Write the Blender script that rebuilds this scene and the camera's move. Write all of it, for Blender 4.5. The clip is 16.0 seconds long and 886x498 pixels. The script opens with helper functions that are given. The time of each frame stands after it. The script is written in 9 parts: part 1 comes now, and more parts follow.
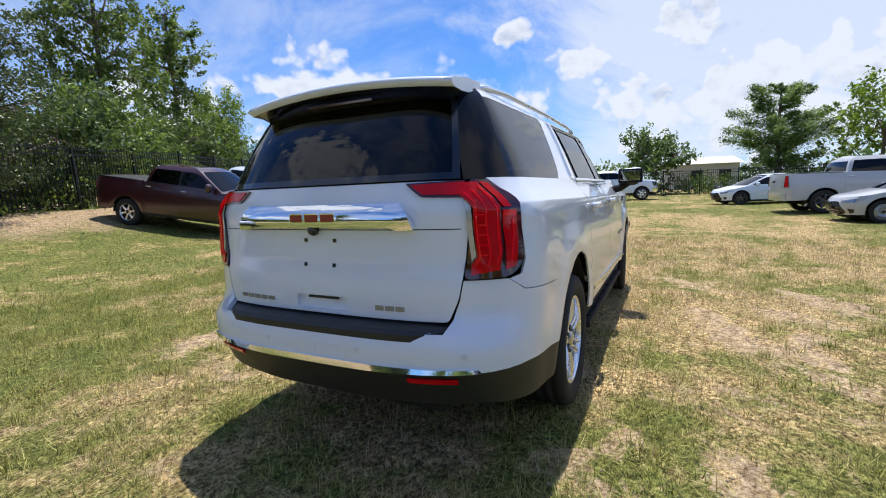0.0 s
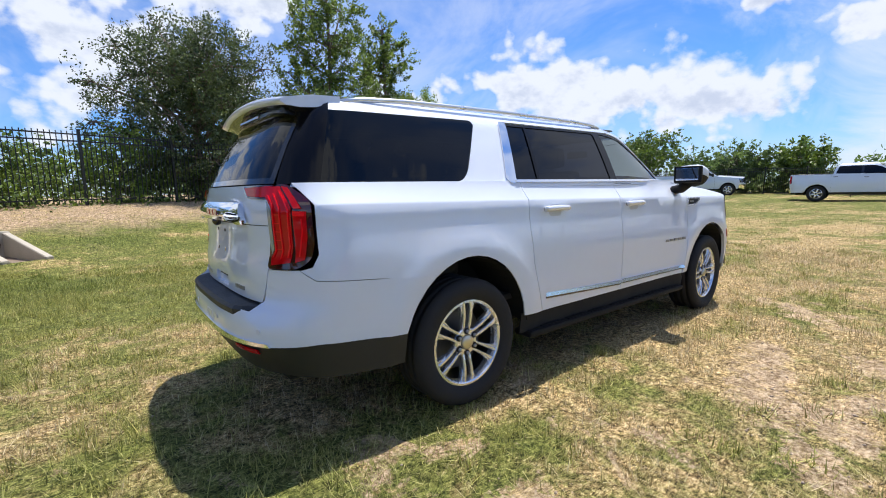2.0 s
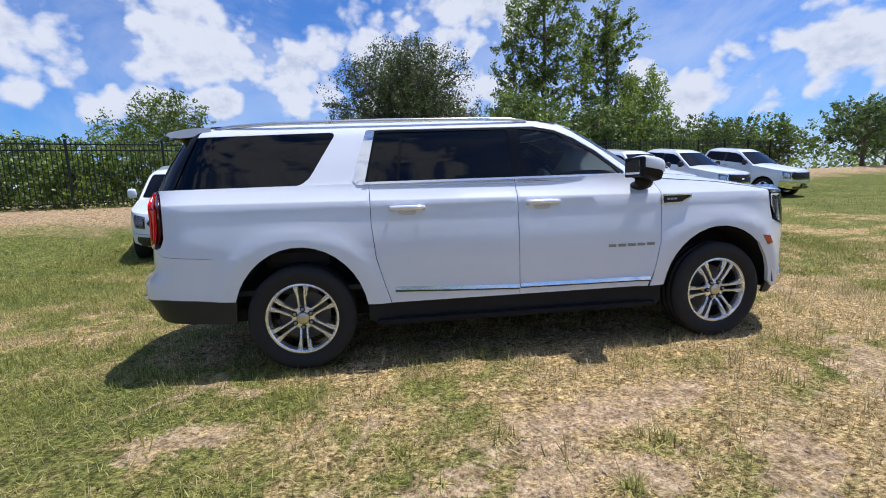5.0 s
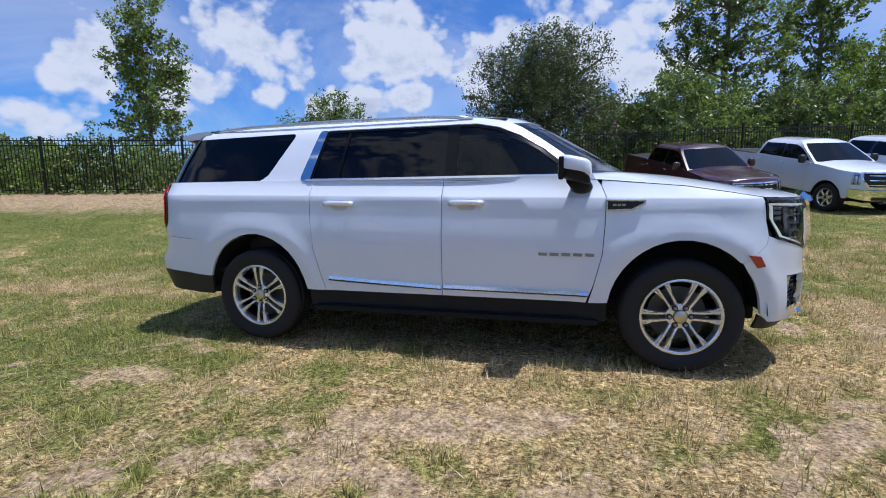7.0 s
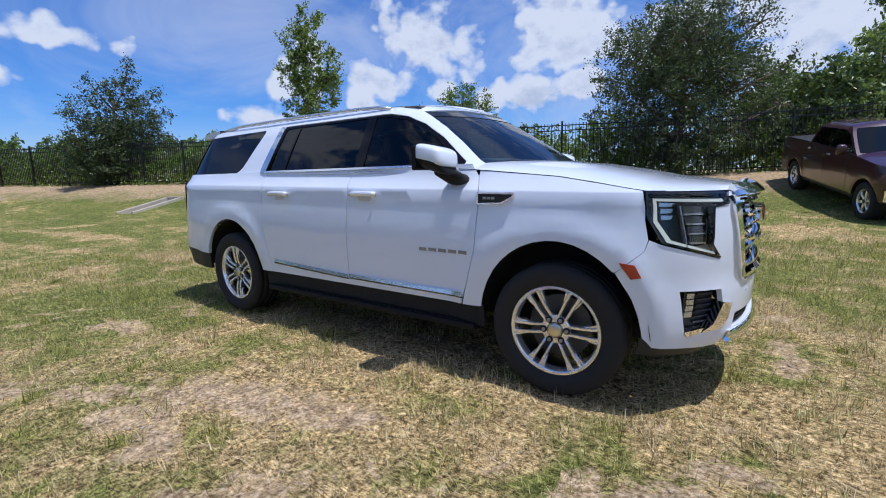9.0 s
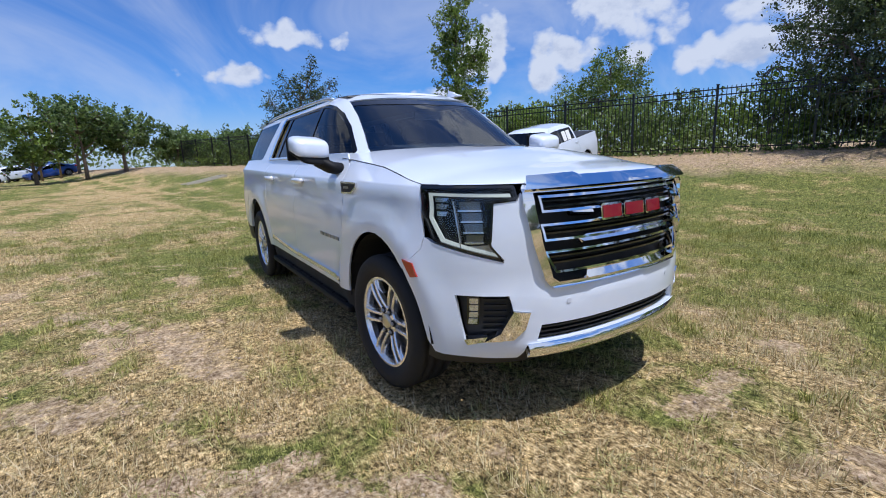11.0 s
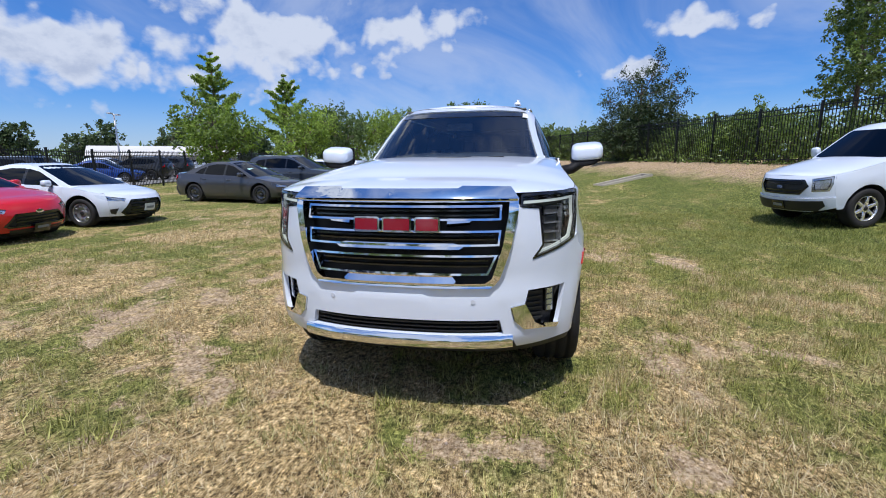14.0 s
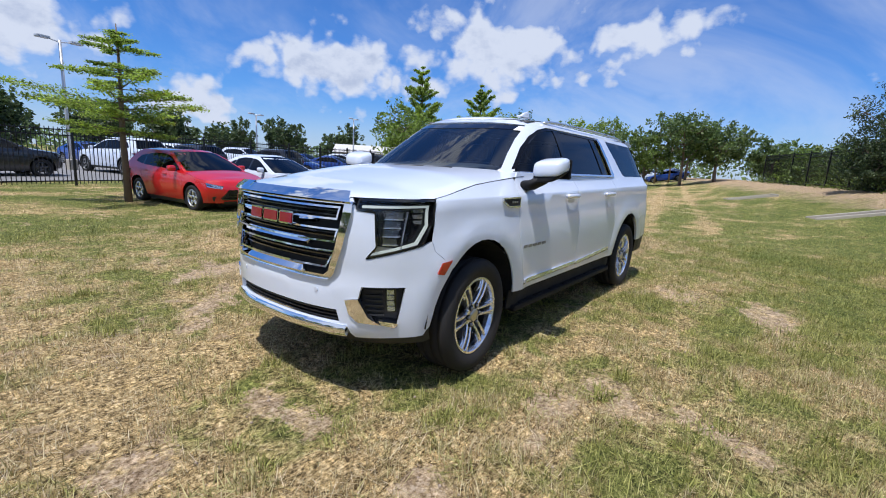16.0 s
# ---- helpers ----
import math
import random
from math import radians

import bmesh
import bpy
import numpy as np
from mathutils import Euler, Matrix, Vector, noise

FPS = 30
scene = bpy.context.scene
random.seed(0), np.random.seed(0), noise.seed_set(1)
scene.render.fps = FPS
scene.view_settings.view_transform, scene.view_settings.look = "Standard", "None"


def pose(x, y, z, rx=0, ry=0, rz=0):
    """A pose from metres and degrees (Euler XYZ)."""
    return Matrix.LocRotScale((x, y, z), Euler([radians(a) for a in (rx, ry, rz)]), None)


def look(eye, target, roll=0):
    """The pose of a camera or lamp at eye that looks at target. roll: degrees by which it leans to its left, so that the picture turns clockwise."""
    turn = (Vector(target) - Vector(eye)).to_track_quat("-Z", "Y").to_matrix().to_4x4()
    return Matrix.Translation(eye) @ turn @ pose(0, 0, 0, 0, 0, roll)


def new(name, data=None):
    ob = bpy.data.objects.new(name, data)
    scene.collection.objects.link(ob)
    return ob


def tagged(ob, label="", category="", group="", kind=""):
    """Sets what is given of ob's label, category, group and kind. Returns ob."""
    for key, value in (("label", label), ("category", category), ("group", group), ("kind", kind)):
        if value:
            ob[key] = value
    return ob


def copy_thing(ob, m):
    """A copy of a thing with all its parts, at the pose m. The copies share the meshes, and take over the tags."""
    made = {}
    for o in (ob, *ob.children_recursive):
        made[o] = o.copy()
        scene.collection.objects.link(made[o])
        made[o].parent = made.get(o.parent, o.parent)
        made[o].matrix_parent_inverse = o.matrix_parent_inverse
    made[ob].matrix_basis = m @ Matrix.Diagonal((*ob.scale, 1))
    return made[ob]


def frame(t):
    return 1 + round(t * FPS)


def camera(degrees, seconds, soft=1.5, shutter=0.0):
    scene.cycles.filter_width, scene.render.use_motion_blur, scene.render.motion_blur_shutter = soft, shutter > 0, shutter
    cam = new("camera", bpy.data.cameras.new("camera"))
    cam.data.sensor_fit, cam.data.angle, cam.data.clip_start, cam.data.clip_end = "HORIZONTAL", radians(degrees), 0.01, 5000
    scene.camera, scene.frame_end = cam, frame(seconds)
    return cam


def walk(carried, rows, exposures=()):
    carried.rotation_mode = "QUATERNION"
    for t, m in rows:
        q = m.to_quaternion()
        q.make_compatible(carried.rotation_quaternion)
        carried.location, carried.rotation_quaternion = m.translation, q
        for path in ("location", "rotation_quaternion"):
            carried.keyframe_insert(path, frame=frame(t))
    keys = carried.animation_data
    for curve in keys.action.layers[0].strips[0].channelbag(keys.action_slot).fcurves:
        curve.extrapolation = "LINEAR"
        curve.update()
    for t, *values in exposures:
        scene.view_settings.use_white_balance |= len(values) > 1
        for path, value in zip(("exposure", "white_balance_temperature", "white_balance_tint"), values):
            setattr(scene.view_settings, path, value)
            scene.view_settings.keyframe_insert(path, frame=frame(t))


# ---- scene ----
cam = camera(89.0, 16.0, soft=1.0)
PATH = [
    (0, (-4.512, -1.485, 1.357), (-2.741, -0.591, 1.103), -2.2),
    (0.5, (-4.343, -1.915, 1.346), (-2.679, -0.831, 1.111), -1.7),
    (1, (-4.065, -2.283, 1.315), (-2.545, -1.008, 1.056), -1.6),
    (1.5, (-3.768, -2.635, 1.335), (-2.387, -1.214, 1.061), -1.2),
    (2, (-3.493, -3.022, 1.363), (-2.277, -1.456, 1.099), -1.2),
    (2.5, (-3.161, -3.35, 1.354), (-2.055, -1.707, 1.076), -1.5),
    (3, (-2.852, -3.711, 1.342), (-1.888, -1.98, 1.066), -1.8),
    (3.5, (-2.431, -3.93, 1.327), (-1.646, -2.111, 1.058), -1.8),
    (3.7, (-2.251, -3.994, 1.347), (-1.538, -2.144, 1.082), -1.8),
    (5.8, (-0.212, -4.507, 1.357), (-0.258, -2.528, 1.073), -1.6),
    (6, (-0.019, -4.48, 1.338), (-0.126, -2.504, 1.045), -1.2),
    (6.5, (0.442, -4.425, 1.342), (0.148, -2.47, 1.04), -0.9),
    (7, (0.901, -4.319, 1.374), (0.389, -2.409, 1.078), -1.1),
    (7.5, (1.342, -4.11, 1.368), (0.687, -2.242, 1.083), -1.1),
    (8, (1.811, -3.93, 1.366), (0.954, -2.147, 1.07), -1.2),
    (8.5, (2.236, -3.697, 1.346), (1.251, -1.986, 1.026), -1.2),
    (9, (2.671, -3.436, 1.336), (1.527, -1.827, 1.014), -1.4),
    (9.5, (3.071, -3.127, 1.348), (1.77, -1.647, 1.006), -1.7),
    (10, (3.396, -2.758, 1.376), (1.982, -1.397, 0.991), -1.2),
    (10.2, (3.546, -2.629, 1.359), (2.092, -1.314, 0.963), -1.5),
    (12.3, (4.621, -0.867, 1.38), (2.721, -0.381, 0.988), -1.0),
    (12.5, (4.684, -0.693, 1.408), (2.767, -0.288, 1.009), -0.6),
    (13, (4.863, -0.224, 1.417), (2.908, -0.125, 1.006), -0.6),
    (13.5, (4.89, 0.253, 1.388), (2.935, 0.104, 0.993), -0.4),
    (14, (4.907, 0.734, 1.391), (2.988, 0.318, 1.009), -0.7),
    (14.5, (4.842, 1.203, 1.395), (2.993, 0.542, 1.013), -0.9),
    (15, (4.68, 1.64, 1.412), (2.873, 0.872, 1.024), -0.3),
    (15.5, (4.53, 2.155, 1.458), (2.864, 1.115, 1.076), 0.0),
    (16, (4.268, 2.606, 1.432), (2.706, 1.412, 1.067), 3.0),
]
# the clip's camera opens up a little at the start
EXPOSURES = ((0.0, 0.24, 6500, 11), (0.5, 0.37, 6490, 11), (1.2, 0.36, 6490, 11), (2.5, 0.30, 6530, 12), (3.5, 0.29, 6530, 12), (6.0, -0.06, 6080, 15), (8.0, -0.07, 5920, 14), (10.0, -0.08, 5910, 14), (12.5, -0.15, 5990, 13), (16.0, -0.03, 6090, 13))
walk(cam, [(t, look(eye, target, roll)) for t, eye, target, roll in PATH], EXPOSURES)

# ---------- sky and sun ----------
SUN_DIR = Vector((0.335, 0.06, 1.0)).normalized()
SUN_EL = math.asin(SUN_DIR.z)
SUN_AZ = math.atan2(SUN_DIR.x, SUN_DIR.y)
scene.view_settings.exposure = 0.0

world = bpy.data.worlds.new("sky")
scene.world = world
world.use_nodes = True
wt = world.node_tree
wt.nodes.clear()


def wlink(a, b):
    wt.links.new(a, b)


def wmath(op, a, b=None):
    n = wt.nodes.new("ShaderNodeMath")
    n.operation = op
    for i, v in enumerate((a, b)):
        if v is None:
            continue
        if isinstance(v, (int, float)):
            n.inputs[i].default_value = v
        else:
            wlink(v, n.inputs[i])
    return n.outputs[0]


sky = wt.nodes.new("ShaderNodeTexSky")
sky.sky_type = "NISHITA"
sky.sun_disc = False
sky.sun_elevation = SUN_EL
sky.sun_rotation = SUN_AZ
sky.altitude = 100
sky.air_density = 1.0
sky.dust_density = 0.6
sky.ozone_density = 2.2
coord = wt.nodes.new("ShaderNodeTexCoord")
split = wt.nodes.new("ShaderNodeSeparateXYZ")
wlink(coord.outputs["Generated"], split.inputs[0])
# clouds: masses at their bearings, given as (azimuth, elevation, half width, half height) in degrees, with noisy edges
CLOUDS = ((211, 13, 9.8, 4.4), (232, 10, 6.6, 4.0), (196, 15, 6.4, 1.9), (164, 13.6, 4.4, 1.3), (170, 10, 4.2, 1.2), (142, 11.8, 4, 3.2),
          (135, 8.4, 2.6, 2.8), (246, 5.2, 4.5, 2.4), (127, 15.6, 7.2, 4.6), (111, 16, 7, 4.3), (145, 6.4, 4.6, 1.9), (85, 13, 9.5, 6.5),
          (125, 10, 1.9, 1.6), (108, 10.4, 2.8, 1.7), (133, 11, 3.2, 2.3), (115, 9.4, 4.4, 2.0), (100, 13.3, 5, 4.8), (36, 10.5, 13, 4.6),
          (77, 21, 9, 3.6), (0, 16, 3.8, 2.8), (9, 14.2, 3.6, 2.3), (17, 17.7, 2.3, 1.3), (46, 12.4, 4.4, 1.7), (354, 8.5, 12, 5.2),
          (56, 8.4, 6, 4.2), (22, 9, 8, 3.5), (262, 11, 7, 3.4), (284, 14, 8, 4), (305, 10, 7, 4), (325, 14, 7, 4), (340, 20, 9, 3), (200, 34, 14, 5), (60, 36, 16, 6), (120, 42, 12, 6), (300, 38, 14, 6), (250, 55, 16, 8))
squares = None
for az, el, wa, we in CLOUDS:
    az, el = radians(az), radians(el)
    right = Vector((-math.sin(az), math.cos(az), 0)) / math.sin(radians(wa))
    above = Vector((-math.sin(el) * math.cos(az), -math.sin(el) * math.sin(az), math.cos(el))) / math.sin(radians(we))
    parts2 = []
    for v in (right, above):
        n = wt.nodes.new("ShaderNodeVectorMath")
        n.operation = "DOT_PRODUCT"
        wlink(coord.outputs["Generated"], n.inputs[0])
        n.inputs[1].default_value = v
        parts2.append(n.outputs["Value"])
    d2 = wmath("ADD", wmath("MULTIPLY", parts2[0], parts2[0]), wmath("MULTIPLY", parts2[1], parts2[1]))
    squares = d2 if squares is None else wmath("MINIMUM", squares, d2)
mass = wmath("SUBTRACT", 1.0, wmath("SQRT", squares))


def wnoise(scale, detail, rough, offset, dist=0.0):
    m = wt.nodes.new("ShaderNodeMapping")
    m.inputs["Location"].default_value = offset
    m.inputs["Scale"].default_value = (1, 1, 1.5)
    wlink(coord.outputs["Generated"], m.inputs[0])
    n = wt.nodes.new("ShaderNodeTexNoise")
    n.inputs["Scale"].default_value = scale
    n.inputs["Detail"].default_value = detail
    n.inputs["Roughness"].default_value = rough
    n.inputs["Distortion"].default_value = dist
    wlink(m.outputs[0], n.inputs[0])
    return n.outputs["Fac"]


def wramp(v, stops):
    r = wt.nodes.new("ShaderNodeValToRGB")
    r.color_ramp.interpolation = "EASE"
    els = r.color_ramp.elements
    while len(els) < len(stops):
        els.new(0.5)
    for e, (p, c) in zip(els, stops):
        e.position, e.color = p, (c, c, c, 1)
    wlink(v, r.inputs[0])
    return r.outputs[0]


puffs = wnoise(6.5, 11.0, 0.60, (0.31, 0.17, 0.0))
lifted = wnoise(6.5, 11.0, 0.60, (0.31, 0.17, 0.03))
cells = wt.nodes.new("ShaderNodeTexVoronoi")
cells.feature = "SMOOTH_F1"
cells.inputs["Scale"].default_value = 15.0
cells.inputs["Detail"].default_value = 2.0
cells.inputs["Roughness"].default_value = 0.55
cells.inputs["Smoothness"].default_value = 0.35
stir = wt.nodes.new("ShaderNodeMix")
stir.data_type = "VECTOR"
stir.inputs["Factor"].default_value = 0.055
swirl = wt.nodes.new("ShaderNodeTexNoise")
swirl.inputs["Scale"].default_value = 9.0
swirl.inputs["Detail"].default_value = 4.0
wlink(coord.outputs["Generated"], swirl.inputs[0])
wlink(coord.outputs["Generated"], stir.inputs["A"])
wlink(swirl.outputs["Color"], stir.inputs["B"])
wlink(stir.outputs["Result"], cells.inputs["Vector"])
billow = wmath("MULTIPLY", wmath("SUBTRACT", 0.42, cells.outputs["Distance"]), 0.75)
dens = wmath("ADD", wmath("ADD", billow, wmath("MULTIPLY", wmath("MAXIMUM", mass, -1.5), 0.62)), wmath("MULTIPLY", wmath("SUBTRACT", puffs, 0.5), 1.5))
cumulus = wramp(wmath("ADD", dens, 0.85), [(0.32, 0.0), (0.72, 1.0)])
veil = wramp(wnoise(2.2, 6.0, 0.62, (1.0, 0.8, 0.2), 0.8), [(0.40, 0.0), (0.70, 0.42)])
haze = wramp(split.outputs[2], [(0.0, 0.55), (0.14, 0.0)])
# a broad bright veil of thin cloud over the field's far end
ends = []
for v in (Vector((math.cos(radians(352)), math.sin(radians(352)), 0.36)).normalized(),):
    n = wt.nodes.new("ShaderNodeVectorMath")
    n.operation = "DOT_PRODUCT"
    wlink(coord.outputs["Generated"], n.inputs[0])
    n.inputs[1].default_value = v
    ends.append(n.outputs["Value"])
sheet = wmath("ADD", ends[0], wmath("MULTIPLY", wmath("SUBTRACT", wnoise(3.1, 7.0, 0.6, (0.2, 0.6, 0.9), 0.6), 0.5), 0.55))
sheet = wramp(sheet, [(0.85, 0.0), (1.04, 0.80)])
cover = wmath("MAXIMUM", wmath("MAXIMUM", cumulus, wmath("MAXIMUM", veil, sheet)), haze)
lit = wmath("ADD", wmath("MULTIPLY", wmath("SUBTRACT", puffs, lifted), 3.2), wmath("MULTIPLY", dens, -0.42))
shade = wramp(wmath("ADD", lit, 0.66), [(0.15, 0.0), (0.75, 1.0)])
white = wt.nodes.new("ShaderNodeMix")
white.data_type = "RGBA"
white.inputs["A"].default_value = (0.49, 0.56, 0.70, 1)
white.inputs["B"].default_value = (0.69, 0.745, 0.84, 1)
wlink(shade, white.inputs["Factor"])
blue = wt.nodes.new("ShaderNodeMix")
blue.data_type = "RGBA"
blue.blend_type = "MULTIPLY"
blue.inputs["Factor"].default_value = 1.0
blue.inputs["B"].default_value = (0.047, 0.086, 0.140, 1)
wlink(sky.outputs[0], blue.inputs["A"])
mixed = wt.nodes.new("ShaderNodeMix")
mixed.data_type = "RGBA"
wlink(cover, mixed.inputs["Factor"])
wlink(blue.outputs["Result"], mixed.inputs["A"])
wlink(white.outputs["Result"], mixed.inputs["B"])
back = wt.nodes.new("ShaderNodeBackground")
back.inputs[1].default_value = 1.0
wlink(mixed.outputs["Result"], back.inputs[0])
wout = wt.nodes.new("ShaderNodeOutputWorld")
wlink(back.outputs[0], wout.inputs[0])

lamp = bpy.data.lights.new("sun", "SUN")
lamp.energy = 4.9
lamp.angle = radians(0.53)
lamp.color = (1.0, 0.96, 0.89)
sun = new("sun", lamp)
sun.matrix_world = look(SUN_DIR * 100, (0, 0, 0))

# ---------- materials ----------
MATS = {}


def mat(name, col, rough=0.5, metal=0.0, var=0.12, scale=6.0, bump=0.0, bscale=80.0, coat=0.0, rnd=0.0, spec=0.5, sheen=0.0, emit=None):
    """A principled material whose colour varies at two scales, with fine relief."""
    if name in MATS:
        return MATS[name]
    m = bpy.data.materials.new(name)
    MATS[name] = m
    m.use_nodes = True
    nt = m.node_tree
    b = nt.nodes["Principled BSDF"]
    L = nt.links.new
    tc = nt.nodes.new("ShaderNodeTexCoord")
    n1 = nt.nodes.new("ShaderNodeTexNoise")
    n1.inputs["Scale"].default_value = scale
    n1.inputs["Detail"].default_value = 4
    n2 = nt.nodes.new("ShaderNodeTexNoise")
    n2.inputs["Scale"].default_value = scale * 9
    n2.inputs["Detail"].default_value = 3
    L(tc.outputs["Object"], n1.inputs[0])
    L(tc.outputs["Object"], n2.inputs[0])
    add = nt.nodes.new("ShaderNodeMath")
    add.operation = "MULTIPLY_ADD"
    L(n1.outputs["Fac"], add.inputs[0])
    add.inputs[1].default_value = 0.65
    half = nt.nodes.new("ShaderNodeMath")
    half.operation = "MULTIPLY"
    half.inputs[1].default_value = 0.35
    L(n2.outputs["Fac"], half.inputs[0])
    L(half.outputs[0], add.inputs[2])
    mix = nt.nodes.new("ShaderNodeMix")
    mix.data_type = "RGBA"
    lo = [max(0.0, c * (1 - var)) for c in col]
    hi = [min(1.0, c * (1 + var)) for c in col]
    mix.inputs["A"].default_value = (*lo, 1)
    mix.inputs["B"].default_value = (*hi, 1)
    fac = add.outputs[0]
    if rnd:
        info = nt.nodes.new("ShaderNodeObjectInfo")
        geo = nt.nodes.new("ShaderNodeNewGeometry")
        a2 = nt.nodes.new("ShaderNodeMath")
        a2.operation = "ADD"
        L(info.outputs["Random"], a2.inputs[0])
        L(geo.outputs["Random Per Island"], a2.inputs[1])
        a3 = nt.nodes.new("ShaderNodeMath")
        a3.operation = "MULTIPLY_ADD"
        L(a2.outputs[0], a3.inputs[0])
        a3.inputs[1].default_value = rnd * 0.5
        L(fac, a3.inputs[2])
        a4 = nt.nodes.new("ShaderNodeMath")
        a4.operation = "SUBTRACT"
        L(a3.outputs[0], a4.inputs[0])
        a4.inputs[1].default_value = rnd * 0.4
        fac = a4.outputs[0]
    L(fac, mix.inputs["Factor"])
    L(mix.outputs["Result"], b.inputs["Base Color"])
    rr = nt.nodes.new("ShaderNodeMath")
    rr.operation = "MULTIPLY_ADD"
    L(n1.outputs["Fac"], rr.inputs[0])
    rr.inputs[1].default_value = rough * 0.3
    rr.inputs[2].default_value = rough * 0.85
    L(rr.outputs[0], b.inputs["Roughness"])
    b.inputs["Metallic"].default_value = metal
    b.inputs["Coat Weight"].default_value = coat
    b.inputs["Coat Roughness"].default_value = 0.04
    b.inputs["Specular IOR Level"].default_value = spec
    if emit:
        b.inputs["Emission Color"].default_value = (*emit[0], 1)
        b.inputs["Emission Strength"].default_value = emit[1]
    if bump:
        n3 = nt.nodes.new("ShaderNodeTexNoise")
        n3.inputs["Scale"].default_value = bscale
        n3.inputs["Detail"].default_value = 4
        L(tc.outputs["Object"], n3.inputs[0])
        bp = nt.nodes.new("ShaderNodeBump")
        bp.inputs["Strength"].default_value = bump
        bp.inputs["Distance"].default_value = 0.01
        L(n3.outputs["Fac"], bp.inputs["Height"])
        L(bp.outputs["Normal"], b.inputs["Normal"])
    return m


def glass(name, tint, rough=0.0, ior=1.47):
    """Tinted automotive glass: gloss over a coloured see-through layer."""
    if name in MATS:
        return MATS[name]
    m = bpy.data.materials.new(name)
    MATS[name] = m
    m.use_nodes = True
    nt = m.node_tree
    nt.nodes.clear()
    L = nt.links.new
    out = nt.nodes.new("ShaderNodeOutputMaterial")
    tr = nt.nodes.new("ShaderNodeBsdfTransparent")
    tr.inputs[0].default_value = (*tint, 1)
    gl = nt.nodes.new("ShaderNodeBsdfGlossy")
    gl.inputs["Roughness"].default_value = rough
    fr = nt.nodes.new("ShaderNodeFresnel")
    fr.inputs[0].default_value = ior
    mx = nt.nodes.new("ShaderNodeMixShader")
    L(fr.outputs[0], mx.inputs[0])
    L(tr.outputs[0], mx.inputs[1])
    L(gl.outputs[0], mx.inputs[2])
    L(mx.outputs[0], out.inputs[0])
    return m


def paint(name, col, var=0.04):
    return mat(name, col, rough=0.30, var=var, scale=1.3, coat=1.0, bump=0.006, bscale=260)


WHITE = paint("white_paint", (0.71, 0.765, 0.86))
CHROME = mat("chrome", (0.86, 0.87, 0.88), rough=0.05, metal=1.0, var=0.03)
BRIGHT = mat("bright_trim", (0.84, 0.85, 0.87), rough=0.16, metal=0.85, var=0.04)
ALLOY = mat("polished_alloy", (0.88, 0.88, 0.90), rough=0.26, metal=0.88, var=0.05)
DARKALLOY = mat("dark_alloy", (0.12, 0.12, 0.125), rough=0.3, metal=0.9, var=0.1)
STEEL = mat("grey_alloy", (0.42, 0.42, 0.43), rough=0.32, metal=0.85, var=0.1)
RUBBER = mat("tyre_rubber", (0.024, 0.023, 0.023), rough=0.75, var=0.3, scale=14, bump=0.25, bscale=120, spec=0.3)
BLACKPL = mat("black_plastic", (0.018, 0.018, 0.019), rough=0.5, var=0.25, scale=9, bump=0.12, bscale=300)
GLOSSBLK = mat("gloss_black", (0.008, 0.008, 0.009), rough=0.12, var=0.1, coat=0.6)
MATTEBLK = mat("matte_black_plastic", (0.009, 0.009, 0.010), rough=0.62, var=0.25, scale=9, spec=0.22)
PILLARBLK = mat("pillar_black", (0.004, 0.004, 0.005), rough=0.12, var=0.1, spec=0.22)
BADGE = mat("badge_chrome", (0.30, 0.30, 0.31), rough=0.4, metal=0.7, var=0.1)
LINER = mat("wheel_well_liner", (0.012, 0.012, 0.012), rough=0.85, var=0.3, scale=6)
REDLENS = mat("red_lens", (0.56, 0.0015, 0.006), rough=0.08, var=0.2, scale=9, coat=0.15, spec=0.3)
REDDARK = mat("dark_red_lens", (0.045, 0.002, 0.003), rough=0.08, var=0.2, scale=9, coat=1.0)
REDGLOW = mat("red_light_guide", (0.90, 0.006, 0.014), rough=0.08, var=0.15, coat=0.2, spec=0.3)
AMBER = mat("amber_lens", (0.40, 0.026, 0.010), rough=0.14, var=0.1, coat=1.0)
CLEAR = mat("clear_reflector", (0.66, 0.68, 0.71), rough=0.15, metal=0.8, var=0.15, scale=30)
LAMPLED = mat("daytime_light", (0.3, 0.33, 0.3), rough=0.2, var=0.04, emit=((0.93, 1.0, 0.92), 0.42))
PRIVACY = glass("privacy_glass", (0.014, 0.016, 0.024))
FRONTGLASS = glass("front_glass", (0.26, 0.30, 0.29))
SHIELD = glass("windshield_glass", (0.45, 0.49, 0.50), ior=2.4)
TRIMLEATHER = mat("dark_upholstery", (0.035, 0.034, 0.034), rough=0.6, var=0.2, scale=12, bump=0.1)
GREYCLOTH = mat("grey_upholstery", (0.16, 0.155, 0.15), rough=0.75, var=0.2, scale=12, bump=0.1)
REDBADGE = mat("red_enamel", (0.24, 0.008, 0.02), rough=0.18, var=0.06, coat=0.8)
GOLD = mat("gold_emblem", (0.68, 0.63, 0.52), rough=0.3, metal=1.0, var=0.08)
PAPER = mat("paper_sticker", (0.78, 0.78, 0.75), rough=0.7, var=0.05)
IRON = mat("black_iron", (0.007, 0.007, 0.008), rough=0.38, var=0.3, scale=20, bump=0.1)
CONCRETE = mat("weathered_concrete", (0.42, 0.38, 0.31), rough=0.9, var=0.28, scale=3.2, bump=0.5, bscale=45)

# ---------- building helpers ----------
from mathutils.geometry import delaunay_2d_cdt


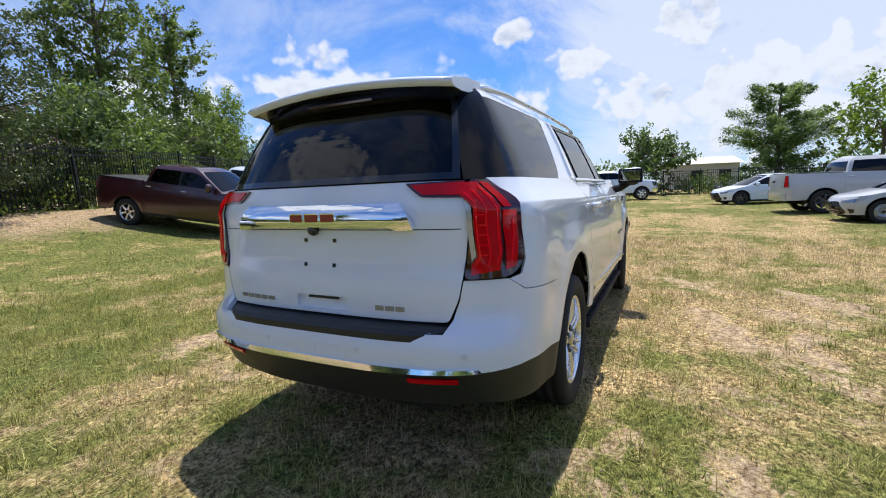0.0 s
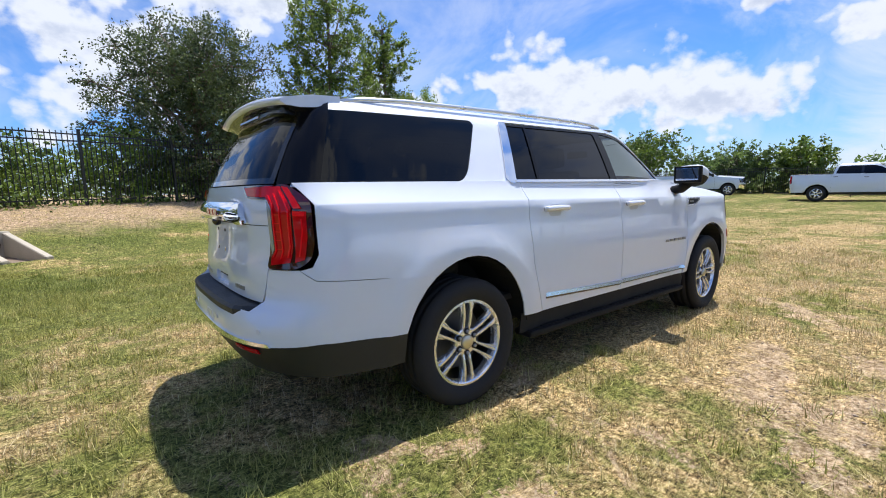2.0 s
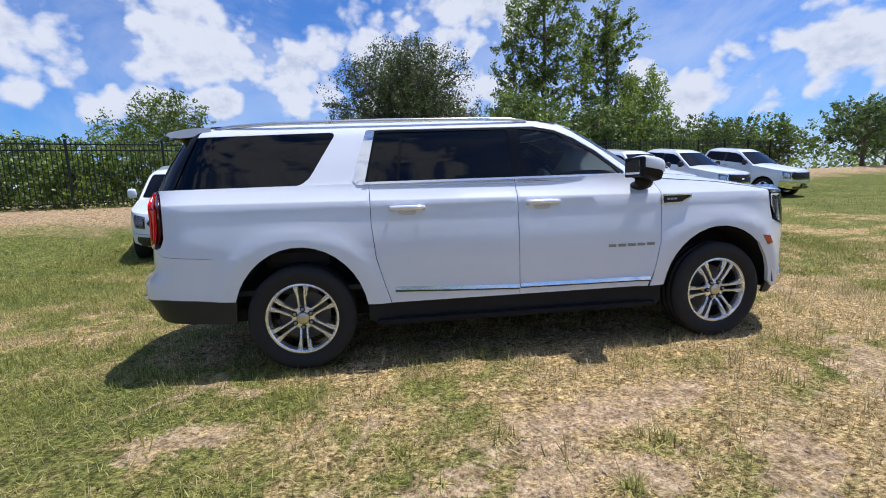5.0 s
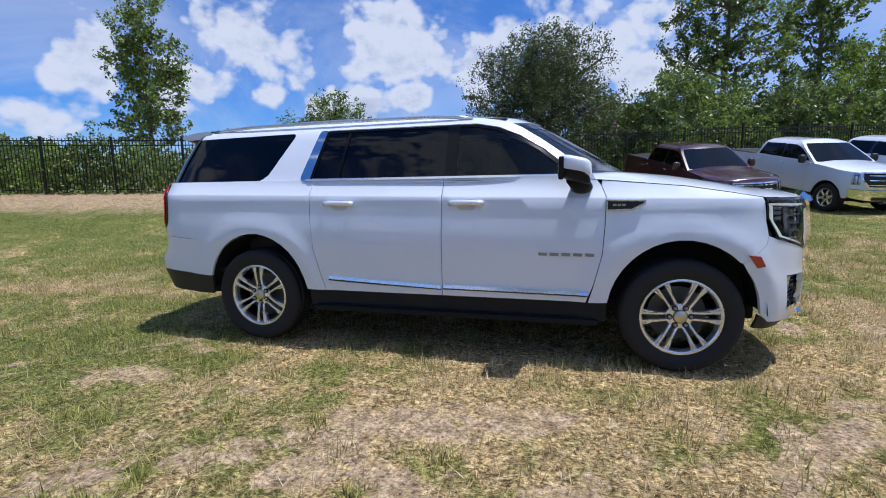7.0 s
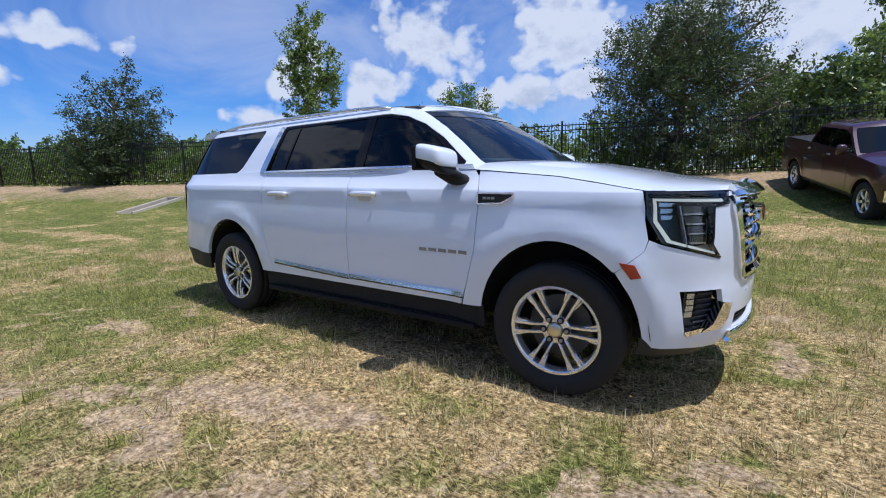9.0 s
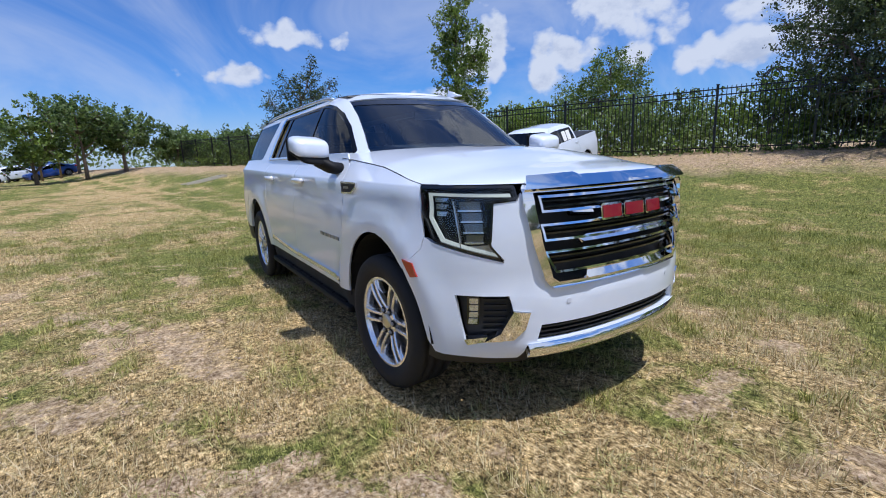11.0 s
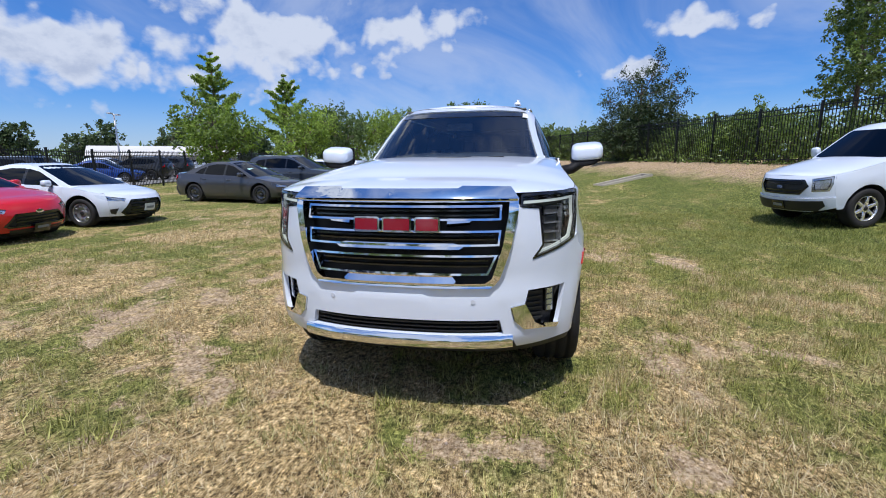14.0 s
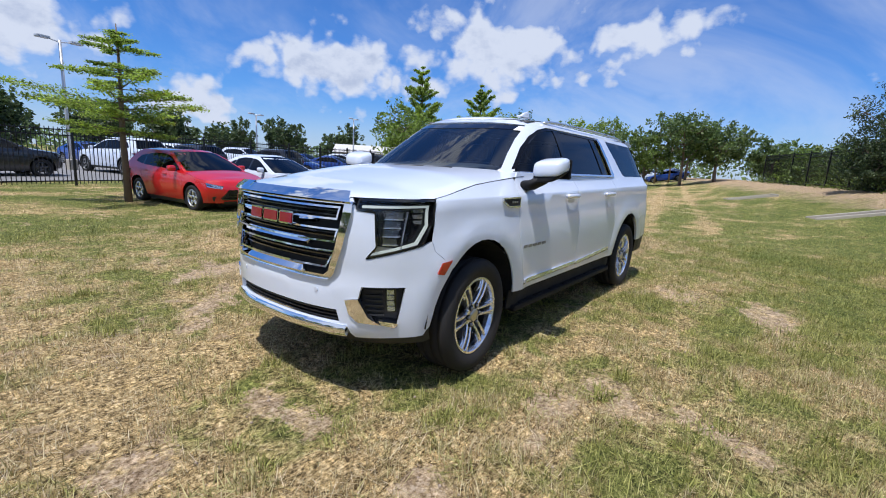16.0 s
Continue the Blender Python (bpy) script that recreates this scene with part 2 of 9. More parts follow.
def part(name, bm, material, parent=None, label="", smooth=None):
    """Link a bmesh as one mesh object."""
    me = bpy.data.meshes.new(name)
    if smooth is not None:
        for f in bm.faces:
            f.smooth = smooth
    bm.to_mesh(me)
    bm.free()
    me.materials.append(material)
    ob = new(name, me)
    if parent is not None:
        ob.parent = parent
    if label:
        ob["label"] = label
    return ob


def meshpart(name, verts, faces, material, parent=None, smooth=False, label=""):
    me = bpy.data.meshes.new(name)
    me.from_pydata([tuple(v) for v in verts], [], faces)
    if smooth:
        me.polygons.foreach_set("use_smooth", [True] * len(me.polygons))
    me.materials.append(material)
    me.update()
    ob = new(name, me)
    if parent is not None:
        ob.parent = parent
    if label:
        ob["label"] = label
    return ob


def thing(name, label, category, m=None, group=""):
    ob = new(name)
    ob.empty_display_size = 0.2
    if m is not None:
        ob.matrix_world = m
    return tagged(ob, label, category, group)


def box(bm, x0, x1, y0, y1, z0, z1, bevel=0.0, m=None):
    r = bmesh.ops.create_cube(bm, size=1.0)
    vs = r["verts"]
    for v in vs:
        v.co = Vector(((x0 + x1) / 2 + v.co.x * (x1 - x0), (y0 + y1) / 2 + v.co.y * (y1 - y0), (z0 + z1) / 2 + v.co.z * (z1 - z0)))
    if bevel:
        es = list({e for v in vs for e in v.link_edges})
        r2 = bmesh.ops.bevel(bm, geom=es, offset=bevel, segments=2, affect="EDGES", profile=0.6)
        vs = list({v for f in r2["faces"] for v in f.verts} | {v for v in vs if v.is_valid})
    if m is not None:
        bmesh.ops.transform(bm, matrix=m, verts=[v for v in vs if v.is_valid])
    return vs


def boxbm(*a, **k):
    bm = bmesh.new()
    box(bm, *a, **k)
    return bm


def lathe(profile, segs=40, bm=None):
    """Revolve (r, y) pairs round the y axis."""
    bm = bm or bmesh.new()
    rings = []
    for r, y in profile:
        rings.append([bm.verts.new((r * math.cos(a), y, r * math.sin(a))) for a in [2 * math.pi * i / segs for i in range(segs)]])
    for a, b in zip(rings, rings[1:]):
        for i in range(segs):
            j = (i + 1) % segs
            bm.faces.new((a[i], b[i], b[j], a[j]))
    return bm


def tube(points, radius, segs=8, bm=None, taper=1.0):
    bm = bm or bmesh.new()
    pts = [Vector(p) for p in points]
    rings = []
    for i, p in enumerate(pts):
        d = (pts[min(i + 1, len(pts) - 1)] - pts[max(i - 1, 0)]).normalized()
        a = d.orthogonal().normalized()
        b = d.cross(a)
        r = radius * (1 + (taper - 1) * i / max(1, len(pts) - 1))
        rings.append([bm.verts.new(p + r * (math.cos(2 * math.pi * k / segs) * a + math.sin(2 * math.pi * k / segs) * b)) for k in range(segs)])
    for a, b in zip(rings, rings[1:]):
        best = min(range(segs), key=lambda s: sum((a[i].co - b[(i + s) % segs].co).length for i in range(segs)))
        for i in range(segs):
            j = (i + 1) % segs
            bm.faces.new((a[i], a[j], b[(j + best) % segs], b[(i + best) % segs]))
    for r, flip in ((rings[0], True), (rings[-1], False)):
        try:
            bm.faces.new(r[::-1] if flip else r)
        except ValueError:
            pass
    return bm


# ---------- ground ----------
FENCE_P = np.array((-5.85, 12.2))
FENCE_T = np.array((0.94, 0.342))


def from_fence(x, y):
    """Distance to the lot's side of the long fence."""
    return (x - FENCE_P[0]) * 0.342 - (y - FENCE_P[1]) * 0.94


def terrain(x, y):
    x, y = np.asarray(x, float), np.asarray(y, float)
    d = from_fence(x, y)
    bank = np.interp(d, [-90, -6, 0, 0.9, 2.3, 4.5, 5.9, 7.4], [0.3, 1.0, 1.06, 0.94, 0.58, 0.22, 0.08, 0.0])
    r = np.hypot(x, y)
    far = 0.012 * np.clip(r - 8, 0, 38)
    east = 0.2 * np.clip(x / 8, 0, 1) * np.clip((y - 4) / 5, 0, 1)
    near = np.clip((r - 3.0) / 5, 0, 1)
    wave = 0.02 * (np.sin(x * 0.9 + 1.3 * np.sin(y * 0.5)) * np.sin(y * 0.8 + 0.7)) * near
    fine = 0.006 * np.sin(x * 5.1 + y * 2.3) * np.sin(y * 4.3 - x * 1.7)
    return bank + far + east + wave + fine - 0.012


def lattice(x, y, cell, seed):
    """Smooth noise between 0 and 1 with bumps of about that size."""
    u, v = x / cell, y / cell
    i, j = np.floor(u), np.floor(v)
    fu, fv = u - i, v - j
    fu, fv = fu * fu * (3 - 2 * fu), fv * fv * (3 - 2 * fv)

    def h(a, b):
        q = np.sin(a * 127.1 + b * 311.7 + seed * 74.7) * 43758.5453
        return q - np.floor(q)
    return (h(i, j) * (1 - fu) + h(i + 1, j) * fu) * (1 - fv) + (h(i, j + 1) * (1 - fu) + h(i + 1, j + 1) * fu) * fv


def turf_z(x, y):
    """The ground with its small humps, clods and hollows."""
    x, y = np.asarray(x, float), np.asarray(y, float)
    a, b = x * 0.86 + y * 0.5, y * 0.86 - x * 0.5
    rough = 0.020 * (lattice(x, y, 0.52, 1) - 0.5) + 0.022 * (lattice(a, b, 0.23, 2) - 0.5) + 0.016 * (lattice(x + 3, y, 0.12, 3) - 0.5)
    edge = np.clip(np.minimum(np.minimum(x + 7.6, 8.1 - x), np.minimum(y + 6.6, 5.6 - y)) / 0.8, 0.25, 1)
    return terrain(x, y) + rough * edge


def ground_z(x, y):
    return float(terrain(x, y))



SOIL = ((0.0, -2.05, 0.75, 0.20, 0.42), (-0.25, -2.5, 0.28, 0.16, 0.2), (0.12, -2.58, 0.22, 0.14, 0.0), (-0.8, -2.5, 0.25, 0.14, 0.3), (2.93, 0.28, 0.20, 0.12, 1.2), (2.87, 0.64, 0.20, 0.11, 1.5),
        (2.85, 1.48, 0.17, 0.12, 0.4), (1.55, -3.1, 0.55, 0.20, 0.3), (2.42, -1.6, 0.28, 0.14, 0.8), (3.64, 0.4, 0.18, 0.14, 0.0), (1.35, 1.84, 0.30, 0.16, 0.6), (1.74, 1.60, 0.22, 0.14, 0.2),
        (-1.3, -2.9, 0.28, 0.13, 0.4), (0.52, -3.7, 0.35, 0.15, 0.5), (1.9, -2.92, 0.42, 0.19, 0.6), (0.75, -1.85, 0.34, 0.16, 0.5), (2.63, -1.22, 0.2, 0.11, 0.3), (1.42, 2.5, 0.42, 0.09, 1.02), (2.21, 1.71, 0.09, 0.05, 0.2), (1.55, -3.2, 0.5, 0.14, 1.2), (-2.25, -1.85, 0.35, 0.15, 0.3), (-1.97, 1.6, 0.5, 0.22, 0.5), (0.9, -2.6, 0.4, 0.18, 0.9), (-1.6, 2.6, 0.6, 0.25, 0.2))

# drain mouths in the bank: open end, direction into the bank, length, width
DRAINS = ((-4.47, 7.88, -0.375, 0.927, 1.95, 0.50), (-16.0, 3.2, -0.375, 0.927, 2.2, 0.55))


def in_drain(x, y):
    v = np.zeros(len(x), bool)
    for px, py, hx, hy, length, width in DRAINS:
        a, b = (x - px) * hx + (y - py) * hy, (y - py) * hx - (x - px) * hy
        v |= (a > -0.05) & (a < length + 0.2) & (np.abs(b) < width / 2 + 0.14)
    return v


def build_ground():
    def axis(fine, half, far, step):
        a = list(np.arange(-half, half + 1e-6, fine))
        d, x = step, half
        while x < far:
            d *= 1.28
            x += d
            a.append(x)
            a.insert(0, -x)
        return np.array(a)
    ax, ay = axis(0.36, 24, 2500, 0.4), axis(0.36, 24, 2500, 0.4)
    ax = np.concatenate((ax[ax < -7.7], np.arange(-7.6, 8.15, 0.07), ax[ax > 8.2]))
    ay = np.concatenate((ay[ay < -6.7], np.arange(-6.6, 5.65, 0.07), ay[ay > 5.7]))
    X, Y = np.meshgrid(ax, ay)
    Z = turf_z(X, Y)
    n, m = X.shape
    me = bpy.data.meshes.new("ground")
    idx = np.arange(n * m).reshape(n, m)
    faces = np.stack((idx[:-1, :-1], idx[:-1, 1:], idx[1:, 1:], idx[1:, :-1]), -1).reshape(-1, 4)
    me.from_pydata(np.stack((X, Y, Z), -1).reshape(-1, 3).tolist(), [], faces.tolist())
    me.polygons.foreach_set("use_smooth", [True] * len(me.polygons))
    me.materials.append(TURF)
    # the two drain mouths are cut out of the bank
    bm = bmesh.new()
    bm.from_mesh(me)
    for x, y, hx, hy, length, width in DRAINS:
        h, s = Vector((hx, hy, 0)), Vector((-hy, hx, 0))
        mid = Vector((x, y, 0)) + h * length / 2
        for p, n in ((Vector((x, y, 0)), h), (Vector((x, y, 0)) + h * length, h), (mid + s * width / 2, s), (mid - s * width / 2, s)):
            near = [f for f in bm.faces if (f.calc_center_median().xy - mid.xy).length < 2.6]
            geom = near + list({e for f in near for e in f.edges}) + list({v for f in near for v in f.verts})
            bmesh.ops.bisect_plane(bm, geom=geom, plane_co=p, plane_no=n)
        drop = []
        for f in bm.faces:
            q = f.calc_center_median().xy - Vector((x, y))
            if 0 < q.dot(h.xy) < length and abs(q.dot(s.xy)) < width / 2:
                drop.append(f)
        bmesh.ops.delete(bm, geom=drop, context="FACES")
    bm.to_mesh(me)
    bm.free()
    ob = new("ground", me)
    return tagged(ob, "mown field of patchy green and straw-coloured grass with bare soil", "ground", kind="structure")


def cover_field(nt):
    """How dry the grass is at a place, from 0 (green) to 1 (straw), and how lush, the same for the turf and the blades on it."""
    L = nt.links.new
    tc = nt.nodes.new("ShaderNodeTexCoord")
    flat = nt.nodes.new("ShaderNodeVectorMath")
    flat.operation = "MULTIPLY"
    flat.inputs[1].default_value = (1, 1, 0)
    L(tc.outputs["Object"], flat.inputs[0])

    def nz(scale, detail, rough, dist):
        n = nt.nodes.new("ShaderNodeTexNoise")
        n.inputs["Scale"].default_value = scale
        n.inputs["Detail"].default_value = detail
        n.inputs["Roughness"].default_value = rough
        n.inputs["Distortion"].default_value = dist
        L(flat.outputs[0], n.inputs[0])
        return n.outputs["Fac"]

    def mth(op, a, c):
        n = nt.nodes.new("ShaderNodeMath")
        n.operation = op
        for i, v in enumerate((a, c)):
            if isinstance(v, (int, float)):
                n.inputs[i].default_value = v
            else:
                L(v, n.inputs[i])
        return n.outputs[0]

    sep = nt.nodes.new("ShaderNodeSeparateXYZ")
    L(flat.outputs[0], sep.inputs[0])
    side = nt.nodes.new("ShaderNodeMapRange")
    side.inputs["From Min"].default_value = 13.0
    side.inputs["From Max"].default_value = 0.5
    side.inputs["To Min"].default_value = -0.22
    side.inputs["To Max"].default_value = 0.03
    L(mth("SUBTRACT", sep.outputs[1], mth("MULTIPLY", sep.outputs[0], 0.18)), side.inputs["Value"])
    broad = mth("MULTIPLY", mth("SUBTRACT", nz(0.42, 4, 0.55, 0.5), 0.5), 0.9)
    local = mth("MULTIPLY", mth("SUBTRACT", nz(2.3, 9, 0.70, 0.7), 0.5), 1.0)
    rows = nt.nodes.new("ShaderNodeMapRange")
    rows.inputs["From Min"].default_value = -4.5
    rows.inputs["From Max"].default_value = -7.5
    rows.inputs["To Min"].default_value = 0.0
    rows.inputs["To Max"].default_value = -0.13
    L(sep.outputs[1], rows.inputs["Value"])
    far = nt.nodes.new("ShaderNodeMapRange")
    far.inputs["From Min"].default_value = 9.0
    far.inputs["From Max"].default_value = 17.0
    far.inputs["To Min"].default_value = 0.045
    far.inputs["To Max"].default_value = -0.08
    L(sep.outputs[0], far.inputs["Value"])
    lush = nt.nodes.new("ShaderNodeMapRange")
    lush.inputs["From Min"].default_value = -1.2
    lush.inputs["From Max"].default_value = -4.5
    lush.inputs["To Max"].default_value = -0.12
    L(sep.outputs[0], lush.inputs["Value"])
    back = nt.nodes.new("ShaderNodeMapRange")
    back.inputs["From Min"].default_value = -2.6
    back.inputs["From Max"].default_value = -0.4
    L(sep.outputs[1], back.inputs["Value"])
    lusher = mth("MULTIPLY", lush.outputs[0], back.outputs[0])
    # swaths left by the mower, along the field
    swath = nt.nodes.new("ShaderNodeVectorMath")
    swath.operation = "MULTIPLY"
    swath.inputs[1].default_value = (0.10, 0.95, 0)
    L(flat.outputs[0], swath.inputs[0])
    sn = nt.nodes.new("ShaderNodeTexNoise")
    sn.inputs["Scale"].default_value = 1.0
    sn.inputs["Detail"].default_value = 3
    L(swath.outputs[0], sn.inputs[0])
    bands = mth("MULTIPLY", mth("SUBTRACT", sn.outputs["Fac"], 0.5), 0.55)
    broad = mth("ADD", mth("ADD", broad, bands), mth("ADD", lusher, mth("SUBTRACT", far.outputs[0], 0.045)))
    # two pale wheel ruts that lead away towards the field's end
    rut = mth("SUBTRACT", sep.outputs[1], mth("ADD", mth("MULTIPLY", sep.outputs[0], 0.205), 3.0))
    rut = mth("ABSOLUTE", mth("SUBTRACT", mth("ABSOLUTE", mth("ADD", rut, 0.8), 0.0), 0.8), 0.0)
    ruts = nt.nodes.new("ShaderNodeMapRange")
    ruts.inputs["From Min"].default_value = 0.38
    ruts.inputs["From Max"].default_value = 0.05
    ruts.inputs["To Max"].default_value = 0.17
    L(rut, ruts.inputs["Value"])
    beyond = nt.nodes.new("ShaderNodeMapRange")
    beyond.inputs["From Min"].default_value = -3.5
    beyond.inputs["From Max"].default_value = -6.0
    L(sep.outputs[0], beyond.inputs["Value"])
    track = mth("MULTIPLY", ruts.outputs[0], beyond.outputs[0])
    field = mth("ADD", mth("ADD", mth("ADD", broad, local), 0.5), mth("ADD", mth("ADD", side.outputs[0], track), rows.outputs[0]))
    out = nt.nodes.new("ShaderNodeMapRange")
    out.inputs["From Min"].default_value = 0.40
    out.inputs["From Max"].default_value = 0.58
    L(field, out.inputs["Value"])
    deep = nt.nodes.new("ShaderNodeMapRange")
    deep.inputs["From Min"].default_value = 0.38
    deep.inputs["From Max"].default_value = 0.16
    deep.inputs["To Max"].default_value = 0.85
    L(field, deep.inputs["Value"])
    return out.outputs[0], deep.outputs[0]


def turf_material():
    m = bpy.data.materials.new("turf")
    m.use_nodes = True
    nt = m.node_tree
    b = nt.nodes["Principled BSDF"]
    L = nt.links.new
    tc = nt.nodes.new("ShaderNodeTexCoord")

    def nz(scale, detail, rough, off=(0, 0, 0), dist=0.0):
        mp = nt.nodes.new("ShaderNodeMapping")
        mp.inputs["Location"].default_value = off
        L(tc.outputs["Object"], mp.inputs[0])
        n = nt.nodes.new("ShaderNodeTexNoise")
        n.inputs["Scale"].default_value = scale
        n.inputs["Detail"].default_value = detail
        n.inputs["Roughness"].default_value = rough
        n.inputs["Distortion"].default_value = dist
        L(mp.outputs[0], n.inputs[0])
        return n.outputs["Fac"]

    def ramp(v, stops):
        r = nt.nodes.new("ShaderNodeValToRGB")
        els = r.color_ramp.elements
        while len(els) < len(stops):
            els.new(0.5)
        for e, (p, c) in zip(els, stops):
            e.position = p
            e.color = (*c, 1) if isinstance(c, tuple) else (c, c, c, 1)
        L(v, r.inputs[0])
        return r.outputs[0]

    def mix(f, a, c):
        x = nt.nodes.new("ShaderNodeMix")
        x.data_type = "RGBA"
        L(f, x.inputs["Factor"])
        L(a, x.inputs["A"])
        L(c, x.inputs["B"])
        return x.outputs["Result"]

    # fine speckle and lying straws set the tone, broad fields the kind of cover
    def straws(turn, off):
        mp = nt.nodes.new("ShaderNodeMapping")
        mp.inputs["Location"].default_value = off
        mp.inputs["Rotation"].default_value = (0, 0, turn)
        mp.inputs["Scale"].default_value = (22, 150, 1)
        L(tc.outputs["Object"], mp.inputs[0])
        n = nt.nodes.new("ShaderNodeTexNoise")
        n.inputs["Scale"].default_value = 1.0
        n.inputs["Detail"].default_value = 3
        n.inputs["Roughness"].default_value = 0.6
        L(mp.outputs[0], n.inputs[0])
        return n.outputs["Fac"]

    def blend(op, x, y):
        n = nt.nodes.new("ShaderNodeMath")
        n.operation = op
        for i, v in enumerate((x, y)):
            if isinstance(v, (int, float)):
                n.inputs[i].default_value = v
            else:
                L(v, n.inputs[i])
        return n.outputs[0]

    lying = blend("MAXIMUM", blend("MAXIMUM", straws(0.5, (0, 0, 0)), straws(1.7, (3, 1, 0))), straws(2.7, (1, 7, 0)))
    tone = blend("ADD", blend("MULTIPLY", nz(34, 8, 0.78), 0.62), blend("MULTIPLY", blend("SUBTRACT", lying, 0.12), 0.38))
    mottle = ramp(nz(10, 6, 0.7, (6, 2, 3)), [(0.36, (0.62, 0.60, 0.58)), (0.5, (1.0, 1.0, 1.0)), (0.64, (1.32, 1.3, 1.24))])
    green = ramp(tone, [(0.42, (0.040, 0.046, 0.012)), (0.5, (0.185, 0.196, 0.05)), (0.58, (0.44, 0.425, 0.145))])
    straw = ramp(tone, [(0.42, (0.075, 0.050, 0.022)), (0.49, (0.46, 0.325, 0.145)), (0.57, (0.92, 0.73, 0.42))])
    soil = ramp(nz(42, 9, 0.74, (9, 1, 4)), [(0.38, (0.12, 0.075, 0.042)), (0.48, (0.40, 0.28, 0.17)), (0.60, (0.68, 0.54, 0.38))])
    # bare patches: (x, y, half length, half width, turn)
    patches = None
    for px, py, la, lb, ang in SOIL:
        mp = nt.nodes.new("ShaderNodeMapping")
        mp.vector_type = "TEXTURE"
        mp.inputs["Location"].default_value = (px, py, 0)
        mp.inputs["Rotation"].default_value = (0, 0, ang)
        mp.inputs["Scale"].default_value = (la, lb, 1e4)
        L(tc.outputs["Object"], mp.inputs[0])
        ln = nt.nodes.new("ShaderNodeVectorMath")
        ln.operation = "LENGTH"
        L(mp.outputs[0], ln.inputs[0])
        if patches is None:
            patches = ln.outputs["Value"]
        else:
            mn = nt.nodes.new("ShaderNodeMath")
            mn.operation = "MINIMUM"
            L(patches, mn.inputs[0])
            L(ln.outputs["Value"], mn.inputs[1])
            patches = mn.outputs[0]
    spots = ramp(nz(7.0, 7, 0.7, (1.7, 8, 0), 0.6), [(0.48, 0.0), (0.64, 1.0)])
    bare = ramp(nz(1.3, 9, 0.72, (7.7, 3.1, 0), 0.9), [(0.585, 0.0), (0.63, 1.0)])
    dry, deep = cover_field(nt)
    thick = ramp(tone, [(0.42, (0.018, 0.028, 0.006)), (0.5, (0.118, 0.145, 0.032)), (0.58, (0.31, 0.335, 0.10))])
    col = mix(dry, mix(deep, green, thick), straw)
    # worn strip at the top of the bank along the fence
    sep = nt.nodes.new("ShaderNodeSeparateXYZ")
    L(tc.outputs["Object"], sep.inputs[0])

    def mth(op, a, c):
        n = nt.nodes.new("ShaderNodeMath")
        n.operation = op
        for i, v in enumerate((a, c)):
            if isinstance(v, (int, float)):
                n.inputs[i].default_value = v
            else:
                L(v, n.inputs[i])
        return n.outputs[0]

    d = mth("ADD", mth("ADD", mth("MULTIPLY", sep.outputs[0], 0.342), mth("MULTIPLY", sep.outputs[1], -0.94)), 5.85 * 0.342 + 12.2 * 0.94)
    dn = mth("ADD", d, mth("MULTIPLY", mth("SUBTRACT", nz(0.9, 7, 0.68), 0.5), 4.2))
    strip = nt.nodes.new("ShaderNodeMapRange")
    strip.inputs["From Min"].default_value = 3.0
    strip.inputs["From Max"].default_value = 1.5
    L(dn, strip.inputs["Value"])
    edge = mth("ADD", patches, mth("ADD", mth("MULTIPLY", mth("SUBTRACT", nz(4.0, 8, 0.72, (2, 2, 0)), 0.5), 3.4), mth("MULTIPLY", mth("SUBTRACT", nz(38, 5, 0.7), 0.5), 1.6)))
    spot = nt.nodes.new("ShaderNodeMapRange")
    spot.inputs["From Min"].default_value = 1.08
    spot.inputs["From Max"].default_value = 0.88
    L(edge, spot.inputs["Value"])
    lawn = nt.nodes.new("ShaderNodeMapRange")
    lawn.inputs["From Min"].default_value = 4.0
    lawn.inputs["From Max"].default_value = -1.0
    lawn.inputs["To Min"].default_value = 0.15
    L(sep.outputs[1], lawn.inputs["Value"])
    bare = mth("MULTIPLY", bare, lawn.outputs[0])
    bare = mth("MAXIMUM", bare, mth("MULTIPLY", spot.outputs[0], 0.9))
    col = mix(bare, col, mix(spots, soil, straw))
    bank = ramp(nz(30, 9, 0.76, (4, 6, 2)), [(0.38, (0.10, 0.065, 0.038)), (0.49, (0.37, 0.255, 0.165)), (0.60, (0.66, 0.50, 0.36))])
    thin = ramp(nz(3.5, 7, 0.72, (5, 3, 0), 0.5), [(0.46, 0.0), (0.62, 0.75)])
    col = mix(mth("MULTIPLY", strip.outputs[0], 0.88), col, mix(thin, bank, straw))
    shade = nt.nodes.new("ShaderNodeMix")
    shade.data_type = "RGBA"
    shade.blend_type = "MULTIPLY"
    shade.inputs["Factor"].default_value = 1.0
    L(col, shade.inputs["A"])
    L(mottle, shade.inputs["B"])
    col = shade.outputs["Result"]
    L(col, b.inputs["Base Color"])
    b.inputs["Roughness"].default_value = 0.95
    b.inputs["Specular IOR Level"].default_value = 0.15
    bp = nt.nodes.new("ShaderNodeBump")
    bp.inputs["Strength"].default_value = 0.8
    bp.inputs["Distance"].default_value = 0.03
    L(nz(55, 8, 0.75), bp.inputs["Height"])
    L(bp.outputs["Normal"], b.inputs["Normal"])
    return m


TURF = turf_material()
ground = build_ground()

# ---------- car body surfaces ----------
ZG = np.linspace(-0.3, 2.6, 1451)


def smooth_table(pairs, width):
    zs, vs = zip(*pairs)
    v = np.interp(ZG, zs, vs)
    n = max(1, int(width / 0.002))
    if n > 1:
        k = np.hanning(n + 2)
        k /= k.sum()
        v = np.convolve(np.pad(v, (n, n), mode="edge"), k, mode="same")[n:-n]
    return v


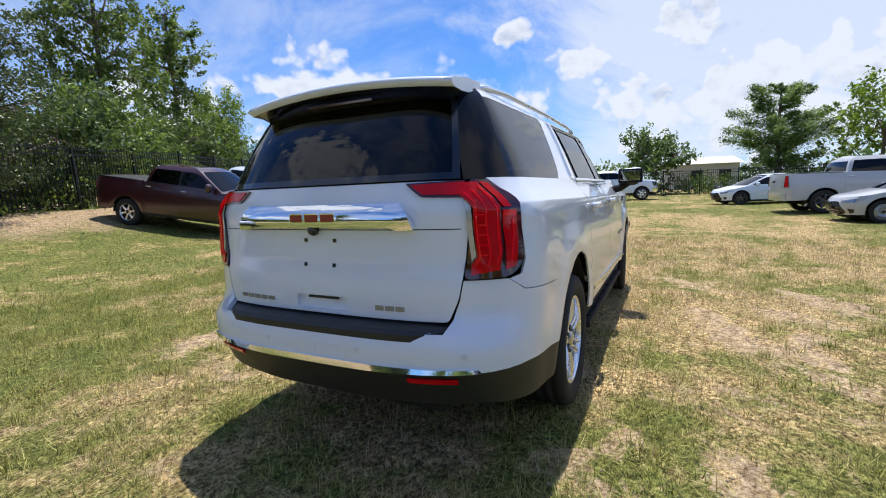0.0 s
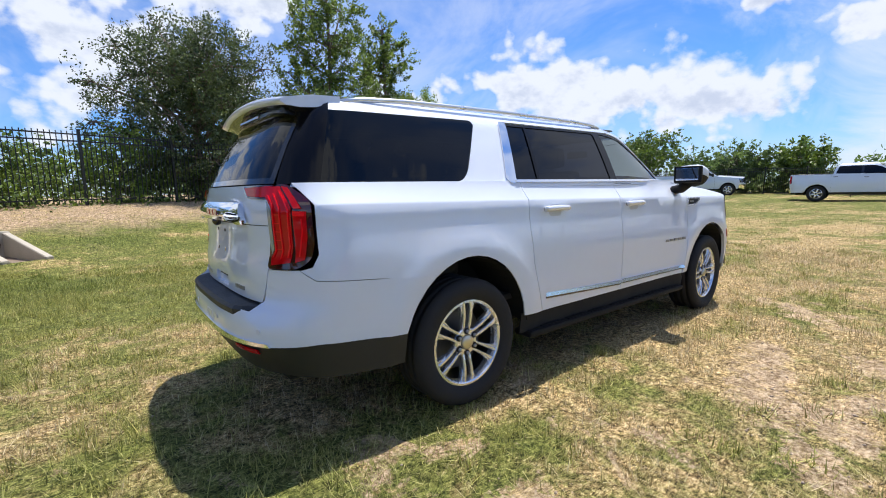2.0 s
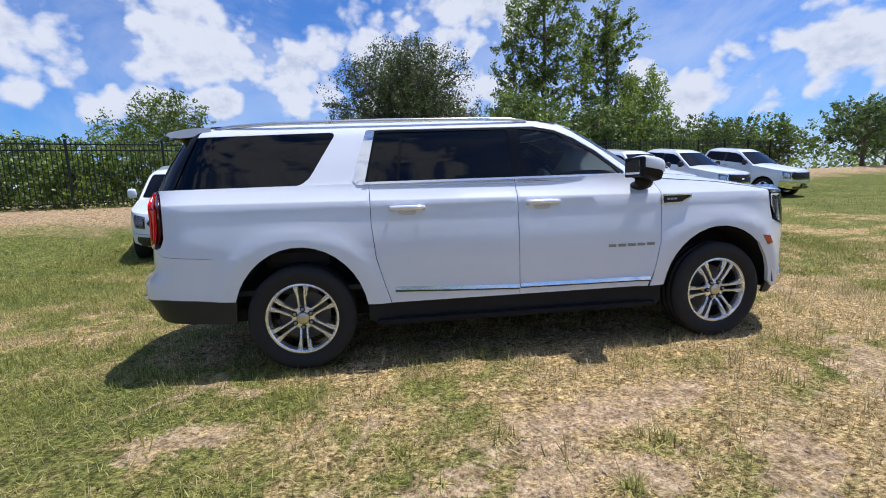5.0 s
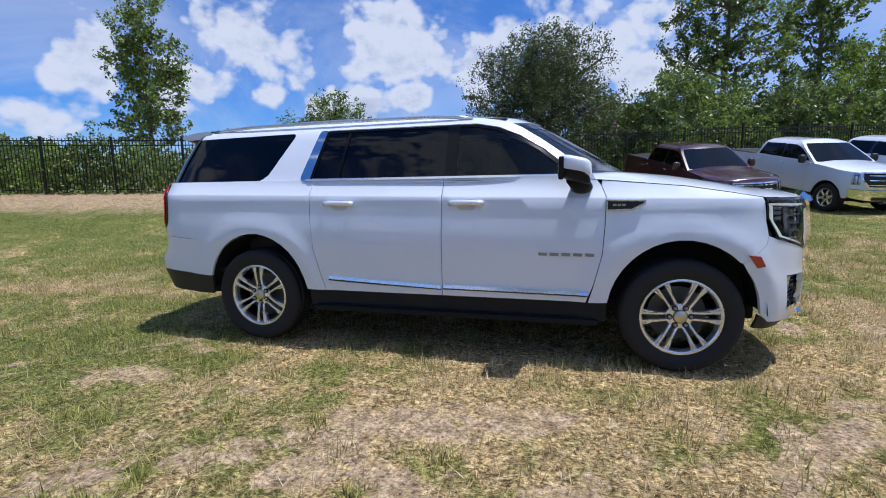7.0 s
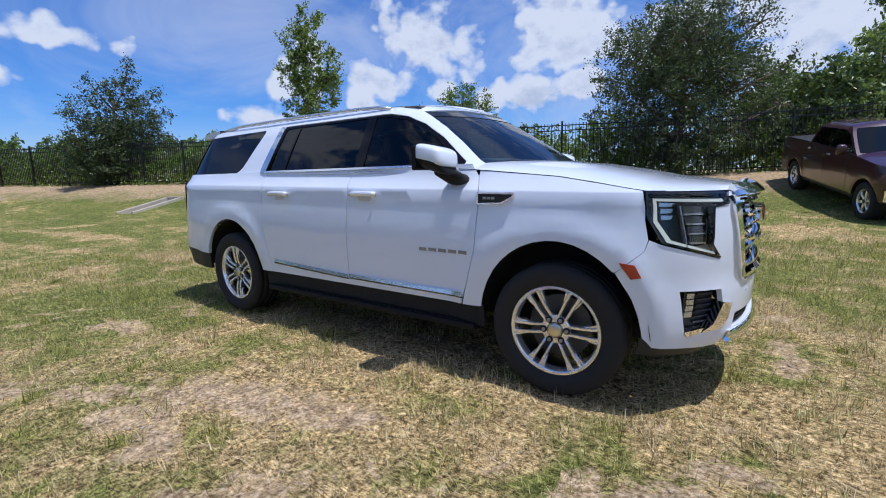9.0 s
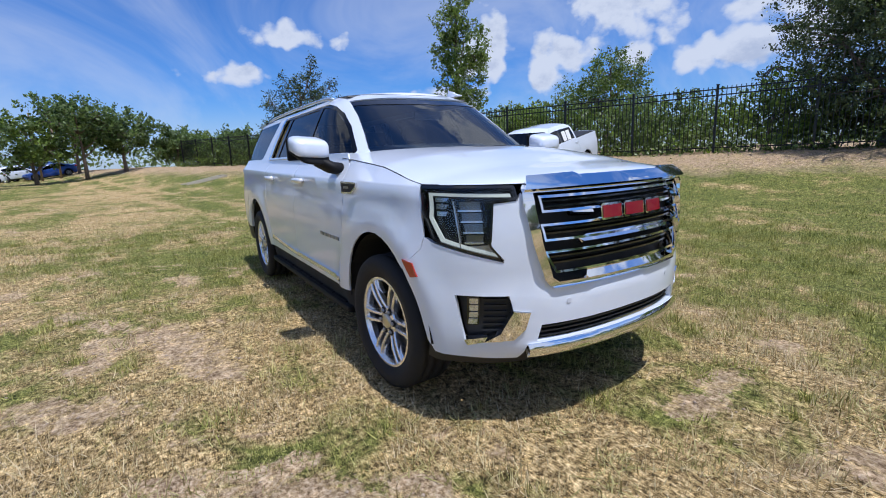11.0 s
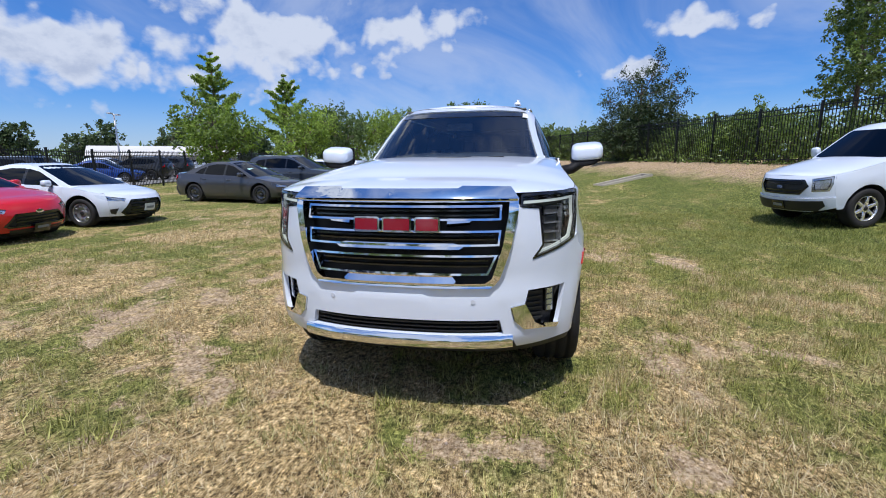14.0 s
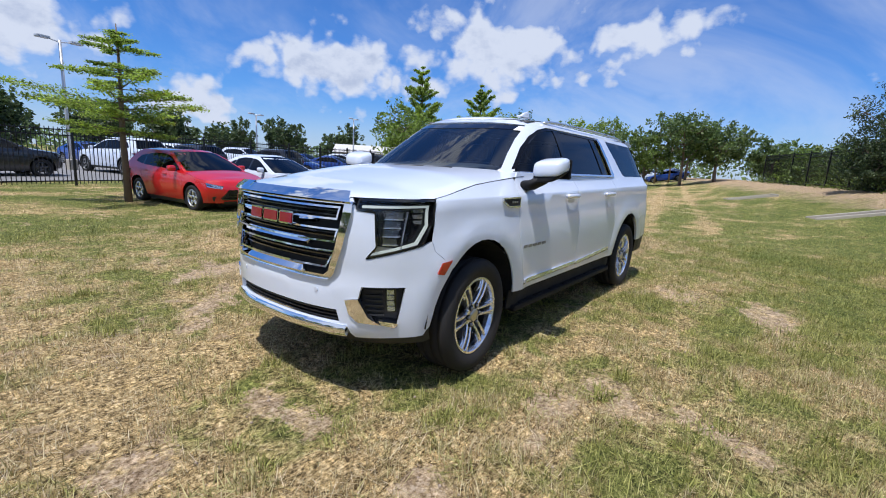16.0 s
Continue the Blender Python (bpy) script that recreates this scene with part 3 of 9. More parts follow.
class Shell:
    """The skin of a car: a rounded plan outline whose front, rear and half width change with height.
    u runs along the right or left half of the outline, from the rear's middle to the front's middle; along the side u = x."""

    def __init__(self, front, rear, width, us, ur, nf, nr, soft=0.05, flares=()):
        self.tf, self.tr, self.tw = smooth_table(front, soft), smooth_table(rear, soft), smooth_table(width, soft)
        self.us, self.ur, self.nf, self.nr, self.flares = us, ur, nf, nr, flares
        zr = (front[0][0] + front[-1][0]) / 2
        self.arcf, self.sf = self.arcs(self.at(self.tf, zr) - us, self.at(self.tw, zr), nf)
        self.arcr, self.sr = self.arcs(ur - self.at(self.tr, zr), self.at(self.tw, zr), nr)
        self.umax, self.umin = us + self.sf, ur - self.sr
        self.slant = 0.0

    @staticmethod
    def at(tab, z):
        return float(np.interp(z, ZG, tab))

    @staticmethod
    def arcs(d, w, n):
        th = (1 - np.cos(np.linspace(0, np.pi, 400))) / 2 * np.pi / 2
        x, y = d * np.sin(th) ** (2 / n), w * np.cos(th) ** (2 / n)
        s = np.concatenate(([0], np.cumsum(np.hypot(np.diff(x), np.diff(y)))))
        return (s, th), float(s[-1])

    def raw(self, u, z):
        w = self.at(self.tw, z + self.slant * min(4.4, max(0.0, u + 2.4)))
        for cx, cz, r, amount in self.flares:
            q = math.hypot(u - cx, z - cz)
            w += amount * math.exp(-((q - r) / 0.075) ** 2)
        if u > self.us:
            th = float(np.interp(u - self.us, *self.arcf))
            return self.us + (self.at(self.tf, z) - self.us) * math.sin(th) ** (2 / self.nf), w * max(0.0, math.cos(th)) ** (2 / self.nf)
        if u < self.ur:
            th = float(np.interp(self.ur - u, *self.arcr))
            return self.ur - (self.ur - self.at(self.tr, z)) * math.sin(th) ** (2 / self.nr), w * max(0.0, math.cos(th)) ** (2 / self.nr)
        return u, w

    def point(self, u, z, side):
        x, y = self.raw(min(max(u, self.umin), self.umax), z)
        return Vector((x, side * y, z))

    def u_of_x(self, x, z):
        if self.ur <= x <= self.us:
            return x
        if x > self.us:
            k = min(1.0, (x - self.us) / (self.at(self.tf, z) - self.us))
            return self.us + float(np.interp(math.asin(k ** (self.nf / 2)), self.arcf[1], self.arcf[0]))
        k = min(1.0, (self.ur - x) / (self.ur - self.at(self.tr, z)))
        return self.ur - float(np.interp(math.asin(k ** (self.nr / 2)), self.arcr[1], self.arcr[0]))

    def u_of_y(self, y, z, front):
        n, (s, th) = (self.nf, self.arcf) if front else (self.nr, self.arcr)
        k = min(1.0, abs(y) / self.at(self.tw, z))
        a = float(np.interp(math.acos(k ** (n / 2)), th, s))
        return self.us + a if front else self.ur - a

    # maps from flat panel coordinates to the skin
    def right(self, a, z):
        return self.point(a, z, -1)

    def left(self, a, z):
        return self.point(a, z, 1)

    def front(self, a, z):
        return self.point(self.umax - abs(a), z, -1 if a < 0 else 1)

    def rear(self, a, z):
        return self.point(self.umin + abs(a), z, -1 if a < 0 else 1)

    # flat coordinates of a point of the front or rear, by its y or (past the corner) its x
    def fy(self, y, z):
        return math.copysign(self.umax - self.u_of_y(y, z, True), y), z

    def fx(self, x, z, side=-1):
        return side * (self.umax - self.u_of_x(x, z)), z

    def ry(self, y, z):
        return math.copysign(self.u_of_y(y, z, False) - self.umin, y), z

    def rx(self, x, z, side=-1):
        return side * (self.u_of_x(x, z) - self.umin), z


def inside(poly, pts):
    """Which points lie in the polygon."""
    x, y = pts[:, 0], pts[:, 1]
    hit = np.zeros(len(pts), bool)
    px, py = np.array(poly).T
    qx, qy = np.roll(px, -1), np.roll(py, -1)
    for ax, ay, bx, by in zip(px, py, qx, qy):
        if ay == by:
            continue
        cross = ((ay > y) != (by > y)) & (x < (bx - ax) * (y - ay) / (by - ay) + ax)
        hit ^= cross
    return hit


def rounded(poly, r, n=4):
    """The polygon with its corners rounded."""
    out = []
    m = len(poly)
    for i in range(m):
        p = Vector(poly[i])
        a, b = Vector(poly[i - 1]) - p, Vector(poly[(i + 1) % m]) - p
        k = min(r, a.length * 0.45, b.length * 0.45)
        a, b = p + a.normalized() * k, p + b.normalized() * k
        for j in range(n + 1):
            t = j / n
            out.append(tuple(a * (1 - t) ** 2 + p * 2 * t * (1 - t) + b * t * t))
    return out


def shrink(poly, d):
    """The polygon with every edge moved inwards by d."""
    m = len(poly)
    area = sum(poly[i - 1][0] * poly[i][1] - poly[i][0] * poly[i - 1][1] for i in range(m))
    sg = 1 if area > 0 else -1
    out = []
    for i in range(m):
        p, a, b = Vector(poly[i]), Vector(poly[i - 1]), Vector(poly[(i + 1) % m])
        e1, e2 = (p - a), (b - p)
        if e1.length < 1e-6 or e2.length < 1e-6:
            out.append(tuple(p))
            continue
        n1 = Vector((-e1.y, e1.x)).normalized() * sg
        n2 = Vector((-e2.y, e2.x)).normalized() * sg
        v = n1 + n2
        k = max(0.45, v.dot(n1))
        out.append(tuple(p + v * (d / k)))
    return out


def dense(poly, h):
    out = []
    for i in range(len(poly)):
        a, b = Vector(poly[i]), Vector(poly[(i + 1) % len(poly)])
        n = max(1, math.ceil((b - a).length / h))
        out += [tuple(a.lerp(b, k / n)) for k in range(n)]
    return out


def panel(fn, poly, h=0.07, off=0.0, thick=0.012, holes=(), bm=None, creases=()):
    """A sheet cut to a flat polygon, with holes, laid on a skin fn(a, z) and given an edge of that thickness."""
    bm = bm or bmesh.new()
    loops = [dense(poly, h)] + [dense(q, h) for q in holes]
    pts, edges = [], []
    for lp in loops:
        k = len(pts)
        pts += lp
        edges += [(k + i, k + (i + 1) % len(lp)) for i in range(len(lp))]
    arr = np.array(pts)
    lo, hi = arr.min(0), arr.max(0)
    gx, gy = np.meshgrid(np.arange(lo[0] + h / 2, hi[0], h), np.arange(lo[1] + h / 2, hi[1], h))
    grid = np.column_stack((gx.ravel(), gy.ravel()))
    if len(grid):
        keep = inside(loops[0], grid)
        for q in loops[1:]:
            keep &= ~inside(q, grid)
        grid = grid[keep]
        if len(grid):
            near = np.min(np.hypot(grid[:, None, 0] - arr[None, :, 0], grid[:, None, 1] - arr[None, :, 1]), axis=1)
            grid = grid[near > 0.45 * h]
    line = []
    for crease in creases:
        run = []
        for x in np.arange(lo[0] + 0.02, hi[0], 0.05):
            q = np.array([[x, crease(x)]])
            ok = bool(inside(loops[0], q)[0]) and not any(bool(inside(w, q)[0]) for w in loops[1:]) and np.min(np.hypot(arr[:, 0] - x, arr[:, 1] - q[0, 1])) > 0.006
            if ok:
                if run:
                    edges.append((len(pts) + len(line) - 1, len(pts) + len(line)))
                line.append(tuple(q[0]))
                run.append(x)
            else:
                run = []
        if len(grid):
            grid = grid[np.abs(grid[:, 1] - np.array([crease(x) for x in grid[:, 0]])) > 0.02]
    allp = [Vector(p) for p in pts + line] + [Vector(p) for p in grid]
    vs, _, fs, *_ = delaunay_2d_cdt(allp, edges, [], 0, 1e-6)
    vs2 = np.array([tuple(v) for v in vs])
    tri = [f for f in fs if len(f) == 3]
    cen = np.array([vs2[list(f)].mean(0) for f in tri])
    keep = inside(loops[0], cen)
    for q in loops[1:]:
        keep &= ~inside(q, cen)
    e = 0.004
    used = {}
    norms = {}

    def vert(i):
        if i not in used:
            a, z = vs2[i]
            p = fn(a, z)
            s = 1 if a > -e else -1
            da, dz = fn(a + e, z) - fn(a - e, z), fn(a, z + e) - fn(a, z - e)
            n = da.cross(dz)
            n = n.normalized() if n.length > 1e-9 else Vector((0, 0, 1))
            c = Vector((p.x * 0.6, 0, 0.9))
            if n.dot(p - c) < 0:
                n = -n
            v = bm.verts.new(p + n * off)
            used[i] = v
            norms[v] = n
        return used[i]

    faces = []
    for f, k in zip(tri, keep):
        if k:
            try:
                fa = bm.faces.new([vert(i) for i in f])
            except ValueError:
                continue
            fa.normal_update()
            if fa.normal.dot(norms[fa.verts[0]]) < 0:
                fa.normal_flip()
            fa.smooth = True
            faces.append(fa)
    if thick:
        inner = {}
        rim = [ed for fa in faces for ed in fa.edges if ed.is_boundary]
        for ed in rim:
            ed.smooth = False
            fa = ed.link_faces[0]
            q = []
            lp = next(l for l in fa.loops if l.edge == ed)
            a, b = lp.vert, lp.link_loop_next.vert
            for v in (a, b):
                if v not in inner:
                    inner[v] = bm.verts.new(v.co - norms[v] * thick)
            nf = bm.faces.new((b, a, inner[a], inner[b]))
            nf.smooth = False
    return bm


def cap(shell, u0, u1, ztop, crown, n=26, m=18, bm=None, lift=0.0, power=2.0, inset=0.0):
    """A crowned sheet across the body between two stations, such as a bonnet or a roof."""
    bm = bm or bmesh.new()
    rows = []
    wmax = max(shell.raw(u0 + (u1 - u0) * i / n, ztop(u0 + (u1 - u0) * i / n))[1] for i in range(n + 1))
    for i in range(n + 1):
        u = u0 + (u1 - u0) * i / n
        z = ztop(u)
        x, y = shell.raw(min(max(u, shell.umin), shell.umax), z)
        y = max(0.0, y - inset)
        row = []
        cr = crown(u) if callable(crown) else crown
        for j in range(m + 1):
            t = -1 + 2 * j / m
            t = math.copysign(abs(t) ** 0.85, t)
            row.append(bm.verts.new((x, t * y, z + lift + cr * (1 - abs(t) ** power) * (y / wmax) ** 0.8)))
        rows.append(row)
    for a, b in zip(rows, rows[1:]):
        for j in range(m):
            f = bm.faces.new((a[j], b[j], b[j + 1], a[j + 1]))
            f.smooth = True
    bmesh.ops.remove_doubles(bm, verts=bm.verts, dist=0.0004)
    bmesh.ops.recalc_face_normals(bm, faces=bm.faces)
    return bm


def arch(xc, zc, r, zb, steps=18, flat=1.0):
    """Points of a wheel arch from front foot to rear foot."""
    a0 = math.asin((zb - zc) / r) if abs(zb - zc) < r else 0.0
    return [(xc + r * flat * math.cos(a), zc + r * math.sin(a)) for a in np.linspace(a0, math.pi - a0, steps)]


def strip_along(fn, line, w, off=0.006, thick=0.012, h=0.08):
    """A moulding of width w that follows a line on the skin."""
    up = [(a, z + w / 2) for a, z in line]
    dn = [(a, z - w / 2) for a, z in reversed(line)]
    return panel(fn, up + dn, h=h, off=off, thick=thick)


def tilted(fn, z0, slope, way):
    """The skin leaned back from the height z0, so that a bright strip faces the sky."""
    w = Vector(way)
    return lambda a, z: fn(a, z) + w * ((z0 - z) * slope)


def bulged(fn, z0, half, depth, way):
    """The skin swollen outwards about the height z0."""
    w = Vector(way)
    return lambda a, z: fn(a, z) + w * (depth * (1 - ((z - z0) / half) ** 2))


def ring_panel(fn, poly, w, off, thick=0.012, h=0.05):
    return panel(fn, poly, h=h, off=off, thick=thick, holes=[shrink(poly, w)])


# ---------- wheels ----------
def tyre_bm(r, rim, w, segs=56, tread=True):
    prof = [(rim, -w * 0.40), (rim + 0.012, -w * 0.46), ((r + rim) / 2, -w * 0.515), (r - 0.035, -w * 0.5), (r - 0.012, -w * 0.45), (r, -w * 0.36)]
    if tread:
        for k in (-0.24, 0.0, 0.24):
            prof += [(r, w * (k - 0.035)), (r - 0.009, w * (k - 0.03)), (r - 0.009, w * (k + 0.03)), (r, w * (k + 0.035))]
    prof += [(r, w * 0.36), (r - 0.012, w * 0.45), (r - 0.035, w * 0.5), ((r + rim) / 2, w * 0.515), (rim + 0.012, w * 0.46), (rim, w * 0.40)]
    bm = lathe(prof, segs)
    for f in bm.faces:
        f.smooth = True
    return bm


def spoke(bm, r0, r1, w0, w1, y0, y1, ang, side=0.0, lean=0.0, depth=0.03):
    """One tapered spoke of a rim; its face looks to -y."""
    m = Matrix.Rotation(-ang, 4, "Y")
    st = []
    for k in range(5):
        t = k / 4
        r = r0 + (r1 - r0) * t
        w = (w0 + (w1 - w0) * t) / 2
        y = y0 + (y1 - y0) * t - 0.012 * math.sin(math.pi * t)
        c = side + lean * t
        st.append([bm.verts.new(m @ Vector(p)) for p in ((r, y, c - w * 0.6), (r, y, c + w * 0.6), (r, y + 0.007, c + w), (r, y + depth, c + w * 1.1), (r, y + depth, c - w * 1.1), (r, y + 0.007, c - w))])
    for a, b in zip(st, st[1:]):
        for i in range(6):
            j = (i + 1) % 6
            bm.faces.new((a[i], a[j], b[j], b[i]))
    bm.faces.new(st[0][::-1])
    bm.faces.new(st[-1])


def wheel(parent, x, y, z, r, rim, w, style, side, material, nspoke=6, steer=0.0, segs=56, phase=0.5):
    """A wheel under a vehicle: tyre with its rim, hub and nuts as pieces. side -1: right."""
    holder = part("wheel", lathe([(rim * 0.97, w * 0.42), (rim * 0.93, w * 0.2), (rim * 0.93, -w * 0.3), (rim * 0.985, -w * 0.40)], 40), DARKALLOY, parent, smooth=True)
    holder.matrix_local = Matrix.Translation((x, y, z)) @ Matrix.Rotation(radians(steer) + (0 if side < 0 else math.pi), 4, "Z")
    part("tyre", tyre_bm(r, rim, w, segs, segs > 40), RUBBER, holder, "black rubber tyre with worn tread")
    yf = -w * 0.36
    bm = bmesh.new()
    lathe([(rim * 1.012, yf - 0.008), (rim * 1.005, yf - 0.020), (rim * 0.955, yf - 0.022), (rim * 0.93, yf - 0.014), (rim * 0.905, yf + 0.006), (rim * 0.90, yf + 0.04)], segs, bm)
    if style == "twin":
        for i in range(nspoke):
            a = 2 * math.pi * (i + phase) / nspoke
            for s in (-1, 1):
                spoke(bm, 0.06, rim * 0.962, 0.019, 0.021, yf + 0.010, yf - 0.014, a, s * 0.0225, s * 0.008, 0.035)
                # short outer finger that leaves the spoke half way to the flange
                spoke(bm, rim * 0.60, rim * 0.955, 0.009, 0.017, yf + 0.012, yf - 0.002, a, s * 0.034, s * 0.020, 0.03)
        lathe([(0.092, yf + 0.03), (0.090, yf + 0.012), (0.082, yf + 0.004), (0.05, yf + 0.0)], 32, bm)
    elif style == "five":
        for i in range(nspoke):
            a = 2 * math.pi * (i + 0.25) / nspoke
            spoke(bm, 0.04, rim * 0.955, 0.075, 0.05, yf + 0.01, yf - 0.004, a)
        lathe([(0.08, yf + 0.03), (0.075, yf + 0.002), (0.04, yf - 0.004)], 24, bm)
    else:
        lathe([(rim * 0.93, yf + 0.03), (rim * 0.8, yf + 0.012), (rim * 0.62, yf - 0.006), (rim * 0.45, yf + 0.012), (0.07, yf + 0.02), (0.06, yf - 0.004), (0.0, yf - 0.006)], 40, bm)
        for i in range(nspoke * 2):
            a = 2 * math.pi * i / (nspoke * 2)
            spoke(bm, rim * 0.55, rim * 0.93, 0.018, 0.03, yf - 0.004, yf + 0.004, a, depth=0.02)
    for f in bm.faces:
        f.smooth = False
    part("rim", bm, material, holder)
    if style != "cover":
        part("brake_disc", lathe([(0.05, w * 0.02), (rim * 0.72, w * 0.02), (rim * 0.72, w * 0.12), (0.05, w * 0.12)], 32), mat("brake_iron", (0.10, 0.098, 0.095), rough=0.45, metal=0.7, var=0.2), holder)
    else:
        part("brake_disc", lathe([(0.05, w * 0.05), (rim * 0.9, w * 0.05)], 24), LINER, holder)
    part("hub_cap", lathe([(0.045, yf + 0.012), (0.045, yf - 0.008), (0.036, yf - 0.014), (0.0, yf - 0.015)], 24), GOLD if style == "twin" else BLACKPL, holder, smooth=True)
    if style == "twin":
        for i in range(6):
            a = 2 * math.pi * (i + phase) / 6
            at = (0.070 * math.cos(a), 0, 0.070 * math.sin(a))
            # flat black disc painted as the shade in the nut's pocket
            bm = lathe([(0.0205, yf + 0.02), (0.0205, yf - 0.002), (0.0, yf - 0.002)], 12)
            bmesh.ops.translate(bm, verts=bm.verts, vec=at)
            part("nut_recess", bm, LINER, holder)
            bm = lathe([(0.012, yf + 0.02), (0.012, yf - 0.010), (0.008, yf - 0.016), (0.0, yf - 0.016)], 8)
            bmesh.ops.translate(bm, verts=bm.verts, vec=at)
            part("lug_nut", bm, STEEL, holder)
    return holder


def well(parent, x, z, r, y_in, y_out, zb):
    """The dark liner over a wheel, on one side."""
    bm = bmesh.new()
    a0 = math.asin(max(-0.95, (zb - z) / r))
    n = 20
    rings = []
    for y in (y_out, y_in):
        rings.append([bm.verts.new((x + r * math.cos(a), y, z + r * math.sin(a))) for a in np.linspace(a0, math.pi - a0, n)])
    for i in range(n - 1):
        bm.faces.new((rings[0][i], rings[0][i + 1], rings[1][i + 1], rings[1][i]))
    bm.faces.new(rings[1])
    part("wheel_well", bm, LINER, parent, "black wheel arch liner")


# ---------- the large sport utility vehicle ----------
def build_suv():
    car = thing("suv", "large white three-row SUV with chrome grille parked on grass", "suv")
    RX, FX, WR = -1.7035, 1.7035, 0.405
    lower = Shell(
        front=[(0.2, 2.40), (0.30, 2.52), (0.36, 2.60), (0.42, 2.655), (0.55, 2.66), (0.70, 2.665), (0.74, 2.645), (0.8, 2.655), (1.0, 2.66), (1.16, 2.645), (1.22, 2.615), (1.27, 2.55), (1.5, 2.5)],
        rear=[(0.2, -2.78), (0.45, -2.90), (0.60, -2.985), (0.72, -2.99), (0.765, -2.975), (0.79, -2.885), (0.95, -2.885), (1.05, -2.865), (1.30, -2.87), (1.41, -2.845)],
        width=[(0.2, 0.93), (0.42, 0.965), (0.62, 0.985), (0.9, 0.992), (1.0, 0.988), (1.10, 0.976), (1.20, 0.963), (1.27, 0.962), (1.294, 0.962), (1.303, 0.954), (1.36, 0.907), (1.40, 0.882), (1.46, 0.872), (1.5, 0.866)],
        us=1.95, ur=-2.36, nf=2.45, nr=3.3, soft=0.010, flares=[(FX, WR, 0.60, 0.022), (RX, WR, 0.60, 0.018)])
    upper = Shell(
        front=[(1.36, 1.50), (1.42, 1.43), (1.60, 1.14), (1.80, 0.80), (1.86, 0.66), (1.90, 0.50), (1.95, 0.3)],
        rear=[(1.36, -2.86), (1.41, -2.845), (1.60, -2.75), (1.78, -2.63), (1.84, -2.58), (1.885, -2.50), (1.93, -2.42)],
        width=[(1.36, 0.898), (1.42, 0.866), (1.60, 0.785), (1.78, 0.695), (1.83, 0.66), (1.87, 0.61), (1.90, 0.545), (1.93, 0.46)],
        us=0.05, ur=-2.30, nf=2.9, nr=3.2, soft=0.03)
    L, U = lower, upper
    # the shoulder line falls gently towards the front
    L.slant = 0.0165
    shoulder = [lambda u, k=k: k - 0.0165 * min(4.4, max(0.0, u + 2.4)) for k in (1.2925, 1.3045)]
    ZB = 0.485
    for side, fn, ufn in ((-1, L.right, U.right), (1, L.left, U.left)):
        # lower body panels, from front to rear
        a_f = arch(FX, WR, 0.545, ZB, flat=0.90)
        a_r = arch(RX + 0.01, WR, 0.55, ZB, flat=0.90)
        ftop = lambda x: float(np.interp(x, [0.9, 1.2, 1.7, 2.2, 2.6], [1.388, 1.362, 1.314, 1.231, 1.217]))
        seam_f = [(1.07, ZB), (1.12, 0.62), (1.175, 0.85), (1.19, 1.1), (1.19, 1.25), (1.16, 1.33)]
        seam_r = [(-1.02, ZB), (-1.06, 0.62), (-1.12, 0.84), (-1.145, 1.1), (-1.145, 1.28), (-1.15, 1.41)]
        g = 0.0025
        # front fender: reaches the lamp and the bumper seam
        tops = [(L.u_of_x(x, ftop(x)), ftop(x)) for x in (2.16, 1.9, 1.7, 1.5, 1.3, 1.165)]
        lampedge = [(L.u_of_x(2.205, 0.98), 0.98), (L.u_of_x(2.185, 1.08), 1.08), (L.u_of_x(2.17, 1.21), 1.21)]
        fender = [(x, z) for x, z in a_f[::-1]]
        fend = [(seam_f[0][0] + 0.01, ZB)] + [p for p in fender if p[0] < FX or p[1] > 0.79] + [(2.055, 0.80), (L.u_of_x(2.19, 0.92), 0.92)] + lampedge + tops[0:] + seam_f[::-1][0:-1]
        fend = [(x + (g if i == 0 else 0), z) for i, (x, z) in enumerate(fend)]
        part("front_fender", panel(fn, shrink(fend, g), creases=shoulder), WHITE, car)
        door = [(-0.005, ZB)] + seam_f + [(1.10, 1.41), (-0.005, 1.41)]
        front_door = part("front_door", panel(fn, shrink(door, g), creases=shoulder), WHITE, car)
        rdoor = seam_r[::-1] + [(-0.005, ZB), (-0.005, 1.41)]
        rear_door = part("rear_door", panel(fn, shrink(rdoor, g), creases=shoulder), WHITE, car)
        # quarter panel with the arch cut out, running to the tail lamp and the bumper seam
        bseam = 0.905
        ql = [(L.u_of_x(-2.702, 1.41), 1.41), (L.u_of_x(-2.672, 1.36), 1.36), (L.u_of_x(-2.64, 1.30), 1.30), (L.u_of_x(-2.64, 1.06), 1.06), (L.u_of_x(-2.67, 1.0), 1.0), (L.u_of_x(-2.72, 0.982), 0.982), (L.u_of_x(-2.66, 0.93), 0.93)]
        quarter = seam_r + ql + [(-2.35, bseam), (a_r[-4][0] - 0.005, bseam - 0.03)] + a_r[::-1][3:]
        part("quarter_panel", panel(fn, shrink(quarter, g), creases=shoulder), WHITE, car)
        # black sill strip and running board
        part("rocker", panel(fn, [(a_r[0][0], 0.34), (a_f[-1][0], 0.33), (a_f[-1][0], ZB - 0.002), (a_r[0][0], ZB - 0.002)], off=-0.035, h=0.12), LINER, car)
        bm = boxbm(-1.14, 1.16, side * 0.90 - 0.08, side * 0.90 + 0.08, 0.305, 0.355, bevel=0.02)
        for i in range(7):
            box(bm, -0.98 + i * 0.30, -0.98 + i * 0.30 + 0.22, side * 0.92 - 0.035, side * 0.92 + 0.035, 0.355, 0.361)
        board = part("running_board", bm, MATTEBLK, car, "black running board with ribbed treads")
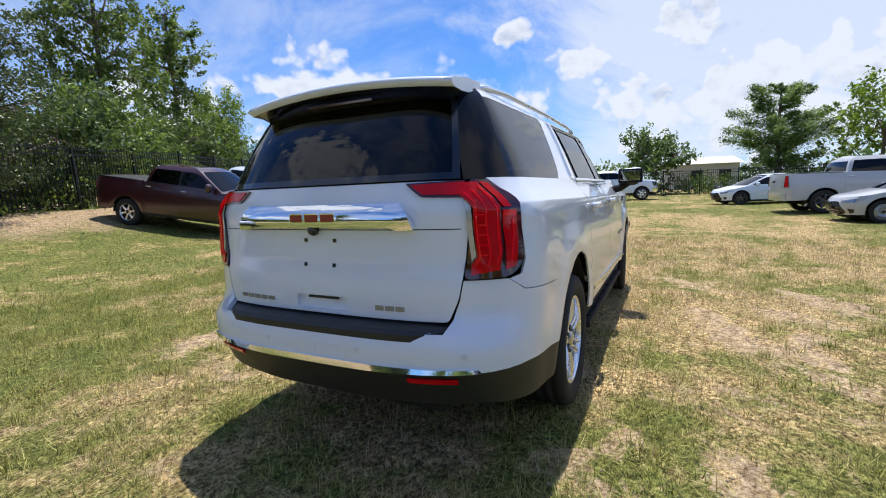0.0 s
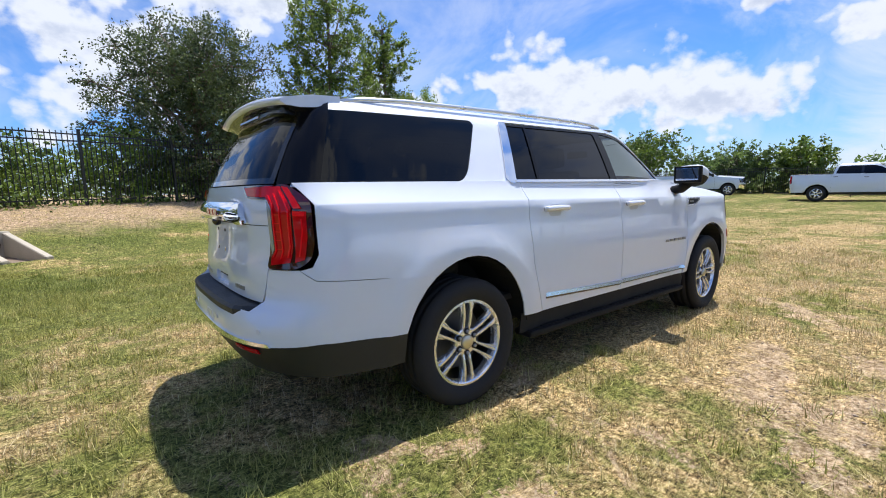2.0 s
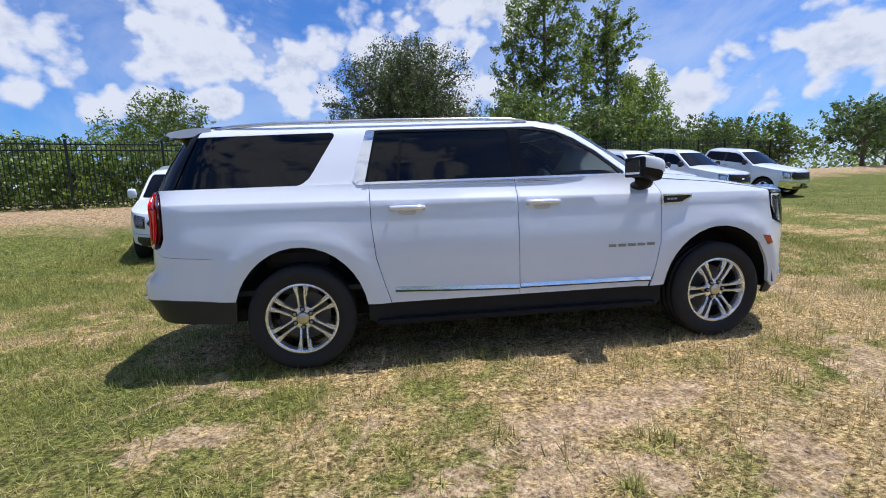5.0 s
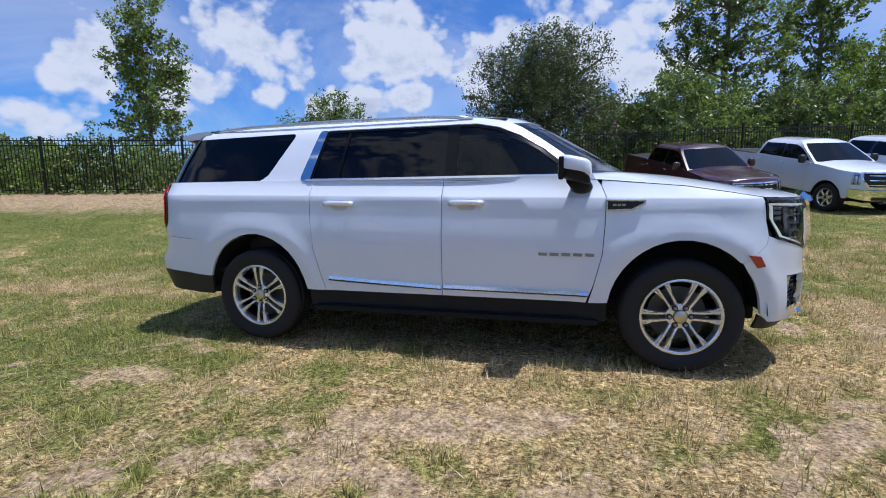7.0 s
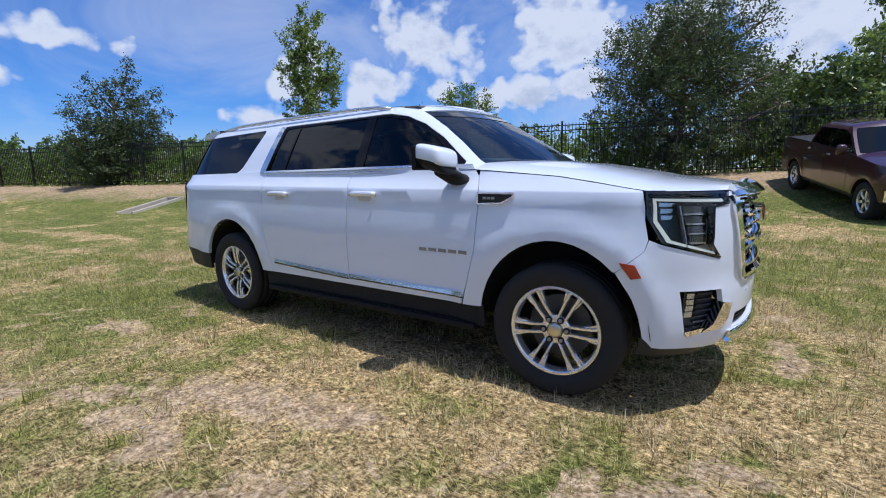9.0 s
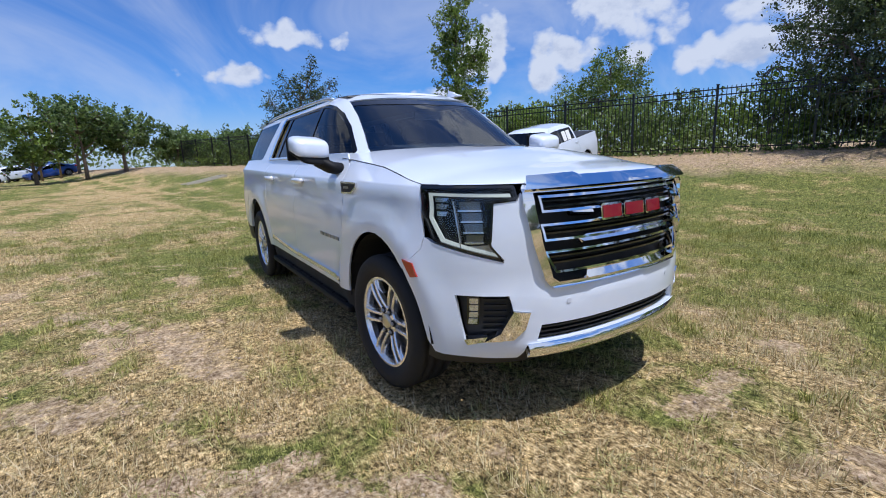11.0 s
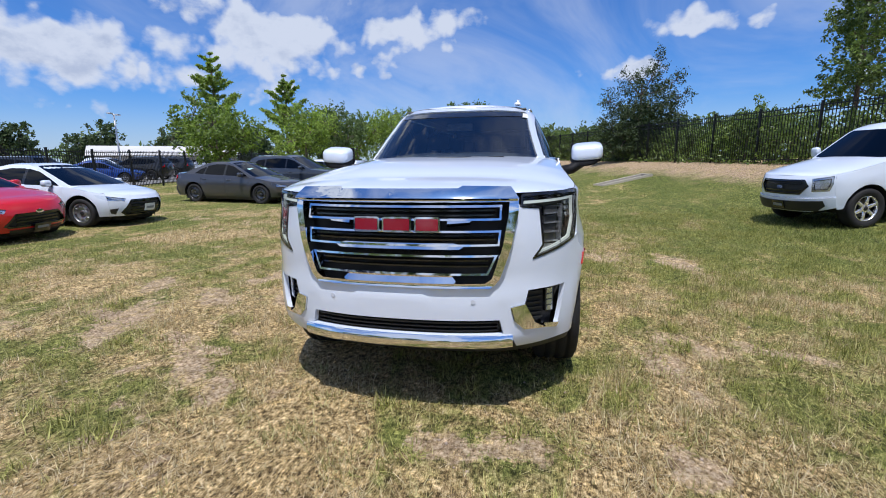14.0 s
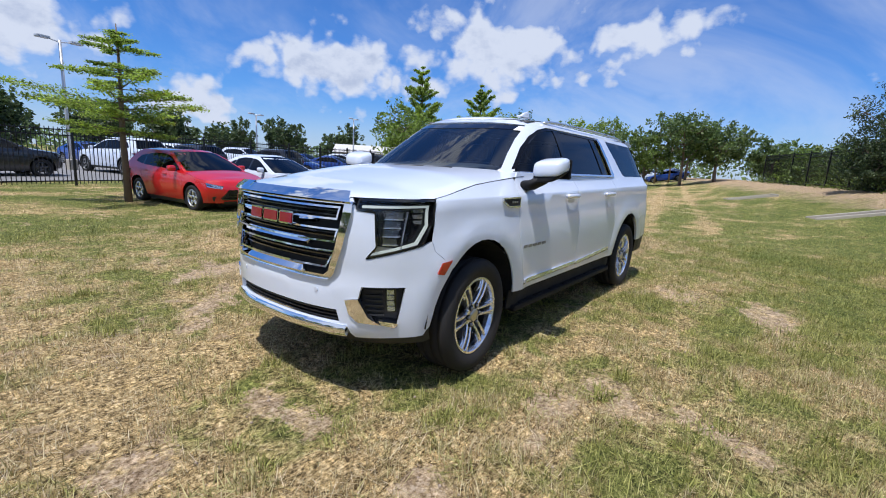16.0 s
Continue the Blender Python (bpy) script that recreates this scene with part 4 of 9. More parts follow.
        for xb in (-0.85, 0.0, 0.85):
            part("bracket", boxbm(xb - 0.03, xb + 0.03, min(side * 0.6, side * 0.88), max(side * 0.6, side * 0.88), 0.32, 0.42, bevel=0.008), LINER, board)
        # chrome mouldings low on the doors, over a black strip drawn as their shadow
        for xs, dr in (((-0.012, -0.5, -0.99), rear_door), ((1.085, 0.6, 0.003), front_door)):
            zs = (0.543, 0.562, 0.584) if dr is rear_door else (0.540, 0.543, 0.549)
            part("moulding_base", strip_along(fn, [(x, z - 0.004) for x, z in zip(xs, zs)], 0.014, off=0.007, thick=0.012), GLOSSBLK, dr, "black line drawn as the shadow under the chrome strip")
        part("door_moulding", strip_along(tilted(fn, 0.57, 0.30, (0, side, 0)), [(-0.012, 0.556), (-0.5, 0.575), (-0.99, 0.597)], 0.027, off=0.012, thick=0.016), BRIGHT, rear_door, "chrome strip")
        part("door_moulding", strip_along(tilted(fn, 0.57, 0.30, (0, side, 0)), [(1.085, 0.553), (0.6, 0.556), (0.003, 0.562)], 0.027, off=0.012, thick=0.016), BRIGHT, front_door, "chrome strip")
        # handles
        for x0, dr in ((0.06, front_door), (-1.0, rear_door)):
            cup = rounded([(x0 + 0.06, 1.155), (x0 + 0.2, 1.155), (x0 + 0.2, 1.235), (x0 + 0.06, 1.235)], 0.035)
            # the cup's greyer colour stands in for shade behind the handle
            part("handle_cup", panel(fn, cup, h=0.04, off=-0.004 + 0.006, thick=0.004), mat("handle_shadow", (0.55, 0.56, 0.58), rough=0.3), dr)
            bm = bmesh.new()
            ps = [fn(x0 + 0.26 * k / 8, 1.21 + 0.004 * math.sin(math.pi * k / 8)) + Vector((0, side * (0.018 + 0.022 * math.sin(math.pi * k / 8) ** 0.5), 0)) for k in range(9)]
            tube(ps, 0.02, 8, bm)
            part("door_handle", bm, mat("handle_chrome", (0.84, 0.85, 0.88), rough=0.22, metal=0.45, var=0.03), dr, "chrome door handle", smooth=True)
        # plain bars where the front door's model lettering stands
        bm = bmesh.new()
        for k in range(5):
            x0 = 0.73 + k * 0.082
            panel(fn, [(x0, 0.826), (x0 + 0.062, 0.824), (x0 + 0.062, 0.846), (x0, 0.848)], h=0.05, off=0.005, thick=0.005, bm=bm)
        part("door_lettering", bm, BADGE, front_door, "small chrome bars")
        # fender vent badge
        bd = [(1.195, 1.155), (1.355, 1.16), (1.43, 1.197), (1.435, 1.218), (1.195, 1.222)]
        badge = part("fender_vent", panel(fn, bd, off=0.009, thick=0.012), mat("vent_black", (0.012, 0.012, 0.013), rough=0.65, var=0.2), car, "black fender vent with chrome edge")
        part("vent_frame", ring_panel(fn, [(1.19, 1.148), (1.36, 1.153), (1.445, 1.195), (1.45, 1.225), (1.19, 1.228)], 0.011, 0.013, 0.014, h=0.03), BRIGHT, badge)
        bm = bmesh.new()
        for k in range(3):
            panel(fn, [(1.235 + k * 0.03, 1.182), (1.258 + k * 0.03, 1.183), (1.258 + k * 0.03, 1.198), (1.235 + k * 0.03, 1.197)], h=0.05, off=0.012, thick=0.004, bm=bm)
        part("vent_lettering", bm, STEEL, badge)
        # side marker and wheel lip
        mk = [(L.u_of_x(2.075, 0.86), 0.86), (L.u_of_x(2.15, 0.85), 0.85), (L.u_of_x(2.185, 0.785), 0.785), (L.u_of_x(2.135, 0.775), 0.775)]
        part("side_marker", panel(fn, mk, h=0.04, off=0.006, thick=0.012), AMBER, car, "amber side marker lamp")
        well(car, FX, WR, 0.535, side * 0.55, side * 0.955, 0.44)
        well(car, RX + 0.01, WR, 0.54, side * 0.55, side * 0.955, 0.44)
        wheel(car, RX, side * 0.845, WR, WR, 0.272, 0.275, "twin", side, ALLOY)
        wheel(car, FX, side * 0.845, WR, WR, 0.272, 0.275, "twin", side, ALLOY, steer=3, phase=0.04)
        # greenhouse: window frame with openings, glass, chrome
        T = 1.795
        qw = rounded([(U.u_of_x(-2.60, 1.415), 1.415), (-1.665, 1.42), (-1.60, 1.47), (-1.405, T + 0.012), (U.u_of_x(-2.47, T), T - 0.005)], 0.035)
        rw = rounded([(-1.165, 1.405), (-0.005, 1.385), (-0.005, T + 0.02), (-1.075, T + 0.015)], 0.03)
        apil = [(0.90, 1.385), (0.935, 1.42), (0.86, 1.49), (0.72, 1.60), (0.56, 1.70), (0.40, 1.77), (0.22, 1.805), (0.085, T + 0.02), (0.085, 1.385)]
        fw = [(U.u_of_x(x, z), z) for x, z in apil]
        aedge = [(1.17, 1.37), (1.06, 1.44), (0.91, 1.56), (0.73, 1.69), (0.58, 1.785), (0.47, 1.84), (0.40, 1.87)]
        frame_poly = [(U.u_of_x(-2.70, 1.39), 1.39), (0.0, 1.37)] + [(U.u_of_x(x, z), z) for x, z in aedge] + [(0.1, 1.90), (-1.2, 1.905), (-2.0, 1.90), (U.u_of_x(-2.42, 1.87), 1.87), (U.u_of_x(-2.5, 1.80), 1.80), (U.u_of_x(-2.62, 1.6), 1.6)]
        dlo = [(-1.215, 1.39), (0.955, 1.37), (0.98, 1.43), (0.75, 1.615), (0.57, 1.725), (0.4, 1.795), (0.22, 1.83), (-1.06, T + 0.038), (-1.13, T + 0.035)]
        dlo = [(U.u_of_x(x, z), z) for x, z in dlo]
        qhole = shrink(qw, -0.012)
        part("window_frame", panel(ufn, frame_poly, h=0.04, holes=[qhole, dlo], off=-0.001), WHITE, car)
        part("pillar_trim", panel(ufn, shrink(dlo, 0.003), holes=[rw, fw], off=-0.008, thick=0.01), PILLARBLK, car, "gloss black window pillars")
        part("quarter_window", panel(ufn, shrink(qhole, 0.002), off=-0.003, thick=0.004), PRIVACY, car, "dark tinted rear quarter window")
        part("rear_window", panel(ufn, shrink(rw, -0.006), off=-0.014, thick=0.004), PRIVACY, rear_door, "dark tinted window")
        part("window_divider", panel(ufn, [(-0.945, 1.40), (-0.915, 1.40), (-0.865, T + 0.01), (-0.89, T + 0.01)], off=-0.007, thick=0.006), PILLARBLK, rear_door)
        part("front_window", panel(ufn, shrink(fw, -0.006), off=-0.014, thick=0.004), FRONTGLASS, front_door, "lightly tinted window")
        part("belt_moulding", strip_along(ufn, [(U.u_of_x(0.93, 1.398), 1.398), (0.4, 1.399), (-0.4, 1.400), (-1.19, 1.402)], 0.017, off=0.014, thick=0.016), BRIGHT, car, "chrome window sill strip")
        blade = [(-1.27, 1.42), (-1.235, 1.39), (-1.185, 1.392), (-1.18, 1.405), (-1.085, T + 0.03), (-1.155, T + 0.03)]
        part("pillar_blade", panel(ufn, rounded(blade, 0.02), h=0.04, off=0.008, thick=0.012), CHROME, car, "bright chrome pillar blade")
        # black trim behind the quarter window, up to the rear glass
        wrap = [(U.u_of_x(-2.57, 1.395), 1.402), (U.u_of_x(-2.43, T), T + 0.012), (U.u_of_x(-2.40, 1.86), 1.86), (U.u_of_x(-2.525, 1.84), 1.84), (U.u_of_x(-2.56, 1.78), 1.78), (U.u_of_x(-2.745, 1.40), 1.40)]
        part("corner_trim", panel(ufn, shrink(wrap, 0.002), off=0.004, thick=0.012), PILLARBLK, car, "gloss black rear corner trim")
        # mirror: white cap over a black lower shell and a foot on the door
        def ball(f, n=22):
            bm = bmesh.new()
            bmesh.ops.create_uvsphere(bm, u_segments=n, v_segments=14, radius=1.0)
            for v in bm.verts:
                v.co = f(Vector([math.copysign(abs(k) ** 0.45, k) for k in v.co]))
            return bm
        mirror = part("mirror", ball(lambda c: Vector((0.955 + c.x * (0.085 if c.x < 0 else 0.125), side * (1.095 + c.y * side * 0.122), 1.450 + c.z * (0.076 if c.z > 0 else 0.046) - 0.014 * max(0, c.x) - 0.014 * c.x + 0.008 * c.y * side))), WHITE, car, "white wing mirror with black foot", smooth=True)
        part("mirror_base", ball(lambda c: Vector((0.970 + c.x * (0.088 if c.x < 0 else 0.100) * (1 + 0.10 * c.z) - 0.022 * c.z, side * (1.086 + c.y * side * 0.112 * (1 + 0.18 * c.z) + 0.02 * c.z), 1.392 + c.z * 0.042 - 0.02 * c.x + 0.010 * c.y * side))), MATTEBLK, mirror, smooth=True)
        bm = tube([(1.02, side * 0.905, 1.305), (1.02, side * 0.975, 1.318), (1.0, side * 1.05, 1.368)], 0.042, 12)
        for v in bm.verts:
            v.co.x = 1.015 + (v.co.x - 1.015) * 1.8
        part("mirror_foot", bm, MATTEBLK, mirror, smooth=True)
        part("mirror_bezel", boxbm(0.864, 0.90, min(side * 0.972, side * 1.218), max(side * 0.972, side * 1.218), 1.372, 1.524, bevel=0.012), MATTEBLK, mirror)
        part("mirror_glass", boxbm(0.860, 0.866, min(side * 0.995, side * 1.195), max(side * 0.995, side * 1.195), 1.395, 1.505, bevel=0.002), mat("mirror_silver", (0.8, 0.8, 0.8), rough=0.02, metal=1.0, var=0.01), mirror)
        # roof rail
        rail = [(0.18, side * 0.60, 1.892), (0.05, side * 0.605, 1.914), (-0.2, side * 0.607, 1.924), (-1.0, side * 0.61, 1.93), (-1.9, side * 0.61, 1.922), (-2.2, side * 0.60, 1.906), (-2.33, side * 0.595, 1.88)]
        part("roof_rail", tube([(x, y, z - 0.020) for x, y, z in rail], 0.015, 8), mat("satin_chrome", (0.72, 0.73, 0.75), rough=0.28, metal=0.9, var=0.04), car, "chrome roof rail", smooth=True)
        # tail lamp that wraps the corner, in layers
        R = lambda y, z: L.ry(side * abs(y), z)
        RXc = lambda x, z: L.rx(x, z, side)
        tl = [R(0.722, 1.399), RXc(-2.712, 1.399), RXc(-2.65, 1.32), RXc(-2.648, 1.12), RXc(-2.672, 1.03), RXc(-2.722, 0.99), R(0.72, 0.985)]
        tl = rounded(tl, 0.03)
        lampo = part("tail_lamp", panel(L.rear, tl, h=0.05, off=0.012, thick=0.03), REDDARK, car, "red tail lamp with dark wrap-round edge")
        ua, ub = R(0.722, 1.2)[0], RXc(-2.648, 1.2)[0]
        P = lambda f, z: (ua + (ub - ua) * f, z)
        part("reverse_lamp", panel(L.rear, [P(0.04, 1.315), P(0.13, 1.275), P(0.14, 1.085), P(0.06, 1.06)], h=0.05, off=0.0165, thick=0.004), mat("reverse_lens", (0.42, 0.43, 0.45), rough=0.12, metal=0.4, var=0.3, scale=40, coat=1.0), lampo, "clear reversing lamp")
        cshape = [P(0.03, 1.386), P(0.42, 1.386), P(0.60, 1.29), P(0.58, 1.10), P(0.50, 1.02), P(0.04, 1.002), P(0.05, 1.045), P(0.16, 1.085), P(0.155, 1.285), P(0.03, 1.335)]
        part("lens", panel(L.rear, cshape, h=0.04, off=0.017, thick=0.004), REDLENS, lampo)
        part("side_lens", panel(L.rear, [P(0.46, 1.386), P(0.60, 1.380), P(0.80, 1.285), P(0.66, 1.285)], h=0.04, off=0.018, thick=0.004), REDLENS, lampo)
        part("side_lens", panel(L.rear, [P(0.63, 1.275), P(0.89, 1.270), P(0.88, 1.15), P(0.79, 1.035), P(0.60, 1.02), P(0.64, 1.12)], h=0.04, off=0.018, thick=0.004), REDLENS, lampo)
        part("side_bar", panel(L.rear, [P(0.64, 1.272), P(0.86, 1.268), P(0.86, 1.247), P(0.64, 1.249)], h=0.04, off=0.0225, thick=0.006), REDGLOW, lampo)
        bm = bmesh.new()
        for line in ([(0.10, 1.345), (0.20, 1.30), (0.205, 1.08), (0.12, 1.045)], [(0.26, 1.35), (0.36, 1.285), (0.365, 1.08), (0.30, 1.035)], [(0.40, 1.365), (0.545, 1.28), (0.53, 1.10), (0.46, 1.045)], [(0.80, 1.235), (0.80, 1.175), (0.70, 1.05)]):
            w = 0.014
            panel(L.rear, [P(f - w, z) for f, z in line] + [P(f + w, z) for f, z in reversed(line)], h=0.05, off=0.0225, thick=0.006, bm=bm)
        part("light_guide", bm, REDGLOW, lampo)
        for k in range(5):
            z0 = 1.085 + 0.042 * k
            part("light_rung", panel(L.rear, [P(0.225, z0), P(0.345, z0), P(0.345, z0 + 0.005), P(0.225, z0 + 0.005)], h=0.05, off=0.0225, thick=0.006), REDGLOW, lampo)
        tin = [R(0.715, 1.397), R(0.47, 1.392), R(0.545, 1.332), R(0.715, 1.326)]
        tin = rounded(tin, 0.012)
        inner = part("inner_lamp", panel(L.rear, tin, h=0.05, off=0.012, thick=0.02), REDDARK, car, "narrow red lamp on the tailgate")
        part("lens", panel(L.rear, [R(0.708, 1.389), R(0.495, 1.384), R(0.55, 1.341), R(0.708, 1.335)], h=0.05, off=0.0165, thick=0.004), REDLENS, inner)
        # head lamp
        Fy = lambda y, z: L.fy(side * abs(y), z)
        Fx = lambda x, z: L.fx(x, z, side)
        hl = [Fy(0.635, 1.217), Fx(2.172, 1.227), Fx(2.186, 1.10), Fx(2.262, 0.965), Fy(0.70, 0.875), Fy(0.755, 0.95), Fy(0.735, 1.145), Fy(0.64, 1.155)]
        lampf = part("head_lamp", panel(L.front, rounded(hl, 0.012), h=0.05, off=-0.05, thick=0.02), mat("lamp_housing", (0.014, 0.015, 0.017), rough=0.25, var=0.3, metal=0.3), car, "angular LED head lamp with light strip")
        lo = part("lens", panel(L.front, rounded(hl, 0.012), h=0.05, off=0.003, thick=0.006), glass("lamp_lens", (0.86, 0.88, 0.9)), lampf)
        lo.visible_shadow = False
        part("lens_rim", ring_panel(L.front, rounded(hl, 0.012), 0.010, 0.0045, 0.04, h=0.04), GLOSSBLK, lampf)
        strip = [Fy(0.66, 1.186), Fx(2.212, 1.194), Fx(2.222, 1.075), Fx(2.292, 0.966), Fy(0.722, 0.893), Fy(0.726, 0.905), Fx(2.306, 0.979), Fx(2.238, 1.080), Fx(2.228, 1.180), Fy(0.66, 1.172)]
        part("light_strip", panel(L.front, strip, h=0.04, off=-0.012, thick=0.012), LAMPLED, lampf, "glowing white light strip")
        blades = bmesh.new()
        for k, z0 in enumerate((1.150, 1.118, 1.086)):
            panel(L.front, [Fx(2.245 + 0.006 * k, z0), Fx(2.30, z0), Fx(2.31, z0 + 0.020), Fx(2.245 + 0.006 * k, z0 + 0.022)], h=0.04, off=-0.022, thick=0.01, bm=blades)
        part("side_blades", blades, CLEAR, lampf, "stacked clear light blades")
        part("module_frame", panel(L.front, [Fy(0.868, 1.155), Fy(0.872, 1.155), Fy(0.862, 0.935), Fy(0.858, 0.935)], h=0.04, off=-0.012, thick=0.03), CLEAR, lampf)
        for k, z0 in enumerate((1.108, 1.058, 1.008, 0.958)):
            y1 = 0.857 - 0.004 * k
            cell = part("projector", panel(L.front, rounded([Fy(0.785, z0), Fy(y1, z0), Fy(y1, z0 + 0.042), Fy(0.785, z0 + 0.042)], 0.006), h=0.03, off=-0.03, thick=0.014), mat("smoked_projector", (0.20, 0.205, 0.215), rough=0.14, metal=0.7, var=0.4, scale=30), lampf)
            part("cell_lip", panel(L.front, [Fy(0.782, z0 - 0.002), Fy(y1 + 0.003, z0 - 0.002), Fy(y1 + 0.003, z0 + 0.007), Fy(0.782, z0 + 0.005)], h=0.03, off=-0.014, thick=0.016), CLEAR, cell)
        part("projector_shelf", panel(L.front, [Fy(0.75, 0.95), Fy(0.86, 0.942), Fy(0.80, 0.92), Fy(0.745, 0.91)], h=0.04, off=-0.024, thick=0.01), STEEL, lampf)
        # fog lamp pocket
        fg = [Fy(0.685, 0.706), Fx(2.352, 0.711), Fx(2.384, 0.468), Fy(0.66, 0.488), Fy(0.61, 0.535), Fy(0.592, 0.618), Fy(0.668, 0.632)]
        pocket = part("fog_pocket", panel(L.front, fg, h=0.05, off=-0.06, thick=0.01), BLACKPL, car, "black fog lamp pocket with chrome corner")
        for k in range(6):
            z0 = 0.515 + k * 0.031
            part("slat", panel(L.front, [Fy(0.69, z0), Fy(0.785, z0), Fy(0.785, z0 + 0.010), Fy(0.69, z0 + 0.010)], h=0.06, off=-0.045, thick=0.012), BLACKPL, pocket)
        fog = part("fog_lamp", panel(L.front, rounded([Fy(0.80, 0.69), Fy(0.848, 0.693), Fy(0.842, 0.548), Fy(0.80, 0.548)], 0.012), h=0.04, off=-0.04, thick=0.03), GLOSSBLK, pocket, "upright fog lamp with stacked lenses")
        for k in range(4):
            z0 = 0.556 + 0.034 * k
            part("fog_cell", panel(L.front, rounded([Fy(0.806, z0), Fy(0.838, z0), Fy(0.838, z0 + 0.028), Fy(0.806, z0 + 0.028)], 0.006), h=0.03, off=-0.034, thick=0.008), CLEAR, fog)
        bm = panel(L.front, [Fy(0.668, 0.630), Fy(0.594, 0.617), Fy(0.612, 0.535), Fy(0.66, 0.486), Fy(0.775, 0.478), Fy(0.715, 0.520)], h=0.03, off=0.008, thick=0.05)
        panel(L.front, [Fy(0.775, 0.478), Fx(2.389, 0.461), Fx(2.379, 0.488), Fy(0.765, 0.505)], h=0.04, off=0.006, thick=0.04, bm=bm)
        part("fog_bezel", bm, CHROME, pocket, "chrome corner bezel")
        # seats and headrests
        for xs, ys in ((0.15, 0.42), (-0.85, 0.42), (-1.75, 0.40)):
            seat = part("seat", boxbm(xs - 0.28, xs + 0.25, side * ys - 0.25, side * ys + 0.25, 0.75, 0.92, bevel=0.05), TRIMLEATHER, car)
            part("seat_back", boxbm(-0.09, 0.09, -0.25, 0.25, 0, 0.62, bevel=0.06, m=Matrix.Translation((xs - 0.26, side * ys, 0.88)) @ Matrix.Rotation(radians(-12), 4, "Y")), TRIMLEATHER, seat)
            part("headrest", boxbm(-0.05, 0.05, -0.13, 0.13, 0, 0.17, bevel=0.04, m=Matrix.Translation((xs - 0.40, side * ys, 1.52)) @ Matrix.Rotation(radians(-6), 4, "Y")), TRIMLEATHER, seat)
    # bonnet and roof
    hz = lambda u: float(np.interp(u, [0.85, 1.2, 1.7, 2.2, L.umax], [1.388, 1.362, 1.314, 1.231, 1.217]))
    u1 = L.u_of_y(0.0, 1.222, True)
    part("bonnet", cap(L, 0.9, u1 - 0.0, hz, lambda u: float(np.interp(u, [0.9, 1.5, 2.1, 2.5, L.umax], [0.085, 0.085, 0.074, 0.05, 0.02])), n=40, m=36, power=3.4), WHITE, car, "white bonnet with soft power bulge")
    part("roof", cap(U, U.umin, U.umax, lambda u: float(np.interp(u, [U.umin, -2.2, -1.5, 0.0, 0.5, U.umax], [1.885, 1.898, 1.905, 1.905, 1.89, 1.875])), 0.035, n=60, m=22, power=2.4), WHITE, car)
    for s in (-1, 1):
        part("bonnet_seam", tube([L.point(u, hz(u) + 0.001, s) for u in np.linspace(1.0, 2.3, 40)], 0.002, 5), LINER, car)
    # windshield and its surround
    ws = [U.fy(0.655, 1.815), U.fy(0.3, 1.835), U.fy(-0.3, 1.835), U.fy(-0.655, 1.815), U.fx(0.84, 1.56, -1), U.fx(0.97, 1.46, -1), U.fx(1.09, 1.375, -1), U.fy(-0.4, 1.36), U.fy(0.4, 1.36), U.fx(1.09, 1.375, 1), U.fx(0.97, 1.46, 1), U.fx(0.84, 1.56, 1)]
    part("windshield", panel(U.front, ws, h=0.04, off=-0.014, thick=0.004), SHIELD, car, "clean windshield")
    part("windshield_band", panel(U.front, ws, h=0.04, off=-0.011, thick=0.006, holes=[shrink(ws, 0.05)]), GLOSSBLK, car)
    head = [U.fy(0.64, 1.822), U.fy(0.3, 1.84), U.fy(-0.3, 1.84), U.fy(-0.64, 1.822), U.fy(-0.62, 1.878), U.fy(0.62, 1.878)]
    part("roof_header", panel(U.front, head, h=0.06, off=-0.002), WHITE, car)
    for s in (-1, 1):
        part("wiper", tube([U.front(U.fy(s * 0.12 - 0.25, 1.40)[0], 1.395) + Vector((0.02, 0, 0.012)), U.front(U.fy(s * 0.12 + 0.05, 1.40)[0], 1.40) + Vector((0.02, 0, 0.012)), U.front(U.fy(s * 0.12 + 0.33, 1.41)[0], 1.405) + Vector((0.015, 0, 0.012))], 0.008, 6), BLACKPL, car, smooth=True)
    part("cowl", panel(U.front, [U.fy(0.75, 1.35), U.fy(-0.75, 1.35), U.fy(-0.75, 1.395), U.fy(0.75, 1.395)], off=0.004, h=0.08), BLACKPL, car)
    part("inspection_sticker", panel(U.front, [U.fy(0.56, 1.775), U.fy(0.62, 1.772), U.fy(0.615, 1.815), U.fy(0.56, 1.818)], off=-0.006, h=0.05, thick=0.002), PAPER, car, "small white sticker on the windshield")
    part("number_label", panel(U.front, [U.fy(0.70, 1.415), U.fy(0.77, 1.417), U.fy(0.765, 1.432), U.fy(0.70, 1.43)], off=-0.006, h=0.05, thick=0.002), PAPER, car)
    bm = bmesh.new()
    box(bm, -0.13, 0.05, -0.03, 0.03, 1.935, 1.955, bevel=0.009)
    for v in bm.verts:
        if v.co.z > 1.945:
            v.co.x = -0.13 + (v.co.x + 0.13) * 0.5
            v.co.y *= 0.4
            v.co.z += 0.05 * (0.05 - v.co.x)/0.18
    bmesh.ops.translate(bm, verts=bm.verts, vec=(0.44, 0.50, -0.035))
    part("antenna_fin", bm, WHITE, car, smooth=True)
    # dashboard, wheel and inner mirror
    part("dashboard", boxbm(0.72, 1.15, -0.76, 0.76, 1.05, 1.345, bevel=0.08), TRIMLEATHER, car)
    bm = lathe([(0.185, -0.012), (0.197, 0.0), (0.185, 0.012), (0.173, 0.0), (0.185, -0.012)], 28)
